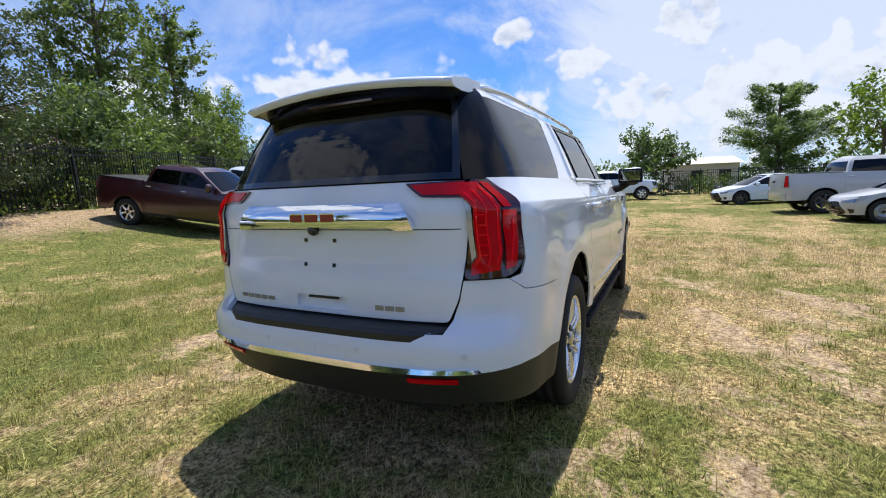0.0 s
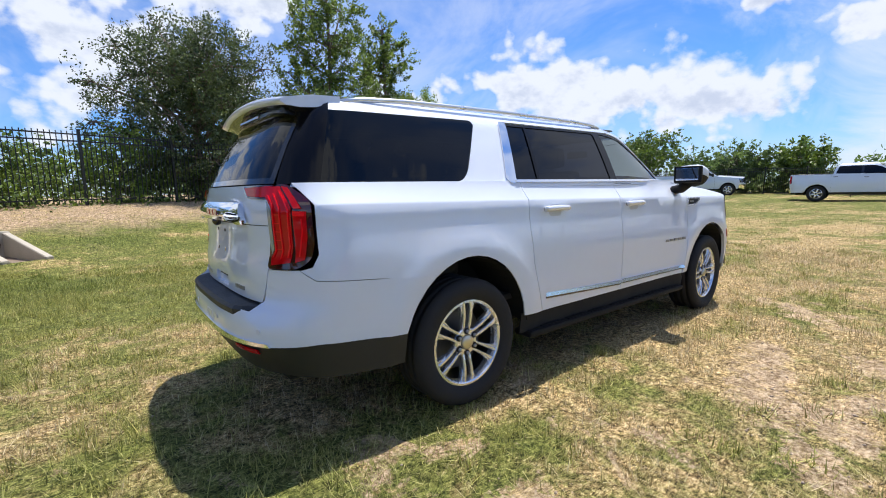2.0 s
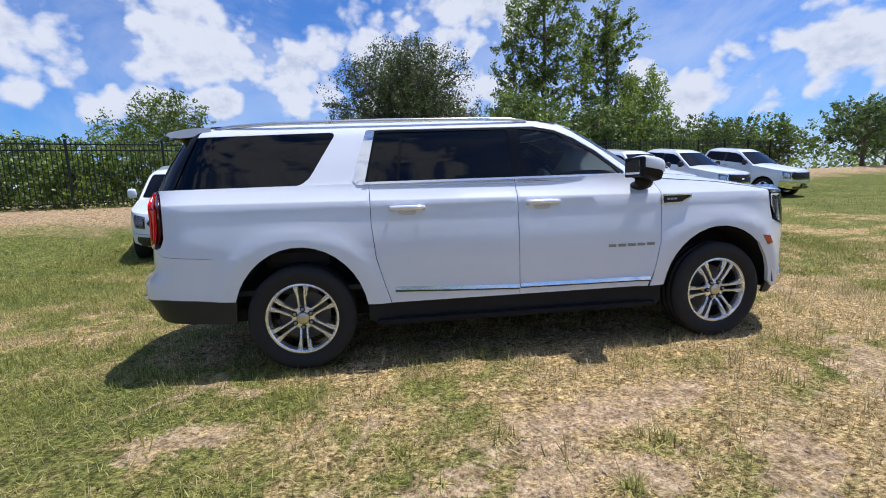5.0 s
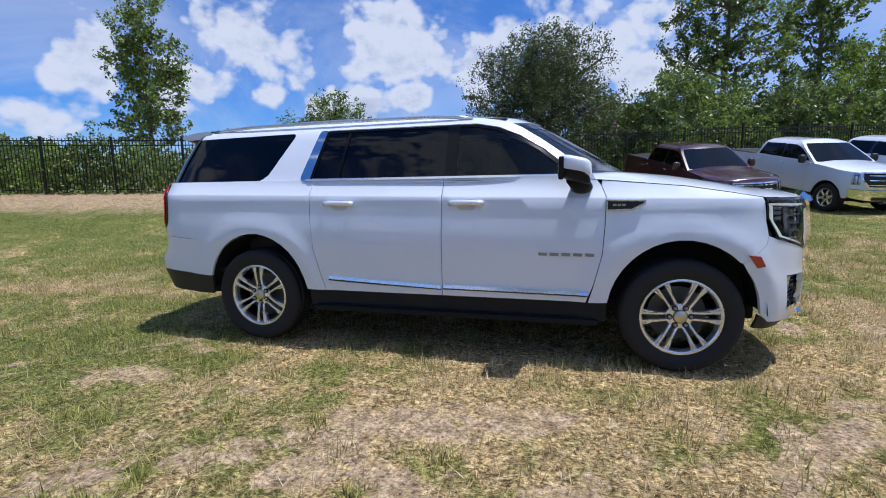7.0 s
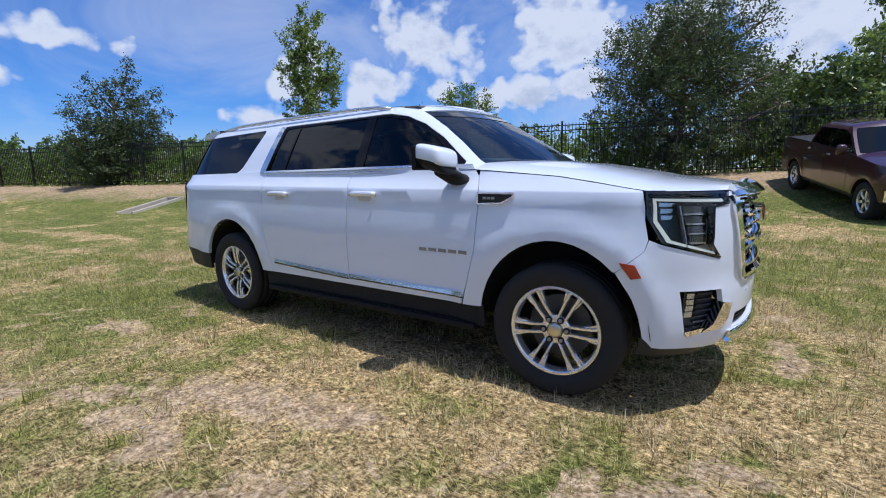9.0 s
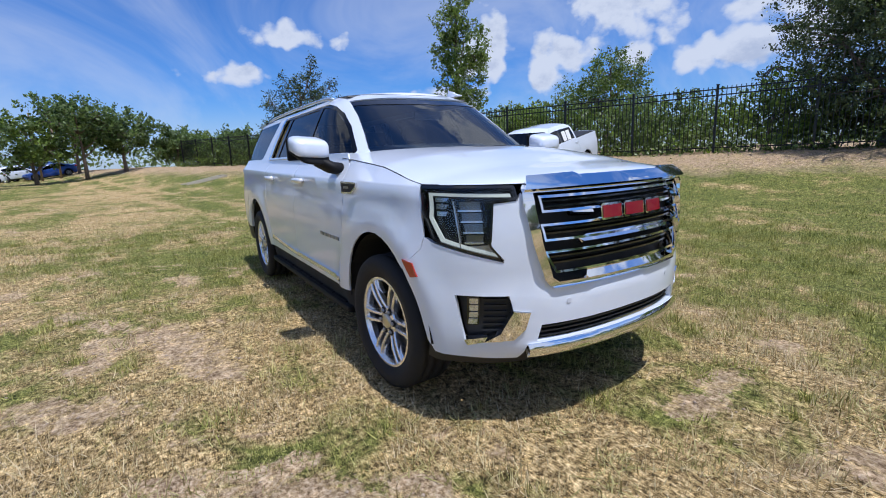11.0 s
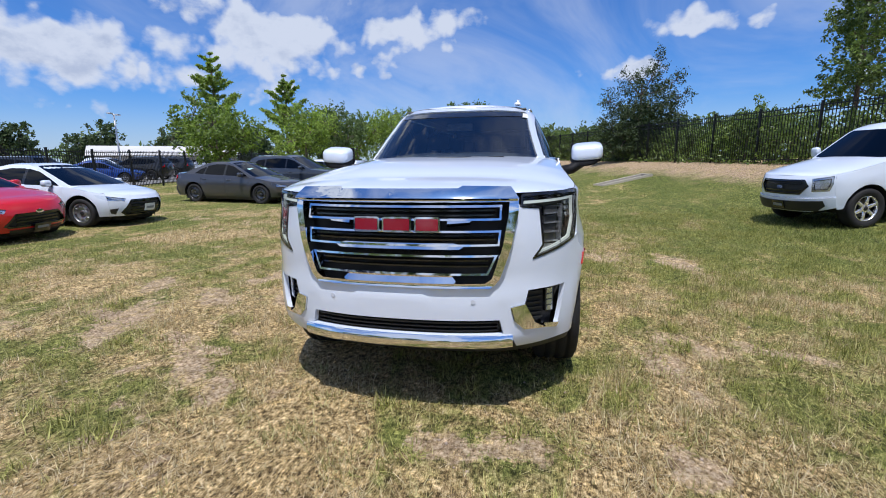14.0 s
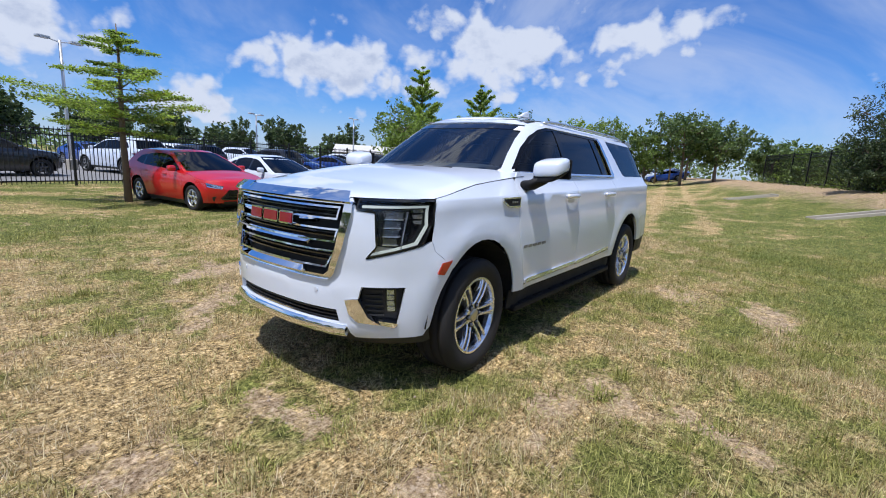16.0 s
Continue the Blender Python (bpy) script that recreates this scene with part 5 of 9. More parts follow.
    box(bm, -0.17, 0.17, -0.006, 0.006, -0.025, 0.025)
    bmesh.ops.transform(bm, matrix=Matrix.Translation((0.6, 0.42, 1.2)) @ Matrix.Rotation(radians(65), 4, "Y") @ Matrix.Rotation(radians(90), 4, "X"), verts=bm.verts)
    part("steering_wheel", bm, TRIMLEATHER, car)
    part("inner_mirror", boxbm(0.70, 0.73, -0.12, 0.12, 1.66, 1.73, bevel=0.01), GLOSSBLK, car)
    part("floor_pan", boxbm(-2.7, 2.3, -0.56, 0.56, 0.30, 0.42, bevel=0.03), LINER, car)
    part("bulkhead", boxbm(1.14, 1.18, -0.8, 0.8, 0.4, 1.3), LINER, car)
    part("headliner", boxbm(-2.45, 0.45, -0.58, 0.58, 1.862, 1.874), GREYCLOTH, car)
    part("cargo_floor", boxbm(-2.6, 0.9, -0.84, 0.84, 0.58, 0.62), TRIMLEATHER, car)

    # front: bumper skin with openings, grille, chrome
    fy, fx = L.fy, L.fx
    out_r = [fy(-0.60, 1.219), fy(-0.64, 1.15), fy(-0.735, 1.14), fy(-0.757, 0.95), fy(-0.702, 0.868), fx(2.262, 0.957, -1), fx(2.207, 0.98, -1), fx(2.19, 0.92, -1), (-(L.umax - 2.055), 0.80)] + [(-(L.umax - x - 0.003), z) for x, z in arch(FX, WR, 0.545, ZB, flat=0.90)[::-1] if x > FX and z < 0.775] + [(-(L.umax - 2.197), 0.45), fx(2.24, 0.40, -1), fy(-0.62, 0.375)]
    skin = out_r + [fy(-0.60, 0.45)] + [fy(0.60, 0.45)] + [(-a, z) for a, z in reversed(out_r)]
    fogs = []
    for side in (-1, 1):
        Fy = lambda y, z: fy(side * abs(y), z)
        Fx = lambda x, z: fx(x, z, side)
        fogs.append([Fy(0.685, 0.706), Fx(2.352, 0.711), Fx(2.384, 0.468), Fy(0.66, 0.488), Fy(0.61, 0.535), Fy(0.592, 0.618), Fy(0.668, 0.632)])
    grout = [fy(-0.615, 1.19), fy(-0.62, 1.13), fy(-0.585, 0.95), fy(-0.525, 0.78), fy(-0.48, 0.725), fy(0.48, 0.725), fy(0.525, 0.78), fy(0.585, 0.95), fy(0.62, 1.13), fy(0.615, 1.19)]
    lowg = [fy(-0.555, 0.466), fy(-0.535, 0.548), fy(0.535, 0.548), fy(0.555, 0.466)]
    part("front_bumper", panel(L.front, skin, h=0.06, holes=fogs + [grout, lowg], thick=0.03), WHITE, car, "white front bumper skin")
    part("grille_back", panel(L.front, grout, h=0.08, off=-0.07, thick=0.01), LINER, car)
    gin = [fy(-0.575, 1.175), fy(-0.575, 1.12), fy(-0.548, 0.96), fy(-0.49, 0.785), fy(-0.455, 0.76), fy(0.455, 0.76), fy(0.49, 0.785), fy(0.548, 0.96), fy(0.575, 1.12), fy(0.575, 1.175)]
    grille = part("grille_surround", panel(L.front, shrink(grout, -0.004), h=0.04, off=0.022, thick=0.07, holes=[gin]), CHROME, car, "chrome grille surround")
    gtop = [fy(-0.62, 1.185), fy(-0.585, 1.234), fy(-0.34, 1.240), fy(-0.32, 1.228), fy(0.32, 1.228), fy(0.34, 1.240), fy(0.585, 1.234), fy(0.62, 1.185), fy(0.3, 1.188), fy(-0.3, 1.188)]
    part("top_bar", panel(bulged(tilted(L.front, 1.225, 0.45, (1, 0, 0)), 1.22, 0.05, 0.008, (1, 0, 0)), gtop, h=0.04, off=0.03, thick=0.05), CHROME, grille, "chrome bar under the bonnet")
    part("lower_bar", panel(tilted(L.front, 0.765, 0.9, (1, 0, 0)), [fy(-0.31, 0.756), fy(-0.28, 0.788), fy(0.28, 0.788), fy(0.31, 0.756), fy(0.30, 0.744), fy(-0.30, 0.744)], h=0.05, off=0.026, thick=0.04), CHROME, grille)
    # three pairs of framed slots
    def slot(ytop, ybot, z1, z0, open_mid=None):
        o = [fy(-ytop, z1), fy(-ybot, z0), fy(ybot, z0), fy(ytop, z1)]
        return ring_panel(tilted(L.front, (z0 + z1) / 2, 0.20, (1, 0, 0)), o, 0.011, 0.004, 0.03, h=0.05)
    part("grille_frame", slot(0.545, 0.545, 1.165, 1.088), CHROME, grille, "thin chrome slot frame")
    part("grille_frame", slot(0.545, 0.535, 1.035, 0.955), CHROME, grille, "thin chrome slot frame")
    part("grille_frame", slot(0.525, 0.475, 0.905, 0.80), CHROME, grille, "thin chrome slot frame")
    part("grille_bar", panel(tilted(L.front, 0.95, 0.6, (1, 0, 0)), [fy(-0.36, 0.952), fy(-0.33, 0.935), fy(0.33, 0.935), fy(0.36, 0.952), fy(0.30, 0.965), fy(-0.30, 0.965)], h=0.05, off=0.012, thick=0.04), CHROME, grille)
    for s in (-1, 1):
        part("grille_bar", panel(tilted(L.front, 1.08, 0.5, (1, 0, 0)), [fy(s * 0.27, 1.095), fy(s * 0.40, 1.092), fy(s * 0.385, 1.075), fy(s * 0.27, 1.068)], h=0.04, off=0.012, thick=0.04), CHROME, grille)
    for z0 in (1.11, 1.135, 0.98, 1.005, 0.835, 0.865):
        part("slat", panel(L.front, [fy(-0.52 if z0 > 0.9 else -0.48, z0), fy(0.52 if z0 > 0.9 else 0.48, z0), fy(0.52 if z0 > 0.9 else 0.48, z0 + 0.009), fy(-0.52 if z0 > 0.9 else -0.48, z0 + 0.009)], h=0.12, off=-0.03, thick=0.03), GLOSSBLK, grille)
    # plain red shapes with chrome edges on the grille
    for y0, y1 in ((-0.235, -0.09), (-0.075, 0.085), (0.10, 0.235)):
        q = rounded([fy(y0, 1.028), fy(y1, 1.028), fy(y1, 1.108), fy(y0, 1.108)], 0.016)
        em = part("emblem", panel(L.front, q, h=0.04, off=0.03, thick=0.04), CHROME, grille, "red emblem block with chrome edge")
        part("emblem_face", panel(L.front, shrink(q, 0.010), h=0.04, off=0.034, thick=0.006), REDBADGE, em)
    part("lower_grille", panel(L.front, lowg, h=0.08, off=-0.05, thick=0.01), BLACKPL, car, "black lower grille with fins")
    for k in range(3):
        z0 = 0.478 + 0.022 * k
        part("lower_fin", panel(L.front, [fy(-0.53, z0), fy(0.53, z0), fy(0.53, z0 + 0.008), fy(-0.53, z0 + 0.008)], h=0.12, off=-0.02, thick=0.03), BLACKPL, car)
    chl = [fy(-0.60, 0.452), fy(-0.3, 0.456), fy(0.3, 0.456), fy(0.60, 0.452), fy(0.60, 0.40), fy(0.42, 0.388), fy(0.36, 0.40), fy(-0.36, 0.40), fy(-0.42, 0.388), fy(-0.60, 0.40)]
    part("lower_chrome", panel(bulged(tilted(L.front, 0.43, 0.25, (1, 0, 0)), 0.425, 0.035, 0.014, (1, 0, 0)), chl, h=0.018, off=0.014, thick=0.05), CHROME, car, "chrome strip under the front bumper")
    air = [(-(L.umax - 2.19), 0.445), fx(2.245, 0.395, -1), fy(-0.62, 0.37), fy(-0.60, 0.398), fy(0.60, 0.398), fy(0.62, 0.37), fx(2.245, 0.395, 1), ((L.umax - 2.19), 0.445), ((L.umax - 2.19), 0.345), fy(0.80, 0.325), fy(0.55, 0.30), fy(-0.55, 0.30), fy(-0.80, 0.325), (-(L.umax - 2.19), 0.345)]
    part("air_dam", panel(L.front, air, h=0.07, off=-0.015, thick=0.02), BLACKPL, car, "black plastic air dam")
    for y0 in (-0.40, 0.40):
        part("parking_sensor", panel(L.front, [(fy(y0, 0.655)[0] + 0.013 * math.cos(t), 0.655 + 0.013 * math.sin(t)) for t in np.linspace(0, 2 * math.pi, 12, endpoint=False)], h=0.02, off=0.003, thick=0.003), mat("sensor_grey", (0.64, 0.68, 0.76), rough=0.35), car)

    # rear: tailgate, glass, bumper
    ry, rx = L.ry, L.rx
    gate = [ry(-0.712, 1.40), ry(-0.715, 0.985), ry(-0.70, 0.90), ry(-0.655, 0.80), ry(0.655, 0.80), ry(0.70, 0.90), ry(0.715, 0.985), ry(0.712, 1.40)]
    hnd = rounded([ry(-0.155, 0.815), ry(0.155, 0.815), ry(0.155, 0.885), ry(-0.155, 0.885)], 0.02)
    tailgate = part("tailgate", panel(L.rear, rounded(gate, 0.02), h=0.06, thick=0.03, holes=[hnd]), WHITE, car, "white tailgate")
    part("grip_recess", panel(L.rear, hnd, h=0.05, off=-0.02, thick=0.004), WHITE, tailgate)
    part("grip_lip", panel(L.rear, [ry(-0.09, 0.868), ry(0.09, 0.868), ry(0.09, 0.878), ry(-0.09, 0.878)], h=0.06, off=-0.01, thick=0.01), BLACKPL, tailgate)
    cb = [ry(-0.52, 1.206), ry(-0.50, 1.255), ry(-0.455, 1.300), ry(0.455, 1.300), ry(0.50, 1.255), ry(0.52, 1.206), ry(0.44, 1.204), ry(0.41, 1.216), ry(-0.41, 1.216), ry(-0.44, 1.204)]
    bar = part("chrome_bar", panel(bulged(L.rear, 1.235, 0.06, 0.022, (-1, 0, 0)), cb, h=0.02, off=0.02, thick=0.035), CHROME, tailgate, "wide mirror-bright chrome bar")
    for y0, y1 in ((-0.135, -0.05), (-0.04, 0.045), (0.055, 0.135)):
        q = rounded([ry(y0, 1.232), ry(y1, 1.232), ry(y1, 1.278), ry(y0, 1.278)], 0.01)
        em = part("emblem", panel(L.rear, q, h=0.04, off=0.046, thick=0.02), CHROME, bar, "dark red emblem block with chrome edge")
        part("emblem_face", panel(L.rear, shrink(q, 0.006), h=0.04, off=0.049, thick=0.004), REDBADGE, em)
    part("gate_seam", strip_along(L.rear, [ry(-0.71, 1.198), ry(0, 1.198), ry(0.71, 1.198)], 0.004, off=0.001, thick=0.002), LINER, tailgate)
    bm = bmesh.new()
    bmesh.ops.create_uvsphere(bm, u_segments=14, v_segments=8, radius=0.028)
    bmesh.ops.translate(bm, verts=bm.verts, vec=(-2.885, 0.02, 1.198))
    part("rear_camera", bm, GLOSSBLK, tailgate, smooth=True)
    for y0, z0 in ((0.085, 1.148), (-0.09, 1.148), (0.095, 1.03), (-0.08, 1.03)):
        part("plate_screw", panel(L.rear, [ry(y0 - 0.009, z0 - 0.009), ry(y0 + 0.009, z0 - 0.009), ry(y0 + 0.009, z0 + 0.009), ry(y0 - 0.009, z0 + 0.009)], h=0.03, off=0.004, thick=0.004), GLOSSBLK, tailgate)
    bm = bmesh.new()
    for k in range(5):
        y0 = 0.315 + k * 0.055
        panel(L.rear, [ry(y0, 0.838), ry(y0 + 0.042, 0.838), ry(y0 + 0.042, 0.858), ry(y0, 0.858)], h=0.05, off=0.004, thick=0.004, bm=bm)
    part("gate_lettering", bm, BADGE, tailgate, "small chrome bars")
    bm = bmesh.new()
    for k in range(3):
        y0 = -0.31 - k * 0.052
        panel(L.rear, [ry(y0, 0.838), ry(y0 - 0.042, 0.838), ry(y0 - 0.042, 0.86), ry(y0, 0.86)], h=0.05, off=0.004, thick=0.004, bm=bm)
    part("gate_lettering", bm, BADGE, tailgate, "small chrome bars")
    rg = [U.ry(-0.69, 1.405), U.ry(0.69, 1.405), U.ry(0.575, 1.815), U.ry(-0.575, 1.815)]
    part("rear_glass", panel(U.rear, rg, h=0.07, off=0.006, thick=0.02), PRIVACY, tailgate, "dark tinted rear window")
    part("glass_band", panel(U.rear, rg, h=0.07, off=0.008, thick=0.008, holes=[shrink(rg, 0.028)]), GLOSSBLK, tailgate)
    # roof spoiler
    bm = bmesh.new()
    rows = []
    for j in range(17):
        t = -1 + j / 8
        yy = 0.63 * t
        bow = 0.045 * (1 - abs(t) ** 2.2)
        zt = 1.872 + 0.04 * (1 - t * t)
        drop = 0.0
        thin = 0.0 if abs(t) < 0.94 else 0.05
        prof = [(-2.34, zt + 0.012), (-2.50, zt + 0.006), (-2.655 - bow, zt - 0.02), (-2.675 - bow, zt - 0.042 - drop), (-2.64 - bow, zt - 0.06 - drop), (-2.565, zt - 0.115 + thin), (-2.50, zt - 0.11 + thin), (-2.34, zt - 0.04)]
        rows.append([bm.verts.new((x, yy, z)) for x, z in prof])
    for a, b in zip(rows, rows[1:]):
        for i in range(7):
            f = bm.faces.new((a[i], a[i + 1], b[i + 1], b[i]))
            f.smooth = True
            f.material_index = 1 if i >= 4 else 0
    for end in (rows[0], rows[-1][::-1]):
        bm.faces.new(end)
    bmesh.ops.recalc_face_normals(bm, faces=bm.faces)
    sp = part("spoiler", bm, WHITE, car, "white roof spoiler with black underside")
    sp.data.materials.append(GLOSSBLK)
    part("brake_light", boxbm(-2.66, -2.65, -0.2, 0.2, 1.80, 1.815, bevel=0.003), REDDARK, sp)
    # rear bumper with step pad and chrome
    out_b = [ry(-0.66, 0.768), ry(-0.706, 0.90), ry(-0.72, 0.980), rx(-2.722, 0.983, -1), rx(-2.661, 0.929, -1), (-(-2.345 - L.umin), 0.9035)] + [(-(x - 0.004 - L.umin), z) for x, z in [(-1.9556, 0.874)] + [p for p in arch(RX + 0.01, WR, 0.55, ZB, flat=0.90) if p[0] < RX and 0.565 < p[1] < 0.86]] + [(-(-2.17 - L.umin), 0.57), (-(-2.45 - L.umin), 0.60), rx(-2.66, 0.615, -1), ry(-0.80, 0.605)]
    bskin = out_b + [ry(-0.3, 0.603), ry(0.3, 0.603)] + [(-a, z) for a, z in reversed(out_b)] + [ry(0.3, 0.768), ry(-0.3, 0.768)]
    part("rear_bumper", panel(L.rear, bskin, h=0.06, thick=0.03), WHITE, car, "white rear bumper skin")
    bm = cap(L, L.umin, L.umin + 0.62, lambda u: 0.770, 0.0, n=14, m=14)
    part("bumper_shelf", bm, WHITE, car)
    bm = bmesh.new()
    pr = []
    for j in range(25):
        yy = -0.70 + 1.40 * j / 24
        xo = L.rear(ry(yy, 0.755)[0], 0.755).x
        k = max(0.0, (abs(yy) - 0.56) / 0.14)
        x1 = xo + 0.10 * k
        pr.append([bm.verts.new((x1 - 0.004, yy, 0.735 + 0.035 * k)), bm.verts.new((x1 - 0.006, yy, 0.765)), bm.verts.new((x1 + 0.008, yy, 0.783)), bm.verts.new((xo + 0.13, yy, 0.792))])
    for a, b in zip(pr, pr[1:]):
        for i in range(3):
            bm.faces.new((a[i], a[i + 1], b[i + 1], b[i]))
    bmesh.ops.recalc_face_normals(bm, faces=bm.faces)
    part("step_pad", bm, BLACKPL, car, "black ribbed bumper step pad")
    ch = [ry(-0.795, 0.621), ry(-0.3, 0.621), ry(0.3, 0.621), ry(0.795, 0.621), ry(0.81, 0.605), ry(0.3, 0.598), ry(-0.3, 0.598), ry(-0.81, 0.605)]
    part("rear_chrome", panel(tilted(L.rear, 0.615, 0.35, (-1, 0, 0)), ch, h=0.05, off=0.012, thick=0.03), CHROME, car, "chrome strip along the rear bumper")
    lowr = [(-(-2.165 - L.umin), 0.567), (-(-2.45 - L.umin), 0.597), rx(-2.66, 0.612, -1), ry(-0.80, 0.60), ry(-0.3, 0.598), ry(0.3, 0.598), ry(0.80, 0.60), rx(-2.66, 0.612, 1), ((-2.45 - L.umin), 0.597), ((-2.165 - L.umin), 0.567), ((-2.18 - L.umin), 0.40), ry(0.80, 0.44), ry(0.3, 0.41), ry(-0.3, 0.41), ry(-0.80, 0.44), (-(-2.18 - L.umin), 0.40)]
    part("rear_valance", panel(L.rear, lowr, h=0.07, off=-0.004, thick=0.03), BLACKPL, car, "black plastic rear valance")
    for s in (-1, 1):
        part("rear_reflector", panel(L.rear, [ry(s * 0.50, 0.575), ry(s * 0.715, 0.578), ry(s * 0.715, 0.555), ry(s * 0.50, 0.55)], h=0.06, off=0.006, thick=0.006), REDLENS, car, "red reflector")
    for y0 in (-0.75, -0.27, 0.27, 0.75):
        part("parking_sensor", panel(L.rear, [(ry(y0, 0.68)[0] + 0.014 * math.cos(t), 0.68 + 0.014 * math.sin(t)) for t in np.linspace(0, 2 * math.pi, 12, endpoint=False)], h=0.02, off=0.003, thick=0.003), mat("sensor_grey", (0.64, 0.68, 0.76), rough=0.35), car)
    part("hitch_cover", ring_panel(L.rear, rounded([ry(-0.16, 0.63), ry(-0.03, 0.63), ry(-0.03, 0.69), ry(-0.16, 0.69)], 0.008), 0.003, 0.002, 0.003, h=0.05), mat("sensor_grey", (0.64, 0.68, 0.76), rough=0.35), car)
    return car


suv = build_suv()

# ---------- other parked vehicles ----------
def cabin(car, k, colour, Up):
    """The closed cabin of a parked vehicle: roof with both screens, two sides, and the dark glass set on them."""
    wide = lambda z: Up.at(Up.tw, z)
    xf = lambda z: float(np.interp(z, *zip(*k["ufront"])))
    xr = lambda z: float(np.interp(z, *zip(*k["urear"])))
    zr = k["uwidth"][-1][0] - 0.045
    belt = min(z for _, z in k["frame"]) - 0.06
    bowf, bowr, crown = 0.15, -0.07, 0.045
    dome_at = lambda z: crown * min(1.0, max(0.0, (z - zr + 0.14) / 0.14))
    st = [(xf(z), z, bowf) for z in np.linspace(belt, zr, 14)]
    x0, x1 = xf(zr), xr(zr)
    st += [(x0 + (x1 - x0) * q, zr, bowf + (bowr - bowf) * q) for q in np.linspace(0, 1, 12)[1:-1]]
    st += [(xr(z), z, bowr) for z in np.linspace(zr, belt, 12)]
    bm = bmesh.new()
    rows = []
    for x, z, bow in st:
        rows.append([bm.verts.new((x - bow * t * t, t * wide(z), z + dome_at(z) * (1 - t * t))) for t in np.linspace(-1, 1, 13)])
    for a, b in zip(rows, rows[1:]):
        for j in range(12):
            bm.faces.new((a[j], a[j + 1], b[j + 1], b[j])).smooth = True
    bmesh.ops.recalc_face_normals(bm, faces=bm.faces)
    part("roof", bm, colour, car)
    for side in (-1, 1):
        bm = bmesh.new()
        cols = []
        for x, z, bow in st:
            cols.append([bm.verts.new((x - bow, side * wide(belt + (z - belt) * q), belt + (z - belt) * q)) for q in np.linspace(0, 1, 8)])
        for a, b in zip(cols, cols[1:]):
            for j in range(7):
                try:
                    bm.faces.new((a[j], a[j + 1], b[j + 1], b[j])).smooth = True
                except ValueError:
                    pass
        bmesh.ops.dissolve_degenerate(bm, dist=0.0005, edges=bm.edges)
        bmesh.ops.recalc_face_normals(bm, faces=bm.faces)
        frame_ob = part("window_frame", bm, colour, car)
        fn = lambda a, z: Vector((a, side * wide(z), z))
        wins = k["windows"]
        for w in wins:
            part("side_window", panel(fn, rounded(w, 0.03), h=0.12, off=0.005, thick=0.004), PRIVACY, car)
        for w, v in zip(wins, wins[1:]):
            xa, xb = min(p[0] for p in w), max(p[0] for p in v)
            zlo, zhi = min(p[1] for p in v) + 0.01, min(max(p[1] for p in w), max(p[1] for p in v)) - 0.01
            part("pillar_trim", panel(fn, [(xb - 0.02, zlo), (xa + 0.02, zlo), (xa + 0.02, zhi), (xb - 0.02, zhi)], h=0.12, off=0.003, thick=0.004), GLOSSBLK, frame_ob)
    for name, xs, bow, rowsk, away in (("windshield", xf, bowf, k["shield"], 0.06), ("rear_window", xr, bowr, k["backlight"], 0.09)):
        zlo, zhi = rowsk[0][1], min(rowsk[-1][1], zr - 0.02)
        fn = lambda a, z: Vector((xs(z) - bow * (a / wide(z)) ** 2, a, z + dome_at(z) * (1 - (a / wide(z)) ** 2)))
        zz = np.linspace(zlo, zhi, 5)
        poly = [(wide(z) - away, z) for z in zz] + [(away - wide(z), z) for z in reversed(zz)]
        part(name, panel(fn, rounded(poly, 0.04), h=0.1, off=0.006, thick=0.005), PRIVACY, car)


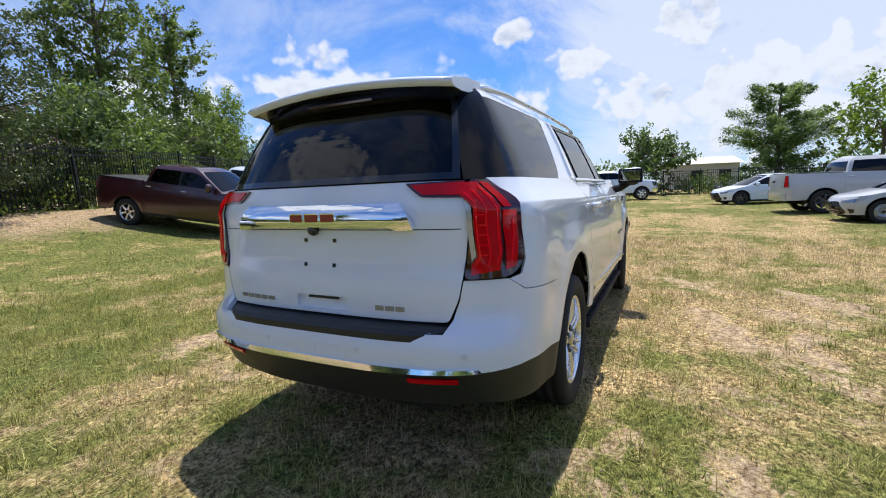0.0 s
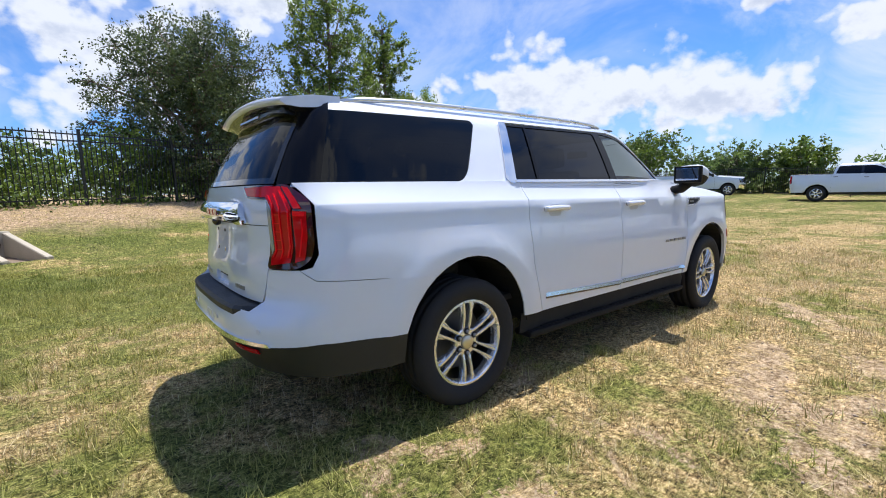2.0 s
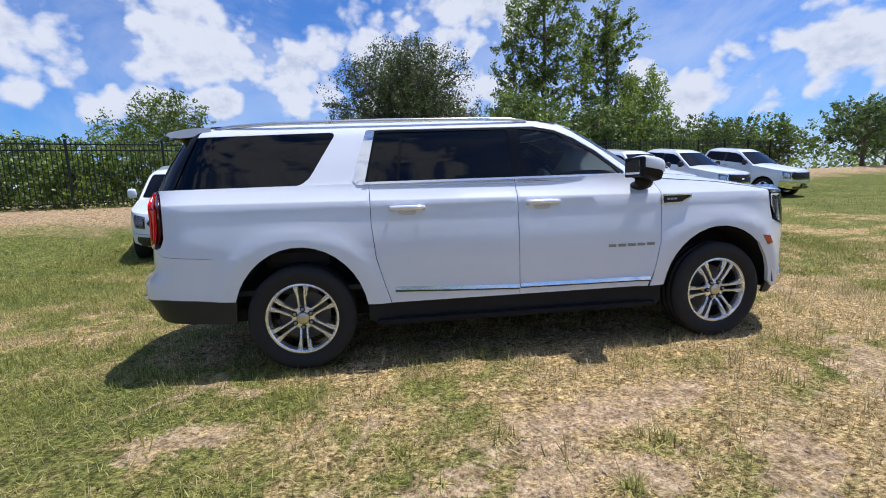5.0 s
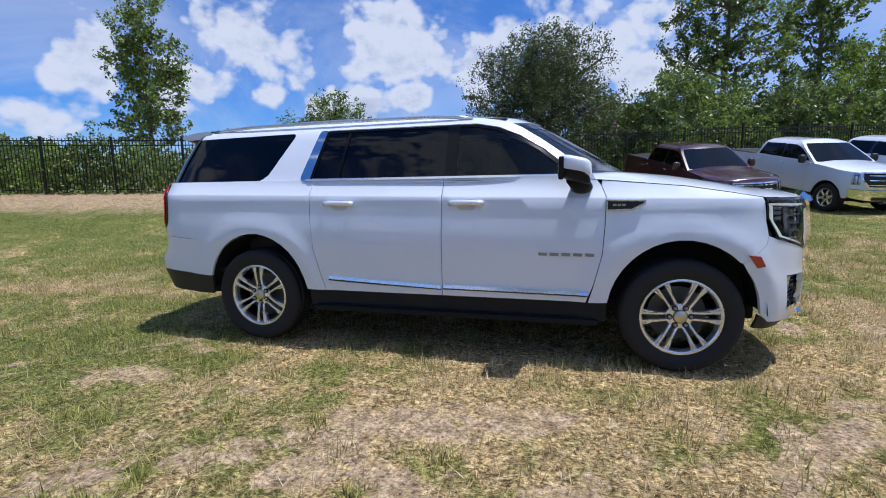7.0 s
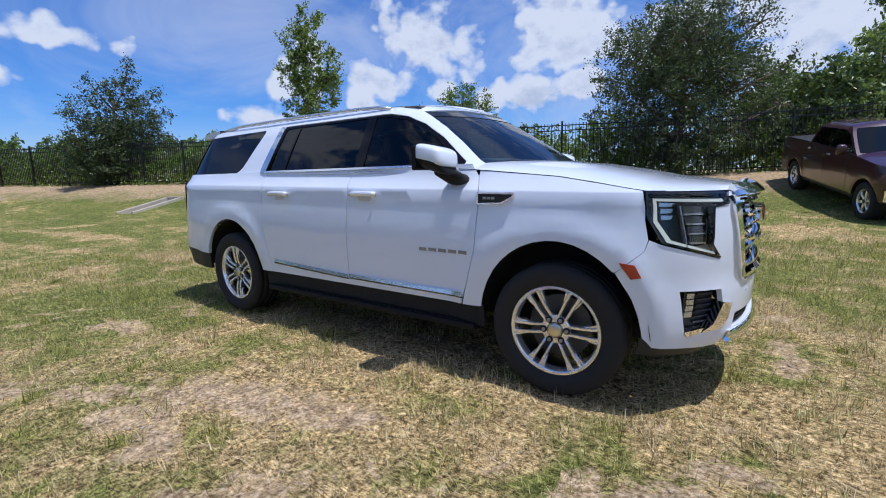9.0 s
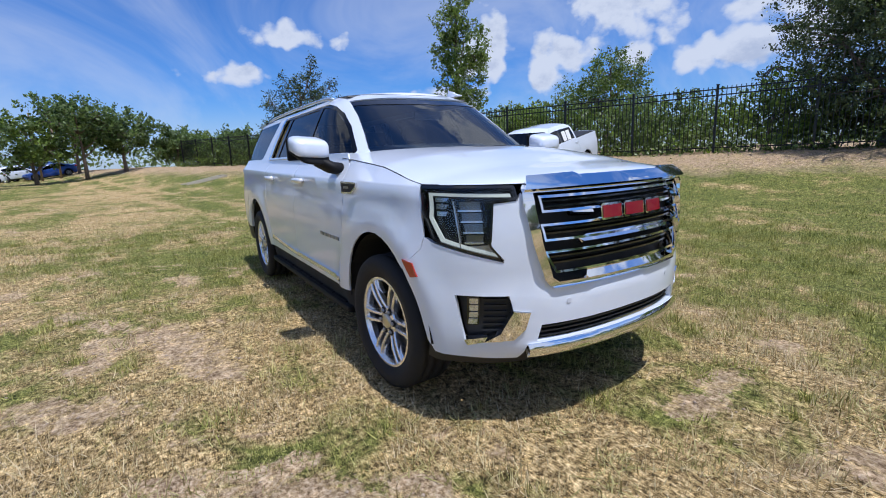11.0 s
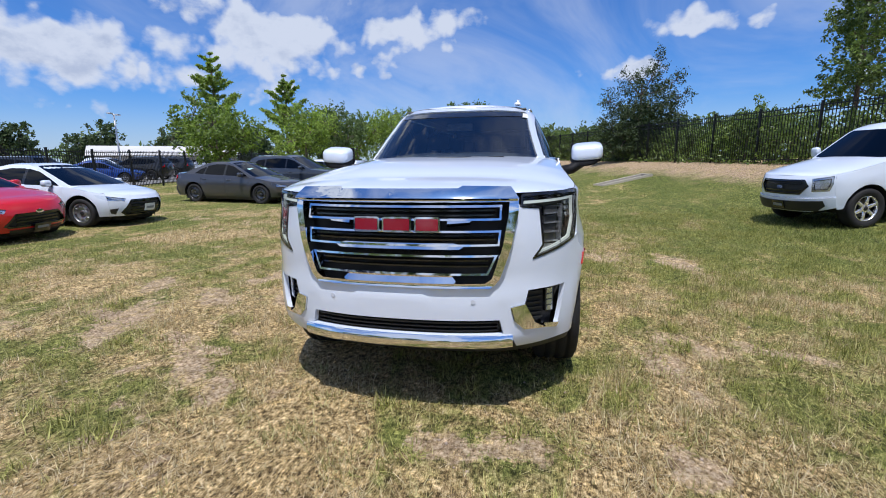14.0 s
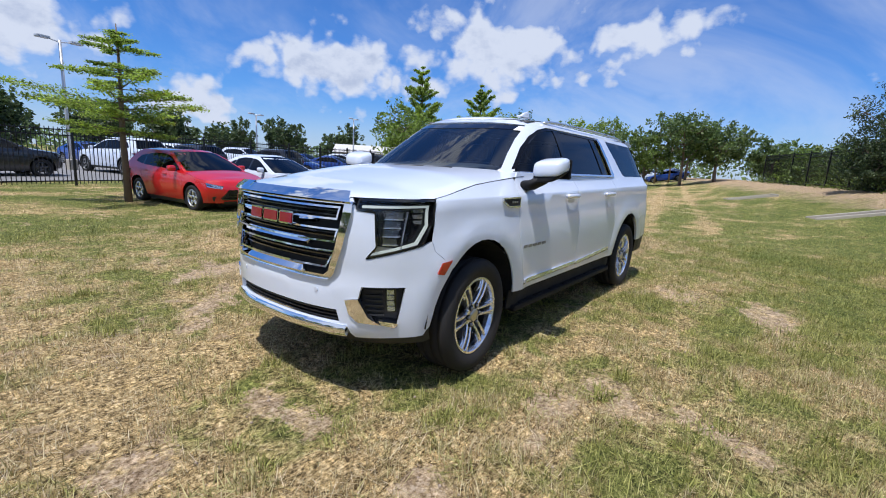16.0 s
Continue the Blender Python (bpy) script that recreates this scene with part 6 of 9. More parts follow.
def build_vehicle(name, label, category, k, colour, group="", wheels=STEEL, wstyle="five", grille="dark", chrome_bumper=False, plate=True):
    """A parked vehicle, from a table k of its outline; it heads along +x."""
    car = thing(name, label, category, group=group)
    Lw = Shell(k["front"], k["rear"], k["width"], k["us"], k["ur"], 2.5, 2.8, soft=0.05, flares=[(k["fa"], k["r"], k["r"] * 1.4, 0.015), (k["ra"], k["r"], k["r"] * 1.4, 0.015)])
    Up = Shell(k["ufront"], k["urear"], k["uwidth"], k["uus"], k["uur"], 2.9, 3.0, soft=0.04)
    H = 0.11
    FA, RA, WR, ZB = k["fa"], k["ra"], k["r"], k["zb"]
    RAR = WR + 0.075
    top = lambda x: float(np.interp(x, *zip(*k["top"])))
    hx = k["hx"]        # x where the side panels end at the front corner
    tx = k["tx"]        # and at the rear
    for side, fn in ((-1, Lw.right), (1, Lw.left)):
        cuts = [tx] + list(k["seams"]) + [hx]
        nm = k["names"]
        for i, (a, b) in enumerate(zip(cuts, cuts[1:])):
            ua, ub = Lw.u_of_x(a, 0.7), Lw.u_of_x(b, 0.7)
            bot = []
            for x in np.linspace(ua, ub, 30):
                z = ZB
                for c in (FA, RA):
                    if abs(x - c) < RAR:
                        z = max(z, WR + math.sqrt(RAR ** 2 - (x - c) ** 2))
                bot.append((x, z))
            tp = [(x, top(x)) for x in np.linspace(ub, ua, 8)]
            panel_ob = part(nm[i], panel(fn, shrink(bot + tp, 0.003), h=H, thick=0.02), colour, car)
            if "door" in nm[i]:
                zc = top((a + b) / 2) - 0.12
                ps = [fn(a + 0.07 + 0.045 * q, zc) + Vector((0, side * 0.022 * math.sin(math.pi * (q + 0.5) / 5), 0)) for q in range(5)]
                part("door_handle", tube(ps, 0.013, 6), k.get("handle", colour), panel_ob, smooth=True)
        part("sill", panel(fn, [(RA + RAR, ZB - 0.1), (FA - RAR, ZB - 0.1), (FA - RAR, ZB - 0.003), (RA + RAR, ZB - 0.003)], off=-0.03, h=0.3), BLACKPL, car)
        mx, mz, my = k["mirror"]
        bm = bmesh.new()
        bmesh.ops.create_uvsphere(bm, u_segments=12, v_segments=8, radius=1.0)
        for v in bm.verts:
            c = Vector([math.copysign(abs(q) ** 0.6, q) for q in v.co])
            v.co = Vector((mx + c.x * 0.07, side * (my + c.y * 0.10), mz + c.z * k.get("mh", 0.075)))
        mi = part("mirror", bm, k.get("mirrormat", colour), car, smooth=True)
        part("mirror_foot", tube([(mx, side * (my - 0.14), mz - 0.05), (mx, side * my, mz - 0.04)], 0.025, 6), BLACKPL, mi)
        for ax in (FA, RA):
            well(car, ax, WR, RAR - 0.01, side * (k["ty"] - 0.35), side * (k["ty"] + k["tw"] * 0.42), ZB - 0.1)
            wheel(car, ax, side * k["ty"], WR, WR, k["rim"], k["tw"], wstyle, side, wheels, nspoke=k.get("spokes", 5), segs=28)
        # lamps
        def fp(p):
            return Lw.fx(p[1], p[2], side) if p[0] == "x" else Lw.fy(side * p[0], p[1])
        def rp(p):
            return Lw.rx(p[1], p[2], side) if p[0] == "x" else Lw.ry(side * p[0], p[1])
        hl = [fp(p) for p in k["lamp"]]
        lf = part("head_lamp", panel(Lw.front, hl, h=0.08, off=-0.02, thick=0.01), CLEAR, car, "clear head lamp")
        part("bezel", panel(Lw.front, shrink(hl, 0.035), h=0.08, off=-0.012, thick=0.01), GLOSSBLK, lf)
        part("projector", panel(Lw.front, shrink(hl, 0.055), h=0.08, off=-0.004, thick=0.01), CLEAR, lf)
        lo = part("lens", panel(Lw.front, hl, h=0.08, off=0.006, thick=0.012), glass("lamp_lens", (0.86, 0.88, 0.9)), lf)
        lo.visible_shadow = False
        tl = [rp(p) for p in k["tail"]]
        tf = part("tail_lamp", panel(Lw.rear, tl, h=0.08, off=0.012, thick=0.03), REDDARK, car, "red tail lamp")
        part("lens", panel(Lw.rear, shrink(tl, 0.018), h=0.08, off=0.017, thick=0.006), REDLENS, tf)
        if "fog" in k:
            part("fog_recess", panel(Lw.front, [fp(p) for p in k["fog"]], h=0.08, off=0.004, thick=0.012), BLACKPL, car)
    # front and rear skins
    qf = Lw.umax - Lw.u_of_x(hx, 0.7)
    gr = [Lw.fy(-y, z) for y, z in k["grille"]] + [Lw.fy(y, z) for y, z in reversed(k["grille"])]
    zt = top(hx)
    def lampside(side):
        return [Lw.fx(p[1], p[2], side) if p[0] == "x" else Lw.fy(side * p[0], p[1]) for p in k["lamp"]]
    zf = k["nose"]
    skin = [(qf * q, zt + (zf - zt) * (1 - abs(q))) for q in np.linspace(-1, 1, 15)]
    zbn = k.get("zbn", ZB)
    cut = k.get("split", zbn)
    skin += [(qf, cut), (-qf, cut)]
    part("front_skin", panel(Lw.front, skin, h=H, thick=0.03, holes=[gr, shrink(lampside(-1), -0.004), shrink(lampside(1), -0.004)]), colour, car)
    g = part("grille", panel(Lw.front, gr, h=0.12, off=-0.035, thick=0.01), BLACKPL, car, "dark grille")
    zs = [z for _, z in k["grille"]]
    ym = min(y for y, _ in k["grille"])
    n = k.get("bars", 4)
    for i in range(n):
        z0 = min(zs) + (i + 0.5) / n * (max(zs) - min(zs))
        part("grille_bar", panel(Lw.front, [Lw.fy(-ym, z0 - 0.012), Lw.fy(ym, z0 - 0.012), Lw.fy(ym, z0 + 0.012), Lw.fy(-ym, z0 + 0.012)], h=0.15, off=-0.012, thick=0.02), CHROME if grille == "chrome" else GLOSSBLK, g)
    part("grille_rim", panel(Lw.front, shrink(gr, -0.012), h=0.1, off=0.008, thick=0.03, holes=[shrink(gr, 0.02)]), CHROME if grille in ("chrome", "rim") else GLOSSBLK, g)
    part("grille_emblem", panel(Lw.front, [(0.075 * math.cos(t), k.get("ez", (min(zs) + max(zs)) / 2) + 0.035 * math.sin(t)) for t in np.linspace(0, 2 * math.pi, 14, endpoint=False)], h=0.05, off=0.012, thick=0.02), CHROME, g)
    if cut > zbn:
        b = part("front_bumper", panel(Lw.front, [(-qf, cut - 0.006), (qf, cut - 0.006), (qf, zbn + 0.06), Lw.fy(k["wide"] * 0.6, zbn), Lw.fy(-k["wide"] * 0.6, zbn), (-qf, zbn + 0.06)], h=H, off=0.03, thick=0.05), CHROME if chrome_bumper else k.get("bumpermat", BLACKPL), car, "front bumper")
    low = k.get("low")
    if low:
        part("lower_intake", panel(Lw.front, [Lw.fy(-y, z) for y, z in low] + [Lw.fy(y, z) for y, z in reversed(low)], h=0.12, off=0.046 if cut > zbn else 0.008, thick=0.03), BLACKPL, car)
    if plate:
        p = part("number_plate", panel(Lw.front, [Lw.fy(-0.15, k["pz"] - 0.07), Lw.fy(0.15, k["pz"] - 0.07), Lw.fy(0.15, k["pz"] + 0.07), Lw.fy(-0.15, k["pz"] + 0.07)], h=0.1, off=0.062, thick=0.012), PAPER if k.get("whiteplate") else GLOSSBLK, car, "front number plate holder")
        part("plate_bar", panel(Lw.front, [Lw.fy(-0.11, k["pz"] - 0.02), Lw.fy(0.11, k["pz"] - 0.02), Lw.fy(0.11, k["pz"] + 0.025), Lw.fy(-0.11, k["pz"] + 0.025)], h=0.1, off=0.066, thick=0.004), mat("plate_ink", (0.25, 0.26, 0.3), rough=0.6), p)
    qr = Lw.u_of_x(tx, 0.7) - Lw.umin
    ztr = top(tx)
    rsk = [(-qr, ztr), Lw.ry(-k["wide"] * 0.5, k["rtop"]), Lw.ry(k["wide"] * 0.5, k["rtop"]), (qr, ztr), (qr, ZB), (-qr, ZB)]
    part("rear_skin", panel(Lw.rear, rsk, h=H, thick=0.03), colour, car)
    part("rear_bumper", panel(Lw.rear, [(-qr * 0.97, k["rb"]), (qr * 0.97, k["rb"]), (qr * 0.97, ZB), (-qr * 0.97, ZB)], h=H, off=0.03, thick=0.05), CHROME if chrome_bumper else colour, car)
    # top sheets
    part("bonnet", cap(Lw, k["cowl"] - 0.35, Lw.umax, lambda u: top(u) if u < Lw.umax - qf else float(np.interp(u, [Lw.umax - qf, Lw.umax], [zt, zf])), k["crown"], n=24, m=16, power=2.6), colour, car)
    cabin(car, k, colour, Up)
    bx = k.get("bed")
    if bx:
        part("bed_cover", cap(Lw, Lw.umin, bx, lambda u: top(u) - 0.012, 0.012, n=14, m=8, inset=0.05), BLACKPL, car, "black soft tonneau cover")
        for side in (-1, 1):
            part("bed_rail", tube([(x, side * (Lw.raw(Lw.u_of_x(x, 1.2), top(x))[1] - 0.03), top(x)) for x in np.linspace(bx - 0.03, tx + 0.1, 8)], 0.028, 6), BLACKPL, car, smooth=True)
        part("gate_handle", boxbm(Lw.at(Lw.tr, 1.15) - 0.02, Lw.at(Lw.tr, 1.15), -0.12, 0.12, 1.1, 1.18, bevel=0.008), BLACKPL, car)
    elif "deck" in k:
        part("boot_lid", cap(Lw, Lw.umin, k["deck"], lambda u: float(np.interp(u, [Lw.umin, tx], [k["rtop"], ztr])) if u < tx else top(u), 0.05, n=14, m=12), colour, car)
    # cabin
    cx, cz = k["seat"]
    for s in (-1, 1):
        part("seat", boxbm(cx - 0.12, cx + 0.12, s * 0.36 - 0.23, s * 0.36 + 0.23, ZB, cz, bevel=0.06), TRIMLEATHER, car)
    part("dashboard", boxbm(k["cowl"] - 0.55, k["cowl"] - 0.1, -k["wide"] * 0.72, k["wide"] * 0.72, ZB, k["dash"], bevel=0.05), TRIMLEATHER, car)
    part("floor_pan", boxbm(k["rear"][1][1] + 0.25, k["front"][1][1] - 0.25, -0.5, 0.5, ZB - 0.12, ZB, bevel=0.03), LINER, car)
    return car


SEDAN = dict(
    front=[(0.12, 2.05), (0.25, 2.22), (0.45, 2.30), (0.62, 2.28), (0.72, 2.20), (0.80, 2.1), (1.1, 1.9)],
    rear=[(0.2, -2.22), (0.35, -2.36), (0.6, -2.40), (0.9, -2.37), (1.05, -2.28)],
    width=[(0.15, 0.84), (0.35, 0.90), (0.6, 0.915), (0.78, 0.905), (0.90, 0.875), (1.0, 0.83), (1.1, 0.78)],
    us=1.45, ur=-1.75, fa=1.38, ra=-1.34, r=0.325, rim=0.215, tw=0.21, ty=0.80, zb=0.24,
    top=[(-2.4, 1.0), (-1.6, 1.0), (-0.6, 0.955), (0.7, 0.925), (1.3, 0.87), (1.9, 0.77), (2.3, 0.72)],
    hx=1.93, tx=-2.12, seams=(-1.02, -0.02, 0.98), names=("quarter_panel", "rear_door", "front_door", "front_fender"),
    ufront=[(0.86, 1.32), (0.93, 1.22), (1.15, 0.74), (1.34, 0.28), (1.40, 0.05), (1.45, -0.2)],
    urear=[(0.9, -1.98), (1.0, -1.86), (1.15, -1.52), (1.32, -1.05), (1.40, -0.78), (1.45, -0.5)],
    uwidth=[(0.86, 0.88), (0.95, 0.84), (1.15, 0.745), (1.32, 0.645), (1.38, 0.585), (1.42, 0.50), (1.45, 0.4)], uus=-0.25, uur=-0.42,
    frame=[(-1.75, 0.97), (-0.6, 0.93), (0.7, 0.905), (0.98, 0.90), (0.93, 0.95), (0.65, 1.125), (0.33, 1.275), (0.08, 1.345), (-0.1, 1.395), (-0.7, 1.395), (-1.15, 1.27), (-1.5, 1.13)],
    windows=[[(-0.02, 0.96), (0.88, 0.935), (0.60, 1.095), (0.28, 1.245), (-0.02, 1.315)], [(-0.10, 0.962), (-0.10, 1.32), (-0.5, 1.325), (-0.82, 1.27), (-0.88, 0.985)], [(-0.94, 0.99), (-0.90, 1.24), (-1.12, 1.14), (-1.3, 1.02)]],
    mirror=(0.70, 0.99, 0.98), lamp=[(0.52, 0.635), ("x", 1.72, 0.74), ("x", 1.80, 0.66), ("x", 1.98, 0.60), (0.55, 0.575)],
    tail=[(0.50, 0.93), ("x", -2.05, 0.96), ("x", -2.02, 0.84), ("x", -2.15, 0.77), (0.50, 0.80)],
    grille=[(0.42, 0.60), (0.60, 0.32), (0.50, 0.25)], bars=5, nose=0.665, wide=0.9, pz=0.42, rtop=1.035, rb=0.55, cowl=1.15, crown=0.06, deck=-1.25,
    shield=[(0.745, 0.93), (0.50, 1.365)], backlight=[(0.66, 1.01), (0.47, 1.36)],
    seat=(-0.15, 1.12), dash=0.93, ez=0.585, fog=[(0.66, 0.42), ("x", 1.98, 0.40), ("x", 1.97, 0.31), (0.68, 0.28)])

HATCH = dict(SEDAN, **dict(
    rear=[(0.2, -1.98), (0.35, -2.10), (0.6, -2.13), (0.9, -2.10), (1.1, -2.02)], ra=-1.27, ur=-1.5, tx=-1.85,
    front=[(0.12, 2.0), (0.25, 2.16), (0.45, 2.22), (0.62, 2.21), (0.74, 2.12), (0.84, 2.0), (1.1, 1.8)], hx=1.86,
    top=[(-2.1, 1.05), (-1.2, 1.03), (-0.5, 1.0), (0.7, 0.965), (1.2, 0.92), (1.8, 0.81), (2.2, 0.75)],
    ufront=[(0.9, 1.25), (0.97, 1.13), (1.18, 0.68), (1.37, 0.22), (1.43, 0.0), (1.48, -0.2)],
    urear=[(0.95, -2.05), (1.05, -2.0), (1.2, -1.86), (1.38, -1.66), (1.44, -1.52), (1.48, -1.35)], uur=-1.2,
    uwidth=[(0.9, 0.88), (0.99, 0.845), (1.18, 0.76), (1.34, 0.67), (1.41, 0.61), (1.45, 0.53), (1.48, 0.42)],
    frame=[(-1.93, 1.02), (-0.6, 0.975), (0.6, 0.945), (0.94, 0.94), (0.89, 0.985), (0.61, 1.155), (0.29, 1.305), (0.04, 1.375), (-0.12, 1.425), (-1.4, 1.425), (-1.62, 1.36), (-1.82, 1.2)],
    windows=[[(-0.05, 0.995), (0.84, 0.97), (0.56, 1.125), (0.24, 1.275), (-0.05, 1.345)], [(-0.13, 0.998), (-0.13, 1.35), (-0.55, 1.36), (-0.98, 1.32), (-1.02, 1.03)], [(-1.09, 1.035), (-1.05, 1.315), (-1.35, 1.25), (-1.5, 1.10)]],
    mirror=(0.66, 1.02, 0.98), lamp=[(0.50, 0.66), ("x", 1.55, 0.80), ("x", 1.62, 0.73), ("x", 1.95, 0.625), (0.55, 0.59)],
    tail=[(0.58, 1.0), ("x", -1.82, 1.04), ("x", -1.75, 0.95), ("x", -1.90, 0.75), (0.62, 0.78)],
    grille=[(0.40, 0.56), (0.56, 0.36), (0.50, 0.33)], bars=4, nose=0.70, rtop=1.05, low=[(0.50, 0.28), (0.46, 0.20)], pz=0.31,
    shield=[(0.75, 0.97), (0.52, 1.395)], backlight=[(0.66, 1.06), (0.50, 1.38)],
    seat=(-0.2, 1.15), dash=0.97, deck=-1.4))

CROSSOVER = dict(HATCH, **dict(
    rear=[(0.25, -2.15), (0.4, -2.28), (0.7, -2.32), (1.0, -2.29), (1.2, -2.2)], ra=-1.40, fa=1.36, ur=-1.7, tx=-2.04, r=0.36, rim=0.24, tw=0.235, ty=0.81, zb=0.34,
    front=[(0.2, 2.1), (0.35, 2.24), (0.55, 2.30), (0.8, 2.28), (0.92, 2.2), (1.02, 2.08), (1.3, 1.9)], hx=1.93,
    width=[(0.2, 0.86), (0.4, 0.925), (0.7, 0.935), (0.95, 0.92), (1.06, 0.885), (1.16, 0.845), (1.25, 0.8)],
    top=[(-2.3, 1.16), (-1.2, 1.13), (-0.5, 1.10), (0.7, 1.08), (1.2, 1.05), (1.8, 0.98), (2.3, 0.92)],
    ufront=[(1.02, 1.30), (1.1, 1.16), (1.32, 0.70), (1.55, 0.25), (1.62, 0.02), (1.68, -0.2)],
    urear=[(1.05, -2.23), (1.15, -2.18), (1.35, -2.04), (1.55, -1.86), (1.63, -1.7), (1.68, -1.5)], uur=-1.3,
    uwidth=[(1.02, 0.90), (1.12, 0.86), (1.32, 0.775), (1.52, 0.69), (1.60, 0.63), (1.65, 0.55), (1.68, 0.44)],
    frame=[(-2.1, 1.14), (-0.6, 1.08), (0.6, 1.06), (0.96, 1.06), (0.91, 1.105), (0.61, 1.295), (0.29, 1.46), (0.04, 1.55), (-0.12, 1.61), (-1.55, 1.61), (-1.8, 1.54), (-2.0, 1.36)],
    windows=[[(-0.05, 1.115), (0.86, 1.09), (0.56, 1.265), (0.24, 1.43), (-0.05, 1.51)], [(-0.13, 1.12), (-0.13, 1.515), (-0.55, 1.53), (-1.05, 1.51), (-1.08, 1.15)], [(-1.15, 1.155), (-1.12, 1.505), (-1.5, 1.45), (-1.72, 1.23)]],
    mirror=(0.68, 1.14, 1.0), lamp=[(0.60, 0.84), ("x", 1.75, 0.95), ("x", 1.80, 0.86), ("x", 1.98, 0.78), (0.62, 0.74)],
    tail=[(0.55, 1.10), ("x", -2.0, 1.13), ("x", -1.95, 1.02), ("x", -2.1, 0.88), (0.58, 0.92)],
    grille=[(0.55, 0.80), (0.58, 0.66), (0.45, 0.58)], nose=0.87, rtop=1.16, low=[(0.55, 0.48), (0.50, 0.36)], pz=0.52, rb=0.62,
    shield=[(0.77, 1.10), (0.55, 1.57)], backlight=[(0.68, 1.20), (0.54, 1.56)],
    seat=(-0.2, 1.35), dash=1.1, ez=0.72, fog=[(0.70, 0.52), ("x", 2.0, 0.50), ("x", 2.0, 0.40), (0.72, 0.38)]))

PICKUP = dict(
    front=[(0.3, 2.62), (0.42, 2.76), (0.62, 2.84), (0.9, 2.84), (1.1, 2.80), (1.22, 2.70), (1.45, 2.55)],
    rear=[(0.35, -2.9), (0.5, -3.0), (0.75, -3.03), (1.2, -3.02), (1.42, -3.0)],
    width=[(0.3, 0.93), (0.5, 0.985), (0.8, 1.0), (1.05, 0.99), (1.2, 0.955), (1.32, 0.93), (1.45, 0.90)],
    us=1.95, ur=-2.75, fa=1.84, ra=-1.84, r=0.405, rim=0.255, tw=0.275, ty=0.85, zb=0.47,
    top=[(-3.05, 1.40), (-0.8, 1.37), (0.9, 1.31), (1.35, 1.28), (2.0, 1.22), (2.7, 1.16)],
    hx=2.44, tx=-2.90, seams=(-1.28, -0.13, 1.06), names=("bed_side", "rear_door", "front_door", "front_fender"),
    ufront=[(1.22, 1.50), (1.32, 1.34), (1.55, 0.98), (1.78, 0.62), (1.86, 0.45), (1.93, 0.2)],
    urear=[(1.22, -1.30), (1.35, -1.29), (1.6, -1.24), (1.78, -1.16), (1.86, -1.06), (1.93, -0.85)],
    uwidth=[(1.22, 0.945), (1.35, 0.905), (1.55, 0.835), (1.76, 0.755), (1.84, 0.69), (1.89, 0.60), (1.93, 0.46)], uus=0.1, uur=-0.3,
    frame=[(-1.2, 1.30), (1.18, 1.26)],
    windows=[[(-0.08, 1.365), (1.02, 1.345), (0.80, 1.505), (0.52, 1.68), (0.30, 1.755), (-0.08, 1.775)], [(-0.18, 1.37), (-0.18, 1.775), (-1.0, 1.765), (-1.12, 1.40)]],
    mirror=(0.95, 1.40, 1.10), mh=0.12, lamp=[(0.62, 1.12), ("x", 2.42, 1.15), ("x", 2.46, 1.0), ("x", 2.52, 0.86), (0.64, 0.86)],
    tail=[(0.80, 1.34), ("x", -2.86, 1.33), ("x", -2.86, 0.94), (0.80, 0.93)],
    grille=[(0.55, 1.12), (0.60, 1.0), (0.56, 0.80)], bars=3, nose=1.18, wide=1.0, pz=0.6, rtop=1.40, rb=0.72, cowl=1.3, crown=0.09, split=0.74, zbn=0.46,
    shield=[(0.80, 1.33), (0.63, 1.80)], backlight=[(0.66, 1.42), (0.60, 1.74)],
    seat=(0.05, 1.3), dash=1.28, bed=-1.30, low=[(0.52, 0.56), (0.50, 0.48)], fog=[(0.70, 0.68), (0.86, 0.68), (0.86, 0.60), (0.70, 0.60)], spokes=6)


def put(ob, x, y, hx, hy, scale=1.0, wb=1.7):
    """Stand a vehicle at (x, y), heading along (hx, hy), on the slope of the ground."""
    n = math.hypot(hx, hy)
    hx, hy = hx / n, hy / n
    zf, zr = ground_z(x + hx * wb, y + hy * wb), ground_z(x - hx * wb, y - hy * wb)
    zl, zq = ground_z(x - hy * 0.8, y + hx * 0.8), ground_z(x + hy * 0.8, y - hx * 0.8)
    f = Vector((hx * 2 * wb, hy * 2 * wb, zf - zr)).normalized()
    s = Vector((-hy * 1.6, hx * 1.6, zl - zq)).normalized()
    up = f.cross(s).normalized()
    s = up.cross(f)
    m = Matrix((f, s, up)).transposed().to_4x4()
    m.translation = (x, y, (zf + zr) / 2 - 0.012)
    ob.matrix_world = m @ Matrix.Diagonal((scale, scale, scale, 1))
    return ob


def at_wheel(wx, wy, hx, hy, ax, ty, side):
    """The middle of a vehicle, one of whose wheels (axle ax, right side -1) stands at (wx, wy)."""
    n = math.hypot(hx, hy)
    hx, hy = hx / n, hy / n
    lx, ly = -hy, hx
    return wx - hx * ax - lx * side * ty, wy - hy * ax - ly * side * ty


MAROON = paint("maroon_paint", (0.042, 0.004, 0.007), 0.15)
RED = paint("red_paint", (0.56, 0.005, 0.007), 0.08)
GREY = paint("grey_paint", (0.045, 0.045, 0.05), 0.1)
NAVY = paint("dark_blue_grey_paint", (0.028, 0.036, 0.052), 0.15)
BLACK = paint("black_paint", (0.008, 0.008, 0.010), 0.2)
SILVER = paint("silver_paint", (0.48, 0.49, 0.50), 0.06)
BLUE = paint("blue_paint", (0.012, 0.055, 0.28), 0.1)

TRUCK_H = (0.29, -0.957)


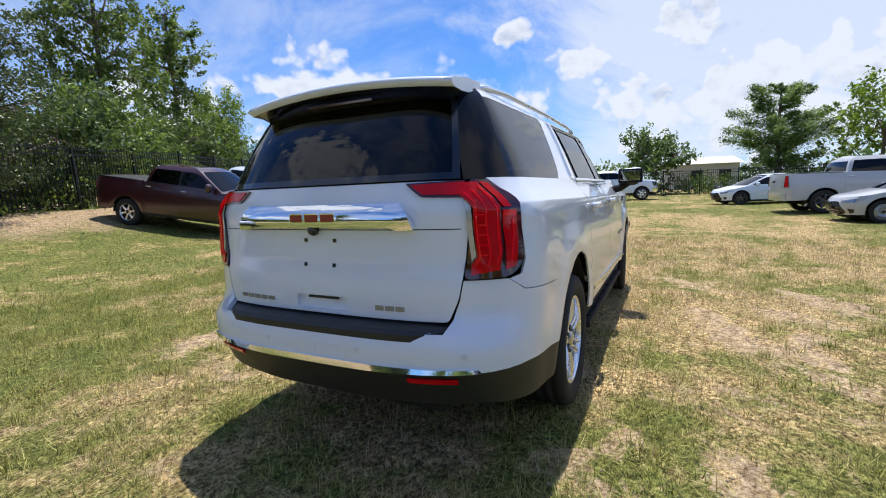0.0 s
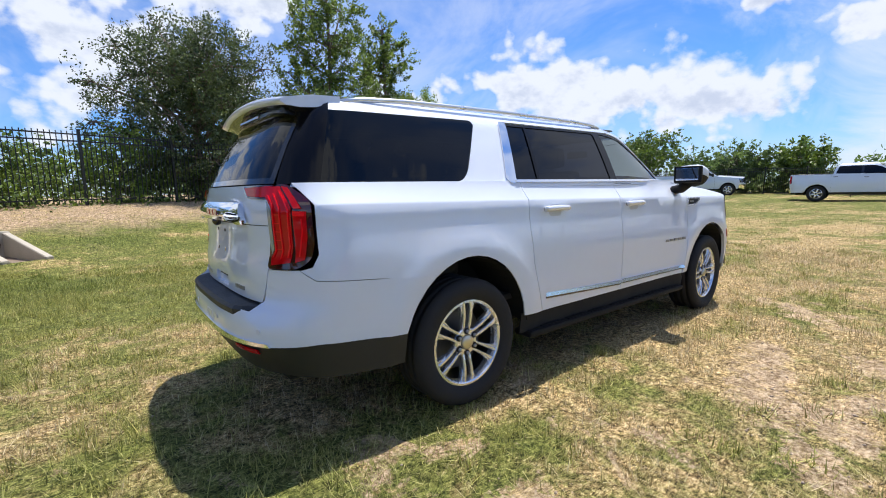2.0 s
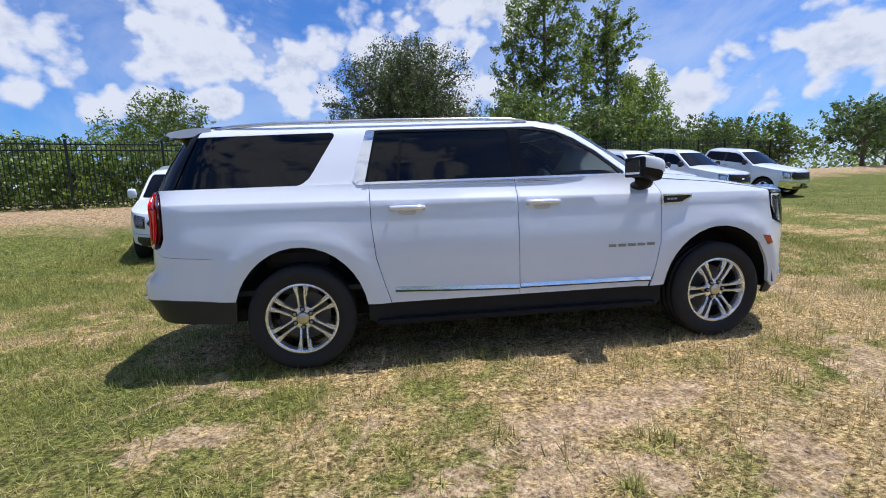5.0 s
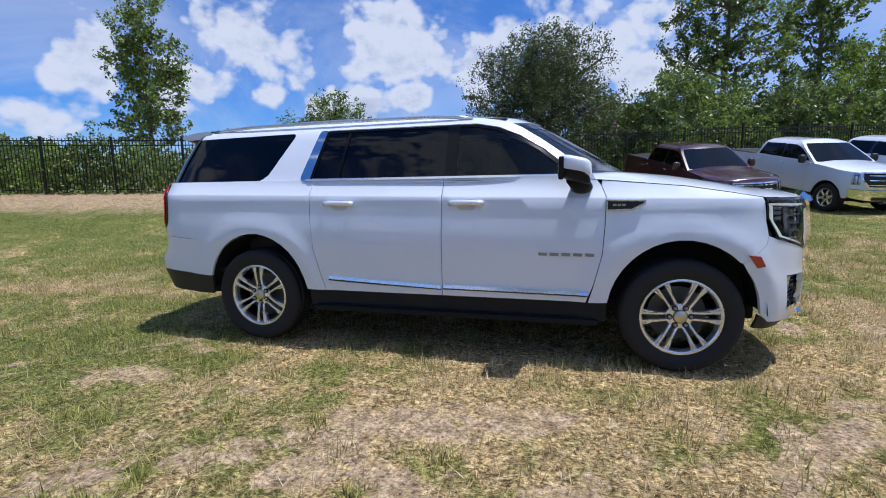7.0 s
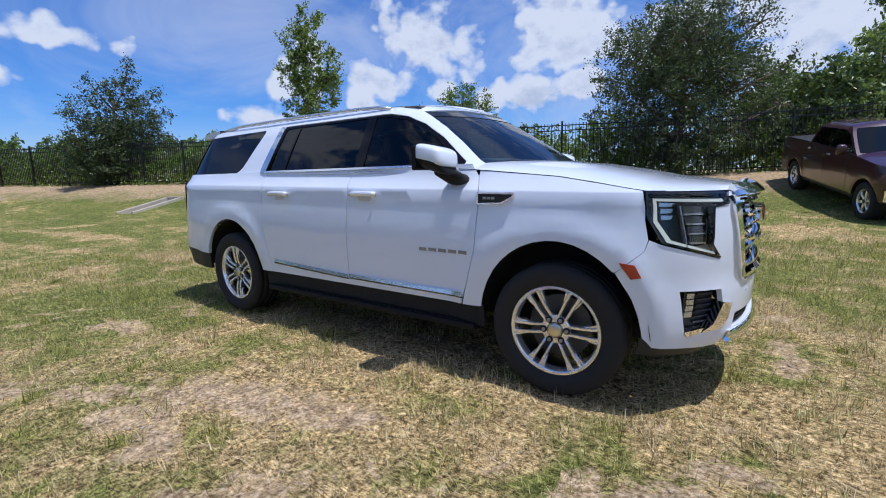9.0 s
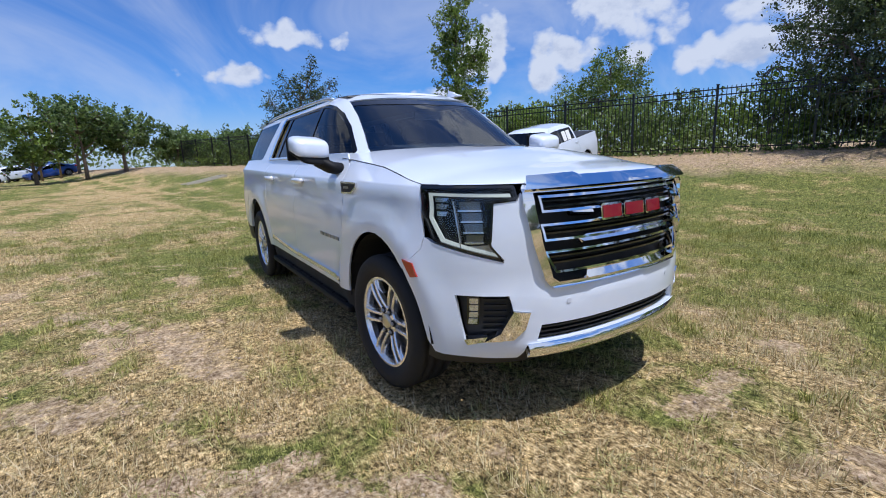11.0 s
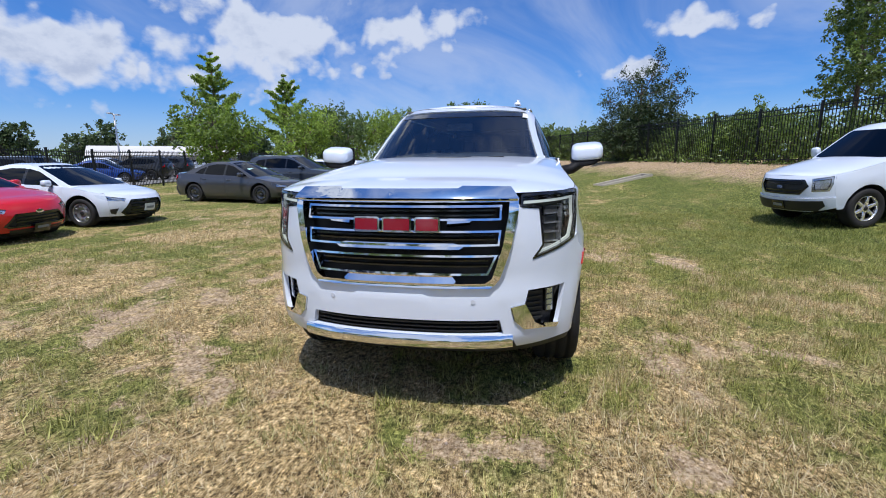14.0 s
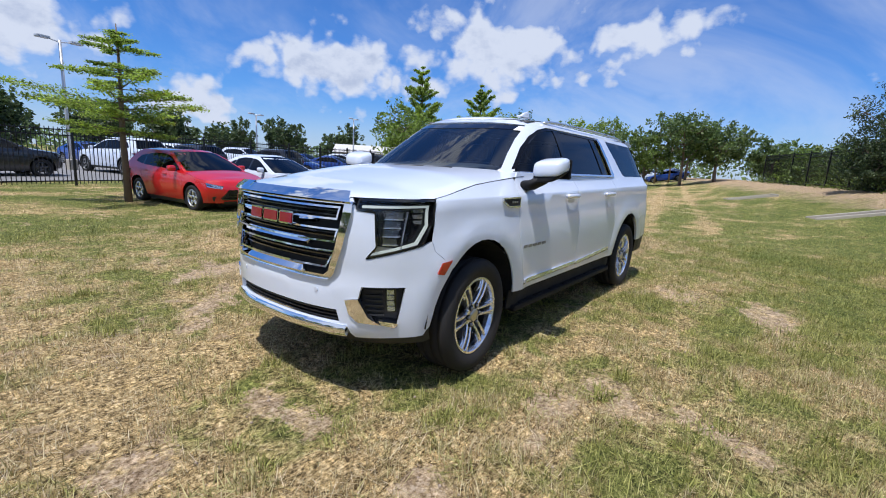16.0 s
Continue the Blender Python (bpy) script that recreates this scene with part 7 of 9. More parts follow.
def place_vehicles():
    g = "pickup trucks parked nose-out along the fence"
    v = build_vehicle("pickup_truck", "dark maroon crew-cab pickup with chrome grille and tonneau cover", "pickup truck", dict(PICKUP, handle=CHROME), MAROON, g, wheels=ALLOY, grille="chrome", chrome_bumper=True)
    put(v, *at_wheel(3.98, 11.34, *TRUCK_H, 0.0, 0.85, -1), *TRUCK_H, wb=1.84)
    v = build_vehicle("pickup_truck", "white crew-cab pickup with black grille tilted nose-down on the bank", "pickup truck", dict(PICKUP, grille=[(0.50, 1.10), (0.58, 0.98), (0.45, 0.82)], bars=2, mirrormat=WHITE, bumpermat=WHITE, low=[(0.78, 0.68), (0.80, 0.58), (0.70, 0.48)], crown=0.07), WHITE, g, wheels=ALLOY, grille="dark")
    put(v, -6.12, 7.95, 0.295, -0.955, 0.915, wb=1.62)
    paper = [part("window_paper", panel(lambda a, z: Vector((a, 0.905 - (z - 1.35) * 0.35 + 0.014, z)), rounded([(x0, 1.40), (x0 + 0.26, 1.40), (x0 + 0.25, 1.70), (x0, 1.70)], 0.01), h=0.1, thick=0.003), PAPER, v, "white paper sheet in the rear side window") for x0 in (-0.86, -0.56)]
    v = build_vehicle("pickup_truck", "white heavy-duty crew-cab pickup with large chrome grille", "pickup truck", dict(PICKUP, grille=[(0.72, 1.18), (0.74, 1.0), (0.62, 0.80)], bars=3, lamp=[(0.76, 1.15), ("x", 2.43, 1.16), ("x", 2.45, 1.0), ("x", 2.47, 0.86), (0.78, 0.86)], mirrormat=BLACKPL), WHITE, g, wheels=ALLOY, grille="chrome", chrome_bumper=True)
    put(v, *at_wheel(8.15, 10.95, *TRUCK_H, 1.84, 0.85, -1), *TRUCK_H, wb=1.84)
    v = build_vehicle("pickup_truck", "white crew-cab work pickup with broad black grille", "pickup truck", dict(PICKUP, grille=[(0.62, 1.14), (0.66, 0.98), (0.60, 0.82)], bars=3, mirrormat=BLACKPL, handle=BLACKPL), WHITE, g, wheels=ALLOY, grille="rim", chrome_bumper=True)
    put(v, *at_wheel(11.05, 12.0, *TRUCK_H, 1.84, 0.85, -1), *TRUCK_H, wb=1.84)
    w = copy_thing(v, Matrix())
    put(w, *at_wheel(15.0, 13.4, *TRUCK_H, 1.84, 0.85, -1), *TRUCK_H, wb=1.84)
    w = copy_thing(v, Matrix())
    w["label"] = "white crew-cab pickup parked broadside far across the field"
    w["group"] = "vehicles at the far end of the field"
    put(w, *at_wheel(28.9, 2.2, 0.14, -0.99, 0.0, 0.85, -1), 0.14, -0.99, 1.08, wb=1.84)
    w2 = copy_thing(v, Matrix())
    w2["label"] = "white crew-cab pickup parked broadside far across the field"
    w2["group"] = "vehicles at the far end of the field"
    put(w2, 32.3, 12.0, 0.3, -0.95, 1.05, wb=1.84)
    g2 = "vehicles at the far end of the field"
    v = build_vehicle("sedan", "white sedan with black grille parked on the grass", "car", dict(SEDAN), WHITE, g2, wheels=DARKALLOY)
    put(v, *at_wheel(21.6, -4.55, -0.3, 0.95, 1.38, 0.8, 1), -0.3, 0.95, wb=1.37)
    v = build_vehicle("pickup_truck", "silver-grey pickup seen from its tail with red lamps", "pickup truck", dict(PICKUP), SILVER, g2, wheels=DARKALLOY, plate=False)
    put(v, *at_wheel(15.3, -6.2, 0.12, -0.99, -1.84, 0.85, -1), 0.12, -0.99, wb=1.84)
    v = build_vehicle("sedan", "silver older sedan parked on the grass", "car", dict(SEDAN), SILVER, g2, wheels=STEEL, wstyle="cover")
    put(v, *at_wheel(11.9, -6.7, -0.05, 1.0, 1.38, 0.8, 1), -0.05, 1.0, wb=1.37)
    # the row on the open side of the field
    g3 = "cars parked nose-out in a row on the grass"
    v = build_vehicle("hatchback", "bright red hatchback with dark alloy wheels beside a young tree", "car", dict(HATCH), RED, g3, wheels=ALLOY)
    put(v, *at_wheel(-0.92, -9.25, -0.10, 0.995, 1.38, 0.8, -1), -0.10, 0.995, wb=1.33)
    v = build_vehicle("sedan", "white sedan with black lower grille parked on the grass", "car", dict(SEDAN, whiteplate=True), WHITE, g3, wheels=STEEL, wstyle="cover")
    put(v, *at_wheel(-3.35, -9.35, -0.10, 0.995, 1.38, 0.8, -1), -0.10, 0.995, wb=1.36)
    v = build_vehicle("sedan", "dark grey sedan with a sunshade behind its windshield", "car", dict(SEDAN), GREY, g3, wheels=DARKALLOY, wstyle="cover")
    put(v, *at_wheel(-8.9, -8.55, 0.06, 1.0, 1.38, 0.8, -1), 0.06, 1.0, wb=1.36)
    part("sunshade", boxbm(-0.03, 0.03, -0.5, 0.5, 0, 0.38, bevel=0.01, m=Matrix.Translation((0.92, 0, 0.94)) @ Matrix.Rotation(radians(-52), 4, "Y")), mat("aqua_shade", (0.42, 0.62, 0.60), rough=0.5), v, "pale aqua sunshade")
    v = build_vehicle("crossover", "dark blue-grey crossover parked beside the grey sedan", "car", dict(CROSSOVER), NAVY, g3, wheels=DARKALLOY)
    put(v, *at_wheel(-12.6, -8.35, 0.03, 1.0, 1.36, 0.8, -1), 0.03, 1.0, wb=1.38)
    v = build_vehicle("sedan", "white sedan further along the parked row", "car", dict(SEDAN), WHITE, g3, wheels=STEEL)
    put(v, *at_wheel(-16.6, -8.7, 0.03, 1.0, 1.38, 0.8, -1), 0.03, 1.0, wb=1.36)
    v = build_vehicle("sedan", "silver sedan further along the parked row", "car", dict(SEDAN), SILVER, g3, wheels=STEEL)
    put(v, *at_wheel(-19.4, -8.9, 0.03, 1.0, 1.38, 0.8, -1), 0.03, 1.0, wb=1.36)
    # cars on the paved lot behind the second fence
    g4 = "cars on the paved lot behind the iron fence"
    v = build_vehicle("crossover", "black crossover on the paved lot behind the fence", "car", dict(CROSSOVER), BLACK, g4, wheels=DARKALLOY)
    put(v, 1.2, -21.6, -1.0, -0.2, wb=1.38)
    first = v
    v = build_vehicle("crossover", "white crossover on the paved lot behind the fence", "car", dict(CROSSOVER), WHITE, g4, wheels=STEEL)
    put(v, -4.2, -24.6, 0.25, -0.97, 1.08, wb=1.38)
    wv = v
    v = build_vehicle("sedan", "blue sedan on the paved lot behind the fence", "car", dict(SEDAN), BLUE, g4, wheels=STEEL)
    put(v, -15.2, -26.2, -0.5, 0.86, wb=1.36)
    bv = v
    for x, y, a, b, o in ((-19.5, -27.0, -0.5, 0.86, bv), (-12.4, -24.8, 0.3, -0.95, first), (-22.5, -27.5, 0.3, -0.95, first), (-8.0, -26.0, 0.2, -0.97, first), (-10.5, -33.5, -0.3, 0.95, wv), (-16.5, -35.0, -0.3, 0.95, wv), (-23.5, -36.5, -0.3, 0.95, bv), (-5.0, -33.0, -0.2, 0.97, bv), (0.5, -31.0, -0.2, 0.97, wv), (-30.0, -38.0, -0.3, 0.95, wv), (-27.5, -30.0, 0.3, -0.95, first), (-34.0, -31.0, 0.3, -0.95, wv), (5.0, -29.5, -0.2, 0.97, first)):
        c = copy_thing(o, Matrix())
        put(c, x, y, a, b, wb=1.38)
    for i, (x, y) in enumerate(((-58, -10.5), (-61, -13), (-66, -16.5), (-70, -12), (-56, -16))):
        c = copy_thing((bv, wv, first)[i % 3], Matrix())
        c["group"] = "far cars beyond the end of the field"
        put(c, x, y, 0.3, 1.0 if i % 2 else -1.0, wb=1.38)


place_vehicles()

# ---------- fences ----------
PANEL = 2.45


def fence_panel(name_label, h, pitch=0.122):
    """One section of iron fence: a post, three rails and its pickets, along +x from the post."""
    f = thing("fence_panel", name_label, "fence")
    part("post", boxbm(-0.035, 0.035, -0.035, 0.035, -0.35, h + 0.06, bevel=0.006), IRON, f)
    part("post_cap", boxbm(-0.042, 0.042, -0.042, 0.042, h + 0.06, h + 0.085, bevel=0.008), IRON, f)
    for z in (0.16, h - 0.24, h - 0.06):
        part("rail", boxbm(0.035, PANEL - 0.035, -0.018, 0.018, z - 0.018, z + 0.018, bevel=0.004), IRON, f)
    me = None
    n = int(PANEL / pitch)
    for i in range(1, n):
        if me is None:
            bm = boxbm(-0.0095, 0.0095, -0.0095, 0.0095, 0.06, h + 0.02)
            ob = part("picket", bm, IRON, f)
            me = ob.data
        else:
            ob = new("picket", me)
            ob.parent = f
        ob.location = (i * PANEL / n, 0, 0)
    return f


def run_fence(label, group, p0, t, n0, n1, h):
    first = None
    ang = math.atan2(t[1], t[0])
    for i in range(n0, n1):
        x, y = p0[0] + t[0] * PANEL * i, p0[1] + t[1] * PANEL * i
        za, zb = ground_z(x, y), ground_z(x + t[0] * PANEL, y + t[1] * PANEL)
        m = Matrix.Translation((x, y, za)) @ Matrix.Rotation(ang, 4, "Z")
        m = m @ Matrix(((1, 0, 0, 0), (0, 1, 0, 0), ((zb - za) / PANEL, 0, 1, 0), (0, 0, 0, 1)))
        if first is None:
            first = fence_panel(label, h)
            first["group"] = group
            first.matrix_world = Matrix.Translation((x, y, za)) @ Matrix.Rotation(ang, 4, "Z") @ Matrix.Rotation(-math.atan2(zb - za, PANEL), 4, "Y")
        else:
            copy_thing(first, Matrix.Translation((x, y, za)) @ Matrix.Rotation(ang, 4, "Z") @ Matrix.Rotation(-math.atan2(zb - za, PANEL), 4, "Y"))


run_fence("black iron picket fence section along the overgrown bank", "iron fence along the bank", FENCE_P, FENCE_T, -14, 14, 1.98)
LOT_P, LOT_T = np.array((-0.35, -16.9)), np.array((-0.98, -0.2))
run_fence("black iron picket fence section along the paved lot", "iron fence along the lot", LOT_P, LOT_T, -5, 15, 1.9)
END_P, END_T = np.array((36.0, 21.0)), np.array((-0.05, -0.999))
run_fence("black iron picket fence section at the field's far end", "iron fence at the far end", END_P, END_T, 0, 17, 1.9)

# ---------- paved lot ----------
ASPHALT = mat("pale_asphalt", (0.20, 0.195, 0.19), rough=0.9, var=0.2, scale=0.8, bump=0.3, bscale=60)


def lot():
    xs, ys = np.linspace(-60, 14, 60), np.linspace(-60, 0, 50)
    X, S = np.meshgrid(xs, ys)
    Y = -18.6 + 0.2 * (X + 0.35) + S
    Z = terrain(X, Y) + 0.035
    idx = np.arange(X.size).reshape(X.shape)
    fc = np.stack((idx[:-1, :-1], idx[:-1, 1:], idx[1:, 1:], idx[1:, :-1]), -1).reshape(-1, 4)
    ob = meshpart("pavement", np.stack((X, Y, Z), -1).reshape(-1, 3).tolist(), fc.tolist(), ASPHALT, smooth=True)
    tagged(ob, "pale paved car lot behind the iron fence", "pavement", kind="structure")


lot()

# ---------- drainage culverts in the bank ----------
def culvert(x, y, hx, hy, length, width):
    """Two sloping wing walls and a headwall round a drain mouth; (x, y) is the middle of the open end."""
    c = thing("culvert", "weathered concrete culvert mouth with sloping wing walls set in the bank", "culvert", group="concrete culverts in the bank")
    z0 = ground_z(x, y)
    ang = math.atan2(hy, hx)
    c.matrix_world = Matrix.Translation((x, y, z0)) @ Matrix.Rotation(ang, 4, "Z")
    zt = ground_z(x + hx * length, y + hy * length) - z0 + 0.10
    for s in (-1, 1):
        bm = bmesh.new()
        y0, y1 = s * width / 2, s * (width / 2 + 0.12)
        pr = [(-0.05, -0.3), (-0.05, 0.05), (length, zt), (length, -0.3)]
        a = [bm.verts.new((px, y0, pz)) for px, pz in pr]
        b = [bm.verts.new((px, y1, pz)) for px, pz in pr]
        bm.faces.new(a)
        bm.faces.new(b[::-1])
        for i in range(4):
            j = (i + 1) % 4
            bm.faces.new((a[i], b[i], b[j], a[j]))
        bmesh.ops.recalc_face_normals(bm, faces=bm.faces)
        bmesh.ops.bevel(bm, geom=list(bm.edges), offset=0.012, segments=2, affect="EDGES")
        part("wing_wall", bm, CONCRETE, c)
    part("headwall", boxbm(length, length + 0.14, -width / 2 - 0.13, width / 2 + 0.13, -0.3, zt + 0.02, bevel=0.015), CONCRETE, c)
    part("apron", boxbm(-0.1, length + 0.01, -width / 2 - 0.01, width / 2 + 0.01, -0.2, -0.06, bevel=0.01), mat("silted_concrete", (0.20, 0.15, 0.11), rough=0.95, var=0.3, scale=4), c)
    # flat black disc on the headwall, standing in for the dark inside the pipe
    part("drain_mouth", lathe([(0.0, 0.0), (0.2, 0.0), (0.2, 0.02), (0.0, 0.02)], 20), LINER, c).matrix_local = Matrix.Translation((length - 0.012, 0, 0.2)) @ Matrix.Rotation(radians(90), 4, "Z")
    # open the ground between the walls
    return c


for drain in DRAINS:
    culvert(*drain)
culvert(-25.5, -0.4, -0.375, 0.927, 2.2, 0.55)

# ---------- plants ----------
def leaf_material(name, col, trans=0.35, rough=0.55):
    if name in MATS:
        return MATS[name]
    m = bpy.data.materials.new(name)
    MATS[name] = m
    m.use_nodes = True
    nt = m.node_tree
    L = nt.links.new
    b = nt.nodes["Principled BSDF"]
    out = nt.nodes["Material Output"]
    geo = nt.nodes.new("ShaderNodeNewGeometry")
    ramp = nt.nodes.new("ShaderNodeValToRGB")
    els = ramp.color_ramp.elements
    els.new(0.5)
    for e, (p, f) in zip(els, ((0.12, (0.36, 0.40, 0.42)), (0.5, (0.95, 0.95, 0.95)), (0.92, (1.95, 1.9, 1.6)))):
        e.position = p
        e.color = (*[min(1, c * q) for c, q in zip(col, f)], 1)
    tc = nt.nodes.new("ShaderNodeTexCoord")
    ns = nt.nodes.new("ShaderNodeTexNoise")
    ns.inputs["Scale"].default_value = 1.1
    ns.inputs["Detail"].default_value = 3
    L(tc.outputs["Object"], ns.inputs[0])
    spread = nt.nodes.new("ShaderNodeMath")
    spread.operation = "MULTIPLY_ADD"
    L(ns.outputs["Fac"], spread.inputs[0])
    spread.inputs[1].default_value = 1.6
    spread.inputs[2].default_value = -0.55
    avg = nt.nodes.new("ShaderNodeMix")
    avg.inputs["Factor"].default_value = 0.5
    L(geo.outputs["Random Per Island"], avg.inputs["A"])
    L(spread.outputs[0], avg.inputs["B"])
    L(avg.outputs["Result"], ramp.inputs[0])
    L(ramp.outputs[0], b.inputs["Base Color"])
    b.inputs["Roughness"].default_value = rough
    b.inputs["Specular IOR Level"].default_value = 0.5
    tl = nt.nodes.new("ShaderNodeBsdfTranslucent")
    hs = nt.nodes.new("ShaderNodeHueSaturation")
    hs.inputs["Value"].default_value = 1.35
    hs.inputs["Saturation"].default_value = 1.1
    L(ramp.outputs[0], hs.inputs["Color"])
    L(hs.outputs[0], tl.inputs[0])
    mx = nt.nodes.new("ShaderNodeMixShader")
    mx.inputs[0].default_value = trans
    L(b.outputs[0], mx.inputs[1])
    L(tl.outputs[0], mx.inputs[2])
    L(mx.outputs[0], out.inputs[0])
    return m


BARK = mat("grey_brown_bark", (0.16, 0.12, 0.09), rough=0.9, var=0.35, scale=5, bump=0.8, bscale=30)
OAKLEAF = leaf_material("oak_leaves", (0.106, 0.142, 0.053), 0.27, 0.45)
POPLEAF = leaf_material("cottonwood_leaves", (0.200, 0.272, 0.072), 0.44, 0.40)
BRIGHTLEAF = leaf_material("bright_leaves", (0.215, 0.30, 0.058), 0.42)
THICKETLEAF = leaf_material("thicket_leaves", (0.150, 0.208, 0.058), 0.27, 0.40)
WOODLEAF = leaf_material("wood_leaves", (0.10, 0.145, 0.05), 0.3)
HEDGELEAF = leaf_material("shrub_leaves", (0.165, 0.235, 0.050), 0.27, 0.42)
CYPLEAF = leaf_material("cypress_needles", (0.34, 0.44, 0.10), 0.55)
DARKCYP = leaf_material("dark_cypress_needles", (0.20, 0.285, 0.085), 0.42)
DARKNEEDLE = leaf_material("juniper_needles", (0.070, 0.104, 0.038), 0.22)
FARLEAF = leaf_material("distant_leaves", (0.15, 0.215, 0.070), 0.42)


def leaf_mesh(name, centres, size, material, parent, rng, flat=0.0, ratio=0.55):
    """Leaves as folded four-sided blades at the given centres."""
    n = len(centres)
    d = rng.normal(size=(n, 3))
    d[:, 2] *= (1 - flat)
    d /= np.linalg.norm(d, axis=1)[:, None]
    up = rng.normal(size=(n, 3)) + np.array((0, 0, 2.5 * flat + 0.4))
    s = np.cross(d, up)
    s /= np.linalg.norm(s, axis=1)[:, None] + 1e-9
    k = size * rng.uniform(0.6, 1.35, n)[:, None]
    nrm = np.cross(d, s)
    p0 = centres - d * k * 0.5
    p2 = centres + d * k * 0.5
    mid = centres + nrm * k * 0.08
    p1 = mid + s * k * 0.5 * ratio
    p3 = mid - s * k * 0.5 * ratio
    v = np.stack((p0, p1, p2, p3), 1).reshape(-1, 3)
    me = bpy.data.meshes.new(name)
    me.vertices.add(4 * n)
    me.vertices.foreach_set("co", v.astype(np.float32).ravel())
    tri = (np.arange(n)[:, None] * 4 + np.array((0, 1, 2, 0, 2, 3))).ravel()
    me.loops.add(6 * n)
    me.loops.foreach_set("vertex_index", tri.astype(np.int32))
    me.polygons.add(2 * n)
    me.polygons.foreach_set("loop_start", (np.arange(2 * n) * 3).astype(np.int32))
    me.materials.append(material)
    me.update(calc_edges=True)
    ob = new(name, me)
    ob.parent = parent
    return ob


def tree(label, x, y, height, blobs, leaves, leaf, material, seed, trunk_r=0.18, clump=0.45, name="tree", lean=0.0, group="", per=26, trunk_to=0.8, tight=0.27):
    """A broadleaf tree: tapered trunk, a limb to each mass of the crown, and leaves in clumps.
    blobs: (dx, dy, z, rx, rz) of the crown's masses."""
    rng = np.random.default_rng(seed)
    z0 = ground_z(x, y)
    t = thing(name, label, "tree" if name == "tree" else name, Matrix.Translation((x, y, z0)), group)
    bm = bmesh.new()
    top = max(b[2] for b in blobs)
    tp = [(lean * q * q + 0.12 * math.sin(3 * q + seed), 0.12 * math.sin(2.3 * q + seed * 1.7) * q, -0.2 + (top * trunk_to + 0.2) * q) for q in np.linspace(0, 1, 8)]
    tube(tp, trunk_r, 10, bm, taper=0.25)
    part("trunk", bm, BARK, t, smooth=True)
    bm = bmesh.new()
    cents, outs = [], []
    vol = np.array([b[3] * b[3] * b[4] for b in blobs])
    share = vol ** 0.75 / (vol ** 0.75).sum()
    for (dx, dy, z, rx, rz), sh in zip(blobs, share):
        k = min(0.92, max(0.25, (z - rz * 0.9) / (top * trunk_to)))
        i = int(k * 7)
        a = Vector(tp[i])
        e = Vector((dx, dy, z))
        mid = a.lerp(e, 0.5) + Vector((0, 0, -0.08 * (e - a).length))
        if (e - a).length > 0.25:
            tube([a, mid, e], trunk_r * 0.38, 6, bm, taper=0.25)
        nc = max(3, int(leaves * sh / per))
        u = rng.normal(size=(nc, 3))
        u /= np.linalg.norm(u, axis=1)[:, None]
        rad = rng.uniform(0.45, 1.08, nc) ** 0.6
        c = np.array((dx, dy, z)) + u * rad[:, None] * np.array((rx, rx, rz))
        cents.append(c)
        outs.append(u)
        for q in c[:: max(1, nc // 7)]:
            tube([e, e.lerp(Vector(q), 0.5) + Vector((0, 0, 0.06)), Vector(q)], trunk_r * 0.14, 4, bm, taper=0.3)
    if len(bm.verts):
        tagged(part("limb_work", bm, BARK, t, smooth=True), kind="stuff")
    else:
        bm.free()
    cents = np.concatenate(cents)
    # each clump is a spray of leaves along a twig that points outwards and up
    outs = np.concatenate(outs)
    way = outs * 0.75 + np.array((0, 0, 0.55)) + rng.normal(size=outs.shape) * 0.35
    way /= np.linalg.norm(way, axis=1)[:, None]
    size = clump * rng.uniform(0.55, 1.25, len(cents))
    along = rng.uniform(-0.45, 0.95, (len(cents), per)) * size[:, None]
    girth = size[:, None] * tight * (1 - 0.4 * along / size[:, None])
    pts = cents[:, None] + way[:, None] * along[:, :, None] + rng.normal(size=(len(cents), per, 3)) * girth[:, :, None] * np.array((1.0, 1.0, 0.75))
    pts = pts.reshape(-1, 3)
    pts[:, 2] = np.maximum(pts[:, 2], 0.05)
    tagged(leaf_mesh("crown", pts, leaf, material, t, rng), kind="stuff")
    return t


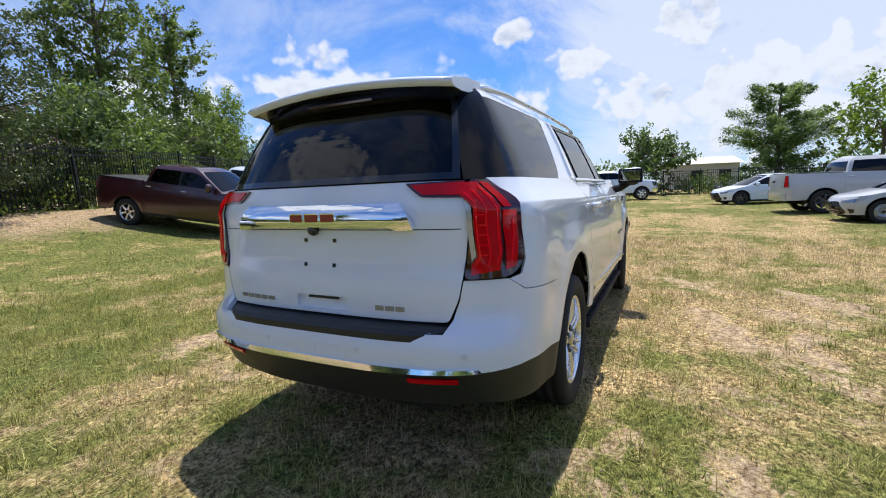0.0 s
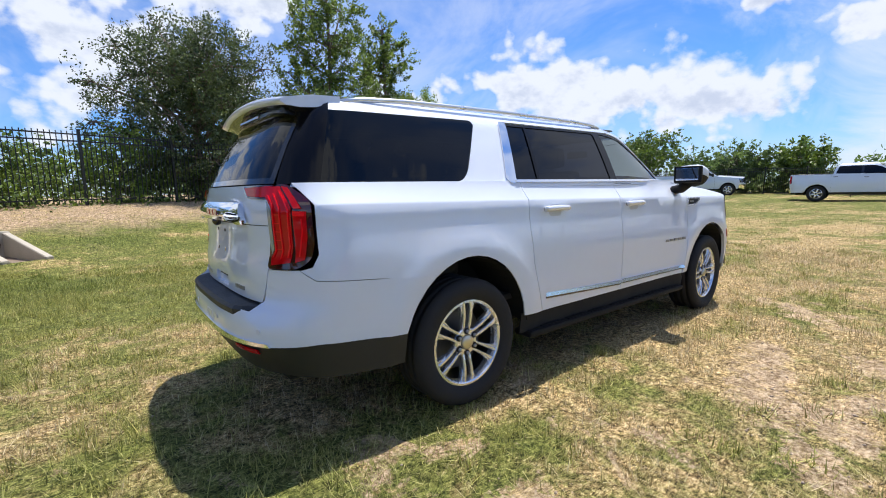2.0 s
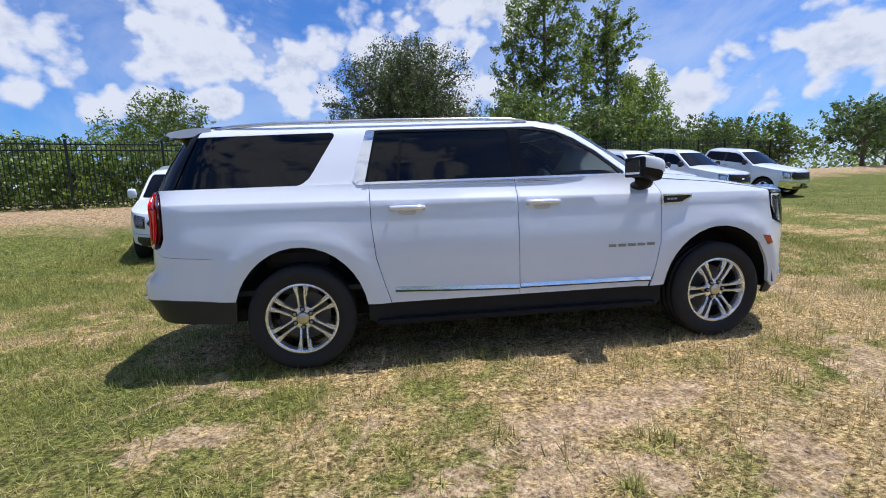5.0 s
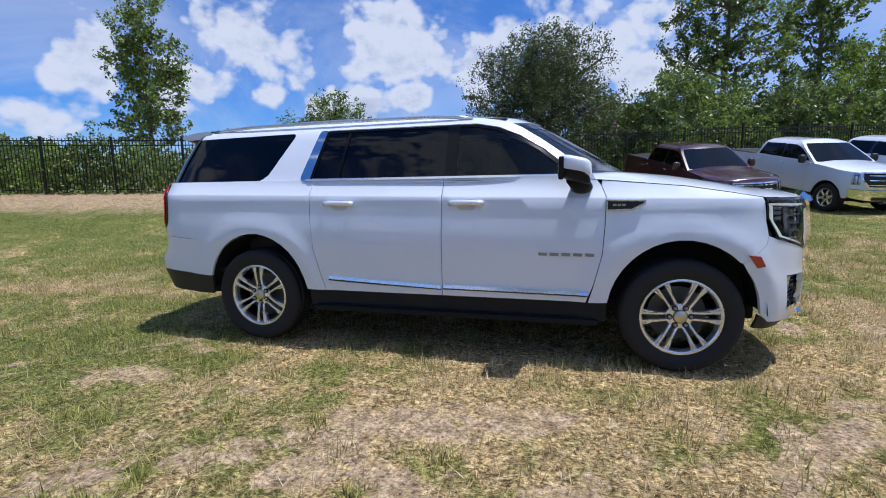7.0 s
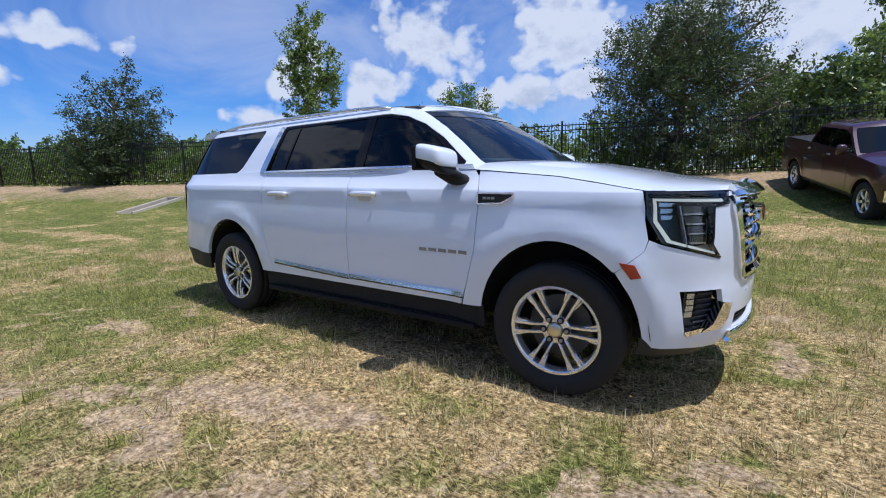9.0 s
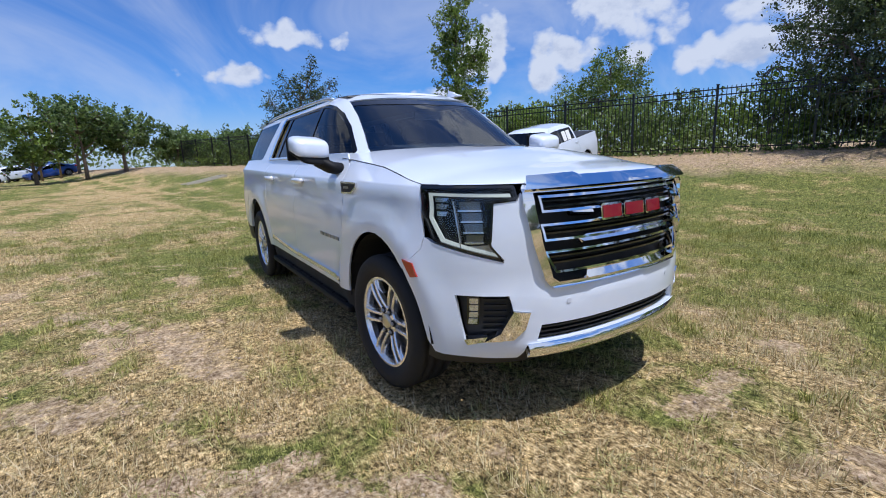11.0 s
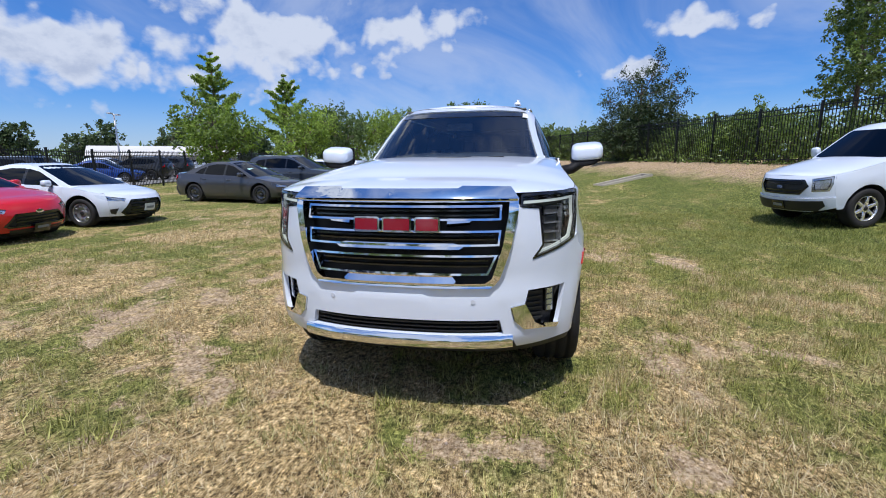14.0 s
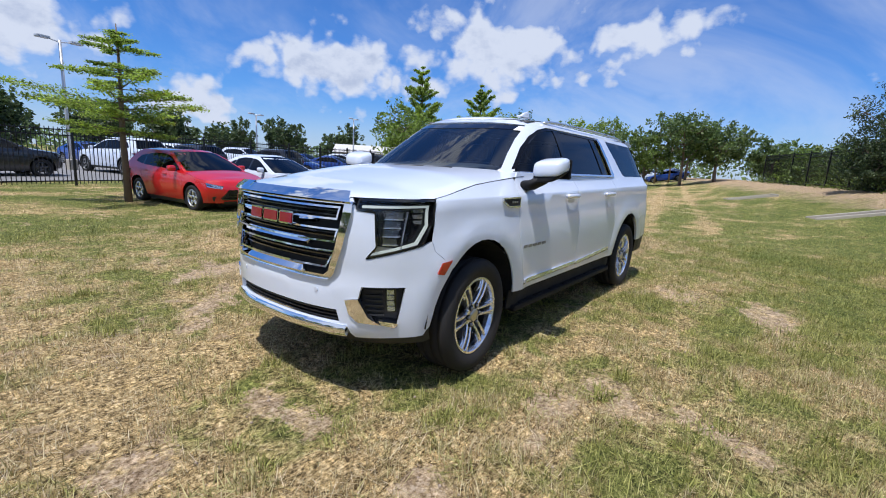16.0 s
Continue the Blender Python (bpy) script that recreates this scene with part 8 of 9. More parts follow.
def conifer(label, x, y, height, base, spread, seed, material, leaves=9000, leaf=0.13, trunk_r=0.14, group="", top=0.05, droop=0.15, whorls=16, power=1.0, puff=0.16, flat=0.55):
    """A feathery conifer: a straight trunk with tiers of branches that carry flat sprays."""
    rng = np.random.default_rng(seed)
    z0 = ground_z(x, y)
    t = thing("tree", label, "tree", Matrix.Translation((x, y, z0)), group)
    part("trunk", tube([(0, 0, -0.2), (0.03, 0, height * 0.4), (0, 0.03, height * 0.75), (0, 0, height)], trunk_r, 10, taper=0.12), BARK, t, smooth=True)
    bm = bmesh.new()
    cents = []
    br = []
    for i in range(whorls):
        q = i / (whorls - 1)
        z = base + (height * 0.97 - base) * q + rng.uniform(-0.4, 0.4) * (height - base) / whorls
        ln = spread * ((1 - q) ** power * (1 - top) + top) * min(1.0, 0.6 + 2.2 * q)
        for k in range(5):
            a = 2 * math.pi * (k / 5 + 0.37 * i) + rng.uniform(-0.35, 0.35)
            l = ln * rng.uniform(0.38, 1.2)
            e = Vector((math.cos(a) * l, math.sin(a) * l, z + l * rng.uniform(0.05, 0.35) - droop * l))
            mid = Vector((e.x * 0.5, e.y * 0.5, z + (e.z - z) * 0.6))
            tube([(0, 0, z - 0.05), mid, e], max(0.012, trunk_r * 0.2 * (1 - q * 0.7)), 4, bm, taper=0.25)
            br.append((Vector((0, 0, z)), mid, e, l))
    tot = sum(b[3] for b in br)
    for s, mid, e, l in br:
        n = max(4, int(leaves * l / tot))
        w = rng.uniform(0.12, 1.0, n) ** 0.7
        s_, m_, e_ = np.array(s), np.array(mid), np.array(e)
        p = ((1 - w) ** 2)[:, None] * s_ + (2 * w * (1 - w))[:, None] * m_ + (w ** 2)[:, None] * e_
        width = 0.07 + 0.22 * l * (1 - np.abs(w - 0.55)) * 0.6
        off = rng.normal(size=(n, 3)) * width[:, None] * np.array((0.55, 0.55, puff))
        cents.append(p + off)
    tagged(part("branch_work", bm, BARK, t, smooth=True), kind="stuff")
    tagged(leaf_mesh("foliage", np.concatenate(cents), leaf, material, t, rng, flat=flat, ratio=0.4), kind="stuff")
    return t


def dome(n, r, z, seed, squash=0.75, rz=None):
    """Masses of a rounded crown."""
    rng = np.random.default_rng(seed)
    out = [(0, 0, z, r * 0.62, r * 0.55 * squash / 0.75)]
    for i in range(n):
        a = 2 * math.pi * i / n + rng.uniform(-0.3, 0.3)
        e = rng.uniform(-0.45, 0.75)
        q = r * rng.uniform(0.5, 0.68)
        out.append((q * math.cos(a) * math.cos(e), q * math.sin(a) * math.cos(e), z + r * squash * math.sin(e), r * rng.uniform(0.36, 0.52), r * rng.uniform(0.3, 0.42) * squash / 0.75))
    return out


def plants():
    # the dark live oak behind the bank's fence
    tree("dark green live oak with dense rounded crown behind the fence", -0.1, 15.9, 7.2, dome(15, 2.8, 3.4, 3, 0.85) + [(0.3, 0, 5.5, 1.1, 0.9), (-1.9, -0.2, 1.6, 1.5, 1.1), (2.0, -0.2, 1.6, 1.5, 1.1), (0.2, -1.4, 1.4, 1.6, 1.0), (0.6, -1.2, 3.2, 1.7, 1.2), (-0.9, -1.0, 4.2, 1.4, 1.0), (2.9, 0.2, 3.4, 0.5, 0.5), (-2.9, 0.1, 3.9, 0.5, 0.5), (2.3, -0.4, 4.9, 0.55, 0.5), (-2.2, -0.3, 5.0, 0.5, 0.5), (1.2, 0, 5.9, 0.5, 0.45), (-0.9, 0.2, 5.9, 0.55, 0.45), (3.0, -0.5, 2.2, 0.5, 0.5), (-3.0, -0.4, 2.6, 0.5, 0.5)], 60000, 0.092, OAKLEAF, 11, trunk_r=0.22, clump=0.5, per=48)
    # slender young cottonwood on the far side of the fence
    tree("slender young cottonwood with open crown behind the fence", -18.6, 13.9, 9.5, [(0, 0, 3.1, 1.5, 0.9), (0.5, -0.3, 4.3, 1.35, 1.0), (-0.5, 0.4, 5.3, 1.45, 1.0), (0.35, 0.2, 6.4, 1.35, 1.0), (-0.25, -0.2, 7.5, 1.1, 0.9), (0.1, 0.1, 8.5, 0.75, 0.8), (1.1, 0.3, 5.6, 0.7, 0.6), (-1.1, -0.3, 6.5, 0.6, 0.6)], 14500, 0.155, POPLEAF, 21, trunk_r=0.13, per=56, tight=0.21, clump=0.58, trunk_to=1.0)
    # the tall pair
    tree("tall cottonwood with loose airy crown behind the fence", 9.3, 25.0, 13.6, [(0, 0, 4.2, 1.9, 1.2), (-1.4, 0.4, 5.8, 1.5, 1.0), (1.5, -0.3, 6.4, 1.6, 1.1), (-0.3, 0.5, 7.4, 1.5, 1.1), (-1.9, 0, 8.6, 1.2, 0.9), (1.7, 0.3, 8.9, 1.4, 1.0), (0.1, -0.4, 9.6, 1.3, 1.0), (-1.0, 0.2, 10.9, 1.2, 0.9), (1.1, 0, 11.3, 1.2, 0.9), (0.0, 0.2, 12.6, 0.9, 0.8), (-2.6, 0, 7.1, 0.7, 0.5), (2.7, 0.2, 7.7, 0.7, 0.5), (2.5, 0.1, 10.2, 0.6, 0.5), (-2.0, 0.1, 10.2, 0.6, 0.5)], 22000, 0.182, POPLEAF, 31, trunk_r=0.22, per=64, tight=0.21, clump=0.74, trunk_to=1.0)
    tree("tall cottonwood with narrow crown behind the fence", 14.6, 27.0, 12.4, [(-0.8, 0, 5.0, 1.3, 1.0), (0.9, 0.2, 6.2, 1.3, 1.0), (-0.6, 0, 7.6, 1.2, 1.0), (0.9, 0.2, 8.6, 1.2, 0.9), (-0.5, 0, 9.8, 1.1, 0.9), (0.6, 0, 10.6, 1.0, 0.8), (0.0, 0, 11.5, 0.8, 0.7), (-1.7, 0, 8.7, 0.6, 0.5), (1.9, 0, 9.6, 0.6, 0.5)], 13500, 0.182, POPLEAF, 32, trunk_r=0.2, per=64, tight=0.21, clump=0.70, trunk_to=1.0)
    tree("light green broad tree beside the tall cottonwoods", 15.6, 25.6, 7.0, dome(9, 2.7, 3.9, 6, 0.95), 14000, 0.14, BRIGHTLEAF, 34, trunk_r=0.16, clump=0.6, per=36)
    tree("leafy tree behind the tall cottonwoods", 19.5, 29.5, 5.5, dome(8, 2.4, 3.0, 5, 0.9), 6000, 0.22, BRIGHTLEAF, 33, clump=0.6)
    # thicket between the oak and the tall pair
    for i, (x, y, h, r) in enumerate(((4.2, 18.2, 4.2, 2.3), (6.8, 20.0, 4.8, 2.5), (10.5, 20.8, 3.6, 2.2), (2.9, 20.5, 4.4, 2.3), (12.8, 22.0, 3.3, 2.3), (16.5, 23.4, 2.8, 2.1), (20.5, 25.0, 2.6, 2.2))):
        tree("dense green thicket tree behind the fence", x, y, h, dome(8, r, h * 0.5, 40 + i, 0.95), 9000, 0.185, (THICKETLEAF, POPLEAF, THICKETLEAF)[i % 3], 50 + i, trunk_r=0.12, clump=0.5, group="thicket behind the fence")
    # juniper near the fence, small trees behind the roof line
    tree("dark evergreen tree with ragged pointed crown behind the fence", -24.5, 6.4, 6.6, [(0, -1.2, 0.9, 1.2, 0.8), (0, 1.4, 0.9, 1.2, 0.8), (0.2, -1.6, 1.9, 1.0, 0.9), (0.1, 1.7, 1.9, 1.1, 0.9), (0.3, 0.1, 2.6, 1.5, 0.9), (0, 0, 1.0, 1.7, 1.0), (0.5, -0.9, 1.2, 1.2, 0.9), (-0.4, 0.9, 1.2, 1.2, 0.9), (0.3, -0.8, 2.2, 1.4, 0.9), (-0.3, 0.8, 2.4, 1.4, 0.9), (0.1, 0.2, 3.4, 1.4, 1.0), (-0.1, 0.5, 4.5, 0.9, 0.8), (0.0, 0.7, 5.5, 0.4, 0.7), (0.3, -1.8, 3.5, 0.65, 0.55), (0.2, -0.8, 4.6, 0.55, 0.6), (-0.3, 2.1, 3.6, 0.6, 0.5), (0.1, 1.7, 4.5, 0.4, 0.5)], 36000, 0.11, DARKNEEDLE, 61, trunk_r=0.15, clump=0.4)
    tree("round green tree behind the fence", -10.6, 17.0, 4.5, dome(9, 2.3, 2.6, 7, 0.75), 14000, 0.115, HEDGELEAF, 62, trunk_r=0.14, clump=0.45)
    tree("low tree behind the fence", -13.6, 14.4, 2.4, dome(7, 1.3, 1.5, 9, 0.85), 5000, 0.14, HEDGELEAF, 64, trunk_r=0.1, clump=0.4)
    # shrubs along the fence
    rng = np.random.default_rng(5)
    for i in range(30):
        s = -33 + i * 2.15 + rng.uniform(-0.5, 0.5)
        off = rng.uniform(0.9, 1.7)
        x, y = FENCE_P[0] + FENCE_T[0] * s - 0.342 * off, FENCE_P[1] + FENCE_T[1] * s + 0.94 * off
        h = rng.uniform(1.7, 2.5) + (0.4 if i % 5 == 0 else 0)
        tree("tangled green shrub growing through the fence", x, y, h, [(0, 0, h * 0.4, 1.15, h * 0.42), (0.7, 0.2, h * 0.5, 0.85, h * 0.35), (-0.7, -0.1, h * 0.35, 0.9, h * 0.33), (0.1, 0.2, h * 0.75, 0.7, h * 0.25)], 3600, 0.122, (HEDGELEAF, BRIGHTLEAF, HEDGELEAF, POPLEAF)[i % 4], 100 + i, trunk_r=0.04, clump=0.33, name="shrub", group="shrubs along the fence", per=18)
    # a second, rougher row further back
    for i in range(15):
        s = -32 + i * 4.1 + rng.uniform(-0.8, 0.8)
        off = rng.uniform(2.8, 3.8)
        x, y = FENCE_P[0] + FENCE_T[0] * s - 0.342 * off, FENCE_P[1] + FENCE_T[1] * s + 0.94 * off
        h = rng.uniform(2.0, 2.6)
        tree("wide green thicket bush behind the fence", x, y, h, [(0, 0, h * 0.45, 1.9, h * 0.45), (1.4, 0.2, h * 0.4, 1.3, h * 0.4), (-1.4, -0.1, h * 0.4, 1.3, h * 0.4)], 2800, 0.165, (THICKETLEAF, HEDGELEAF)[i % 2], 500 + i, trunk_r=0.05, clump=0.45, name="shrub", group="bushes behind the fence", per=18)
    # weeds at the foot of the fence
    pts = []
    s = rng.uniform(-36, 32, 9000)
    off = rng.normal(0.15, 0.28, 9000)
    px, py = FENCE_P[0] + FENCE_T[0] * s - 0.342 * off, FENCE_P[1] + FENCE_T[1] * s + 0.94 * off
    hz = np.abs(rng.normal(0, 0.28, 9000)) * (0.6 + 0.8 * np.sin(s * 0.9) ** 2)
    base = new("weeds")
    tagged(base, "tall weeds along the foot of the fence", "weeds", kind="stuff")
    leaf_mesh("weed_leaves", np.column_stack((px, py, terrain(px, py) + hz)), 0.11, HEDGELEAF, base, rng)
    # feathery cypresses by the parked row
    conifer("young bald cypress with feathery light green foliage beside the red hatchback", -0.2, -11.6, 4.5, 1.9, 2.4, 71, CYPLEAF, 17000, 0.09, 0.10, top=0.1, droop=0.14, whorls=10, power=0.8)
    conifer("feathery light green cypress behind the parked row", -22.6, -20.7, 8.3, 1.0, 2.7, 72, CYPLEAF, 20000, 0.18, 0.13, power=0.75, whorls=13, droop=-0.5, puff=0.22, flat=0.15)
    conifer("feathery cypress behind the parked row", -25.1, -17.0, 7.3, 1.2, 2.1, 73, CYPLEAF, 14000, 0.18, 0.12, power=0.75, whorls=13, droop=-0.5, puff=0.22, flat=0.15)
    for i, (x, y, h) in enumerate(((-14.6, -14.6, 4.4), (-21.0, -13.4, 4.8), (-24.5, -13.0, 5.2), (-28.5, -13.2, 5.0), (-33.0, -12.5, 5.6), (-38.5, -12.0, 5.6))):
        tree("leafy light green tree behind the parked row", x, y, h, dome(8, 2.0 + 0.1 * i, h * 0.58, 80 + i, 0.8), 6000, 0.16, (BRIGHTLEAF, CYPLEAF, FARLEAF)[i % 3], 90 + i, trunk_r=0.12, clump=0.5, group="trees behind the parked row")
    # woods at the field's ends and the horizon
    far = [(-44.4, -6.4, 7.8, 3.2), (-44, -9.6, 5.8, 2.8), (-45, -3.6, 5.4, 2.6), (-47, 0.5, 3.2, 2.2), (-52, 3, 3.2, 2.4), (-45, 5.5, 3.2, 2.2), (-44, 9.5, 2.8, 2.0), (-56, -8, 7, 3), (-60, -20, 8, 4), (-41, 13, 3.0, 2.2), (-36, 16, 2.8, 2.2), (-31, 15, 2.3, 1.8), (-27, 13.5, 2.0, 1.6),
           (39, 7.5, 2.9, 2.2), (37.5, 11.0, 2.8, 2.2), (42, 16, 3.2, 2.4), (39, 19.5, 6.0, 3.2), (44, 24, 5.5, 3.0), (38, 29, 5.0, 3.2), (31, 31, 4.4, 3.0), (26, 30, 4.2, 2.8), (45, 33, 6, 3.6), (37, -14.5, 8.0, 3.9), (39.5, -0.2, 5.6, 2.9), (34, -18, 8, 4.0), (28, -20, 8, 4.0),
           (-14, -62, 5.6, 3.6), (-22, -64, 5.4, 3.6), (-31, -66, 5.4, 3.8), (-38, -62, 5.6, 3.8), (-45, -56, 5.4, 3.6), (-52, -50, 5.2, 3.6), (-57, -42, 5.6, 3.8), (-62, -33, 5.6, 3.8), (-4, -58, 5.2, 3.4), (6, -56, 5.2, 3.4)]
    for i, (x, y, h, r) in enumerate(far):
        tree("distant leafy tree at the edge of the field", x, y, h, dome(8, r, h * 0.56, 200 + i, 0.8), 6600 if y < -25 else 4600, 0.42 if y < -25 else 0.29, WOODLEAF if y < -25 else BRIGHTLEAF if y < -13 else (FARLEAF, HEDGELEAF, FARLEAF)[i % 3], 300 + i, trunk_r=0.18, clump=0.75, group="distant trees", per=30)
    conifer("broad bald cypress with tiered dark green foliage behind the far fence", 38.9, -8.9, 8.1, 1.4, 4.8, 74, DARKCYP, 34000, 0.20, 0.22, top=0.14, droop=-0.12, whorls=12, power=0.5, puff=0.5)
    # low bushes under the far fence
    for i in range(12):
        y = 22 - i * 3.4 + rng.uniform(-0.8, 0.8)
        h = rng.uniform(1.0, 1.9)
        tree("low dark shrub behind the far fence", 38.2 + rng.uniform(-0.5, 0.8), y, h, [(0, 0, h * 0.5, 1.6, h * 0.5), (0.4, 1.2, h * 0.4, 1.2, h * 0.4)], 1500, 0.2, (HEDGELEAF, OAKLEAF)[i % 2], 400 + i, trunk_r=0.05, clump=0.5, name="shrub", group="shrubs behind the far fence", per=18)


plants()


def treeline():
    rng = np.random.default_rng(9)
    base = new("backdrop_treeline")
    tagged(base, "continuous line of distant trees on the horizon", "treeline", kind="stuff")
    a = rng.uniform(0, 2 * np.pi, 26000)
    r = rng.uniform(95, 130, 26000)
    h = (4.5 + 2.2 * np.sin(a * 23) * np.sin(a * 7 + 1) + 1.2 * np.sin(a * 61)) * rng.uniform(0, 1, 26000) ** 0.8
    x, y = r * np.cos(a), r * np.sin(a)
    leaf_mesh("far_foliage", np.column_stack((x, y, terrain(x, y) + h)), 1.0, FARLEAF, base, rng)


treeline()

# ---------- poles and far buildings ----------
GALV = mat("galvanised_pole", (0.55, 0.56, 0.57), rough=0.5, metal=0.5, var=0.1)
POLEWOOD = mat("weathered_pole_wood", (0.22, 0.16, 0.11), rough=0.9, var=0.25, bump=0.4)


def lamp_post(x, y, h, turn):
    p = thing("lamp_post", "tall pale metal lot lamp post with twin heads", "lamp post", Matrix.Translation((x, y, ground_z(x, y))) @ Matrix.Rotation(turn, 4, "Z"), "lot lamp posts")
    part("pole", tube([(0, 0, -0.1), (0, 0, h)], 0.09, 10, taper=0.7), GALV, p, smooth=True)
    part("base", boxbm(-0.2, 0.2, -0.2, 0.2, -0.1, 0.55, bevel=0.04), CONCRETE, p)
    for s in (-1, 1):
        arm = part("arm", tube([(0, 0, h - 0.1), (s * 0.5, 0, h - 0.02)], 0.03, 6), GALV, p)
        part("lamp_head", boxbm(min(s * 0.42, s * 0.95), max(s * 0.42, s * 0.95), -0.16, 0.16, h - 0.06, h + 0.06, bevel=0.03), GALV, p)


lamp_post(-31.0, -38.0, 5.6, 0.4)
lamp_post(-19.5, -38.5, 4.8, 0.4)
lamp_post(-2.5, -26.5, 6.2, 0.2)
lamp_post(4.6, -27.0, 4.8, 0.2)
for x, y, h in ((-52.5, -10.5, 6.2), (-53.5, -9.2, 5.4)):
    p = thing("utility_pole", "bare leaning wooden utility pole", "utility pole", Matrix.Translation((x, y, ground_z(x, y))) @ Matrix.Rotation(0.03, 4, "Y"), "wooden poles")
    part("pole", tube([(0, 0, -0.2), (0.03, 0, h * 0.5), (0, 0, h)], 0.10, 8, taper=0.65), POLEWOOD, p, smooth=True)


def far_building(x, y, w, d, h, turn, label):
    b = thing("building", label, "building", Matrix.Translation((x, y, ground_z(x, y) - 0.2)) @ Matrix.Rotation(turn, 4, "Z"))
    wall = part("wall", boxbm(-w / 2, w / 2, -d / 2, d / 2, 0, h, bevel=0.03), mat("beige_wall", (0.50, 0.44, 0.36), rough=0.85, var=0.12, scale=0.6), b)
    bm = bmesh.new()
    pr = [(-w / 2 - 0.4, h - 0.05), (0, h + w * 0.13), (w / 2 + 0.4, h - 0.05), (0, h + w * 0.13 - 0.35)]
    a = [bm.verts.new((px, -d / 2 - 0.4, pz)) for px, pz in pr]
    c = [bm.verts.new((px, d / 2 + 0.4, pz)) for px, pz in pr]
    bm.faces.new(a[::-1])
    bm.faces.new(c)
    for i in range(4):
        j = (i + 1) % 4
        bm.faces.new((a[i], a[j], c[j], c[i]))
    bmesh.ops.recalc_face_normals(bm, faces=bm.faces)
    part("roof", bm, mat("pale_metal_roof", (0.62, 0.60, 0.56), rough=0.5, var=0.1, scale=0.5), b)
    for i in range(int(d / 3)):
        for s in (-1, 1):
            yy = -d / 2 + 1.5 + i * 3
            win = part("window", boxbm(s * (w / 2) - 0.03, s * (w / 2) + 0.03, yy - 0.6, yy + 0.6, h * 0.35, h * 0.75, bevel=0.01), GLOSSBLK, b)


far_building(61.5, -4.6, 7, 7, 3.2, 0.2, "beige building with pale pitched roof beyond the far trees")
far_building(-45, -46, 9, 15, 2.3, 0.8, "low pale building beyond the lot")

# ---------- grass ----------
def grass_material(name, shift):
    """Blades that are green or straw by the cover of the ground they stand on."""
    m = bpy.data.materials.new(name)
    m.use_nodes = True
    nt = m.node_tree
    L = nt.links.new
    bs = nt.nodes["Principled BSDF"]
    geo = nt.nodes.new("ShaderNodeNewGeometry")

    def shades(a, b, c):
        r = nt.nodes.new("ShaderNodeValToRGB")
        els = r.color_ramp.elements
        els.new(0.5)
        for e, (p, col) in zip(els, ((0.0, a), (0.55, b), (1.0, c))):
            e.position, e.color = p, (*col, 1)
        L(geo.outputs["Random Per Island"], r.inputs[0])
        return r.outputs[0]

    f = nt.nodes.new("ShaderNodeMath")
    f.operation = "ADD"
    f.use_clamp = True
    dry, deep = cover_field(nt)
    L(dry, f.inputs[0])
    f.inputs[1].default_value = shift
    fresh = nt.nodes.new("ShaderNodeMix")
    fresh.data_type = "RGBA"
    L(deep, fresh.inputs["Factor"])
    L(shades((0.13, 0.14, 0.03), (0.34, 0.345, 0.092), (0.62, 0.58, 0.20)), fresh.inputs["A"])
    L(shades((0.07, 0.10, 0.02), (0.20, 0.25, 0.055), (0.46, 0.48, 0.14)), fresh.inputs["B"])
    mx = nt.nodes.new("ShaderNodeMix")
    mx.data_type = "RGBA"
    L(f.outputs[0], mx.inputs["Factor"])
    L(fresh.outputs["Result"], mx.inputs["A"])
    L(shades((0.27, 0.185, 0.08), (0.57, 0.45, 0.255), (0.86, 0.73, 0.50)), mx.inputs["B"])
    L(mx.outputs["Result"], bs.inputs["Base Color"])
    bs.inputs["Roughness"].default_value = 0.65
    bs.inputs["Specular IOR Level"].default_value = 0.3
    tl = nt.nodes.new("ShaderNodeBsdfTranslucent")
    L(mx.outputs["Result"], tl.inputs[0])
    ms = nt.nodes.new("ShaderNodeMixShader")
    ms.inputs[0].default_value = 0.35
    L(bs.outputs[0], ms.inputs[1])
    L(tl.outputs[0], ms.inputs[2])
    L(ms.outputs[0], nt.nodes["Material Output"].inputs[0])
    return m


GREENBLADE = grass_material("green_blades", -0.22)
DRYBLADE = grass_material("dry_blades", 0.22)
TUFTBLADE = grass_material("tuft_blades", -0.6)


def patch(x, y, f, seed):
    """Smooth uneven field between 0 and 1."""
    rng = np.random.default_rng(seed)
    v = np.zeros_like(x)
    for k in range(9):
        a = rng.uniform(0, 2 * np.pi)
        q = f * rng.uniform(0.5, 2.2)
        v += np.sin(q * (x * np.cos(a) + y * np.sin(a)) + rng.uniform(0, 6.28)) / (0.6 + 0.4 * k)
    return 1 / (1 + np.exp(-1.3 * v))


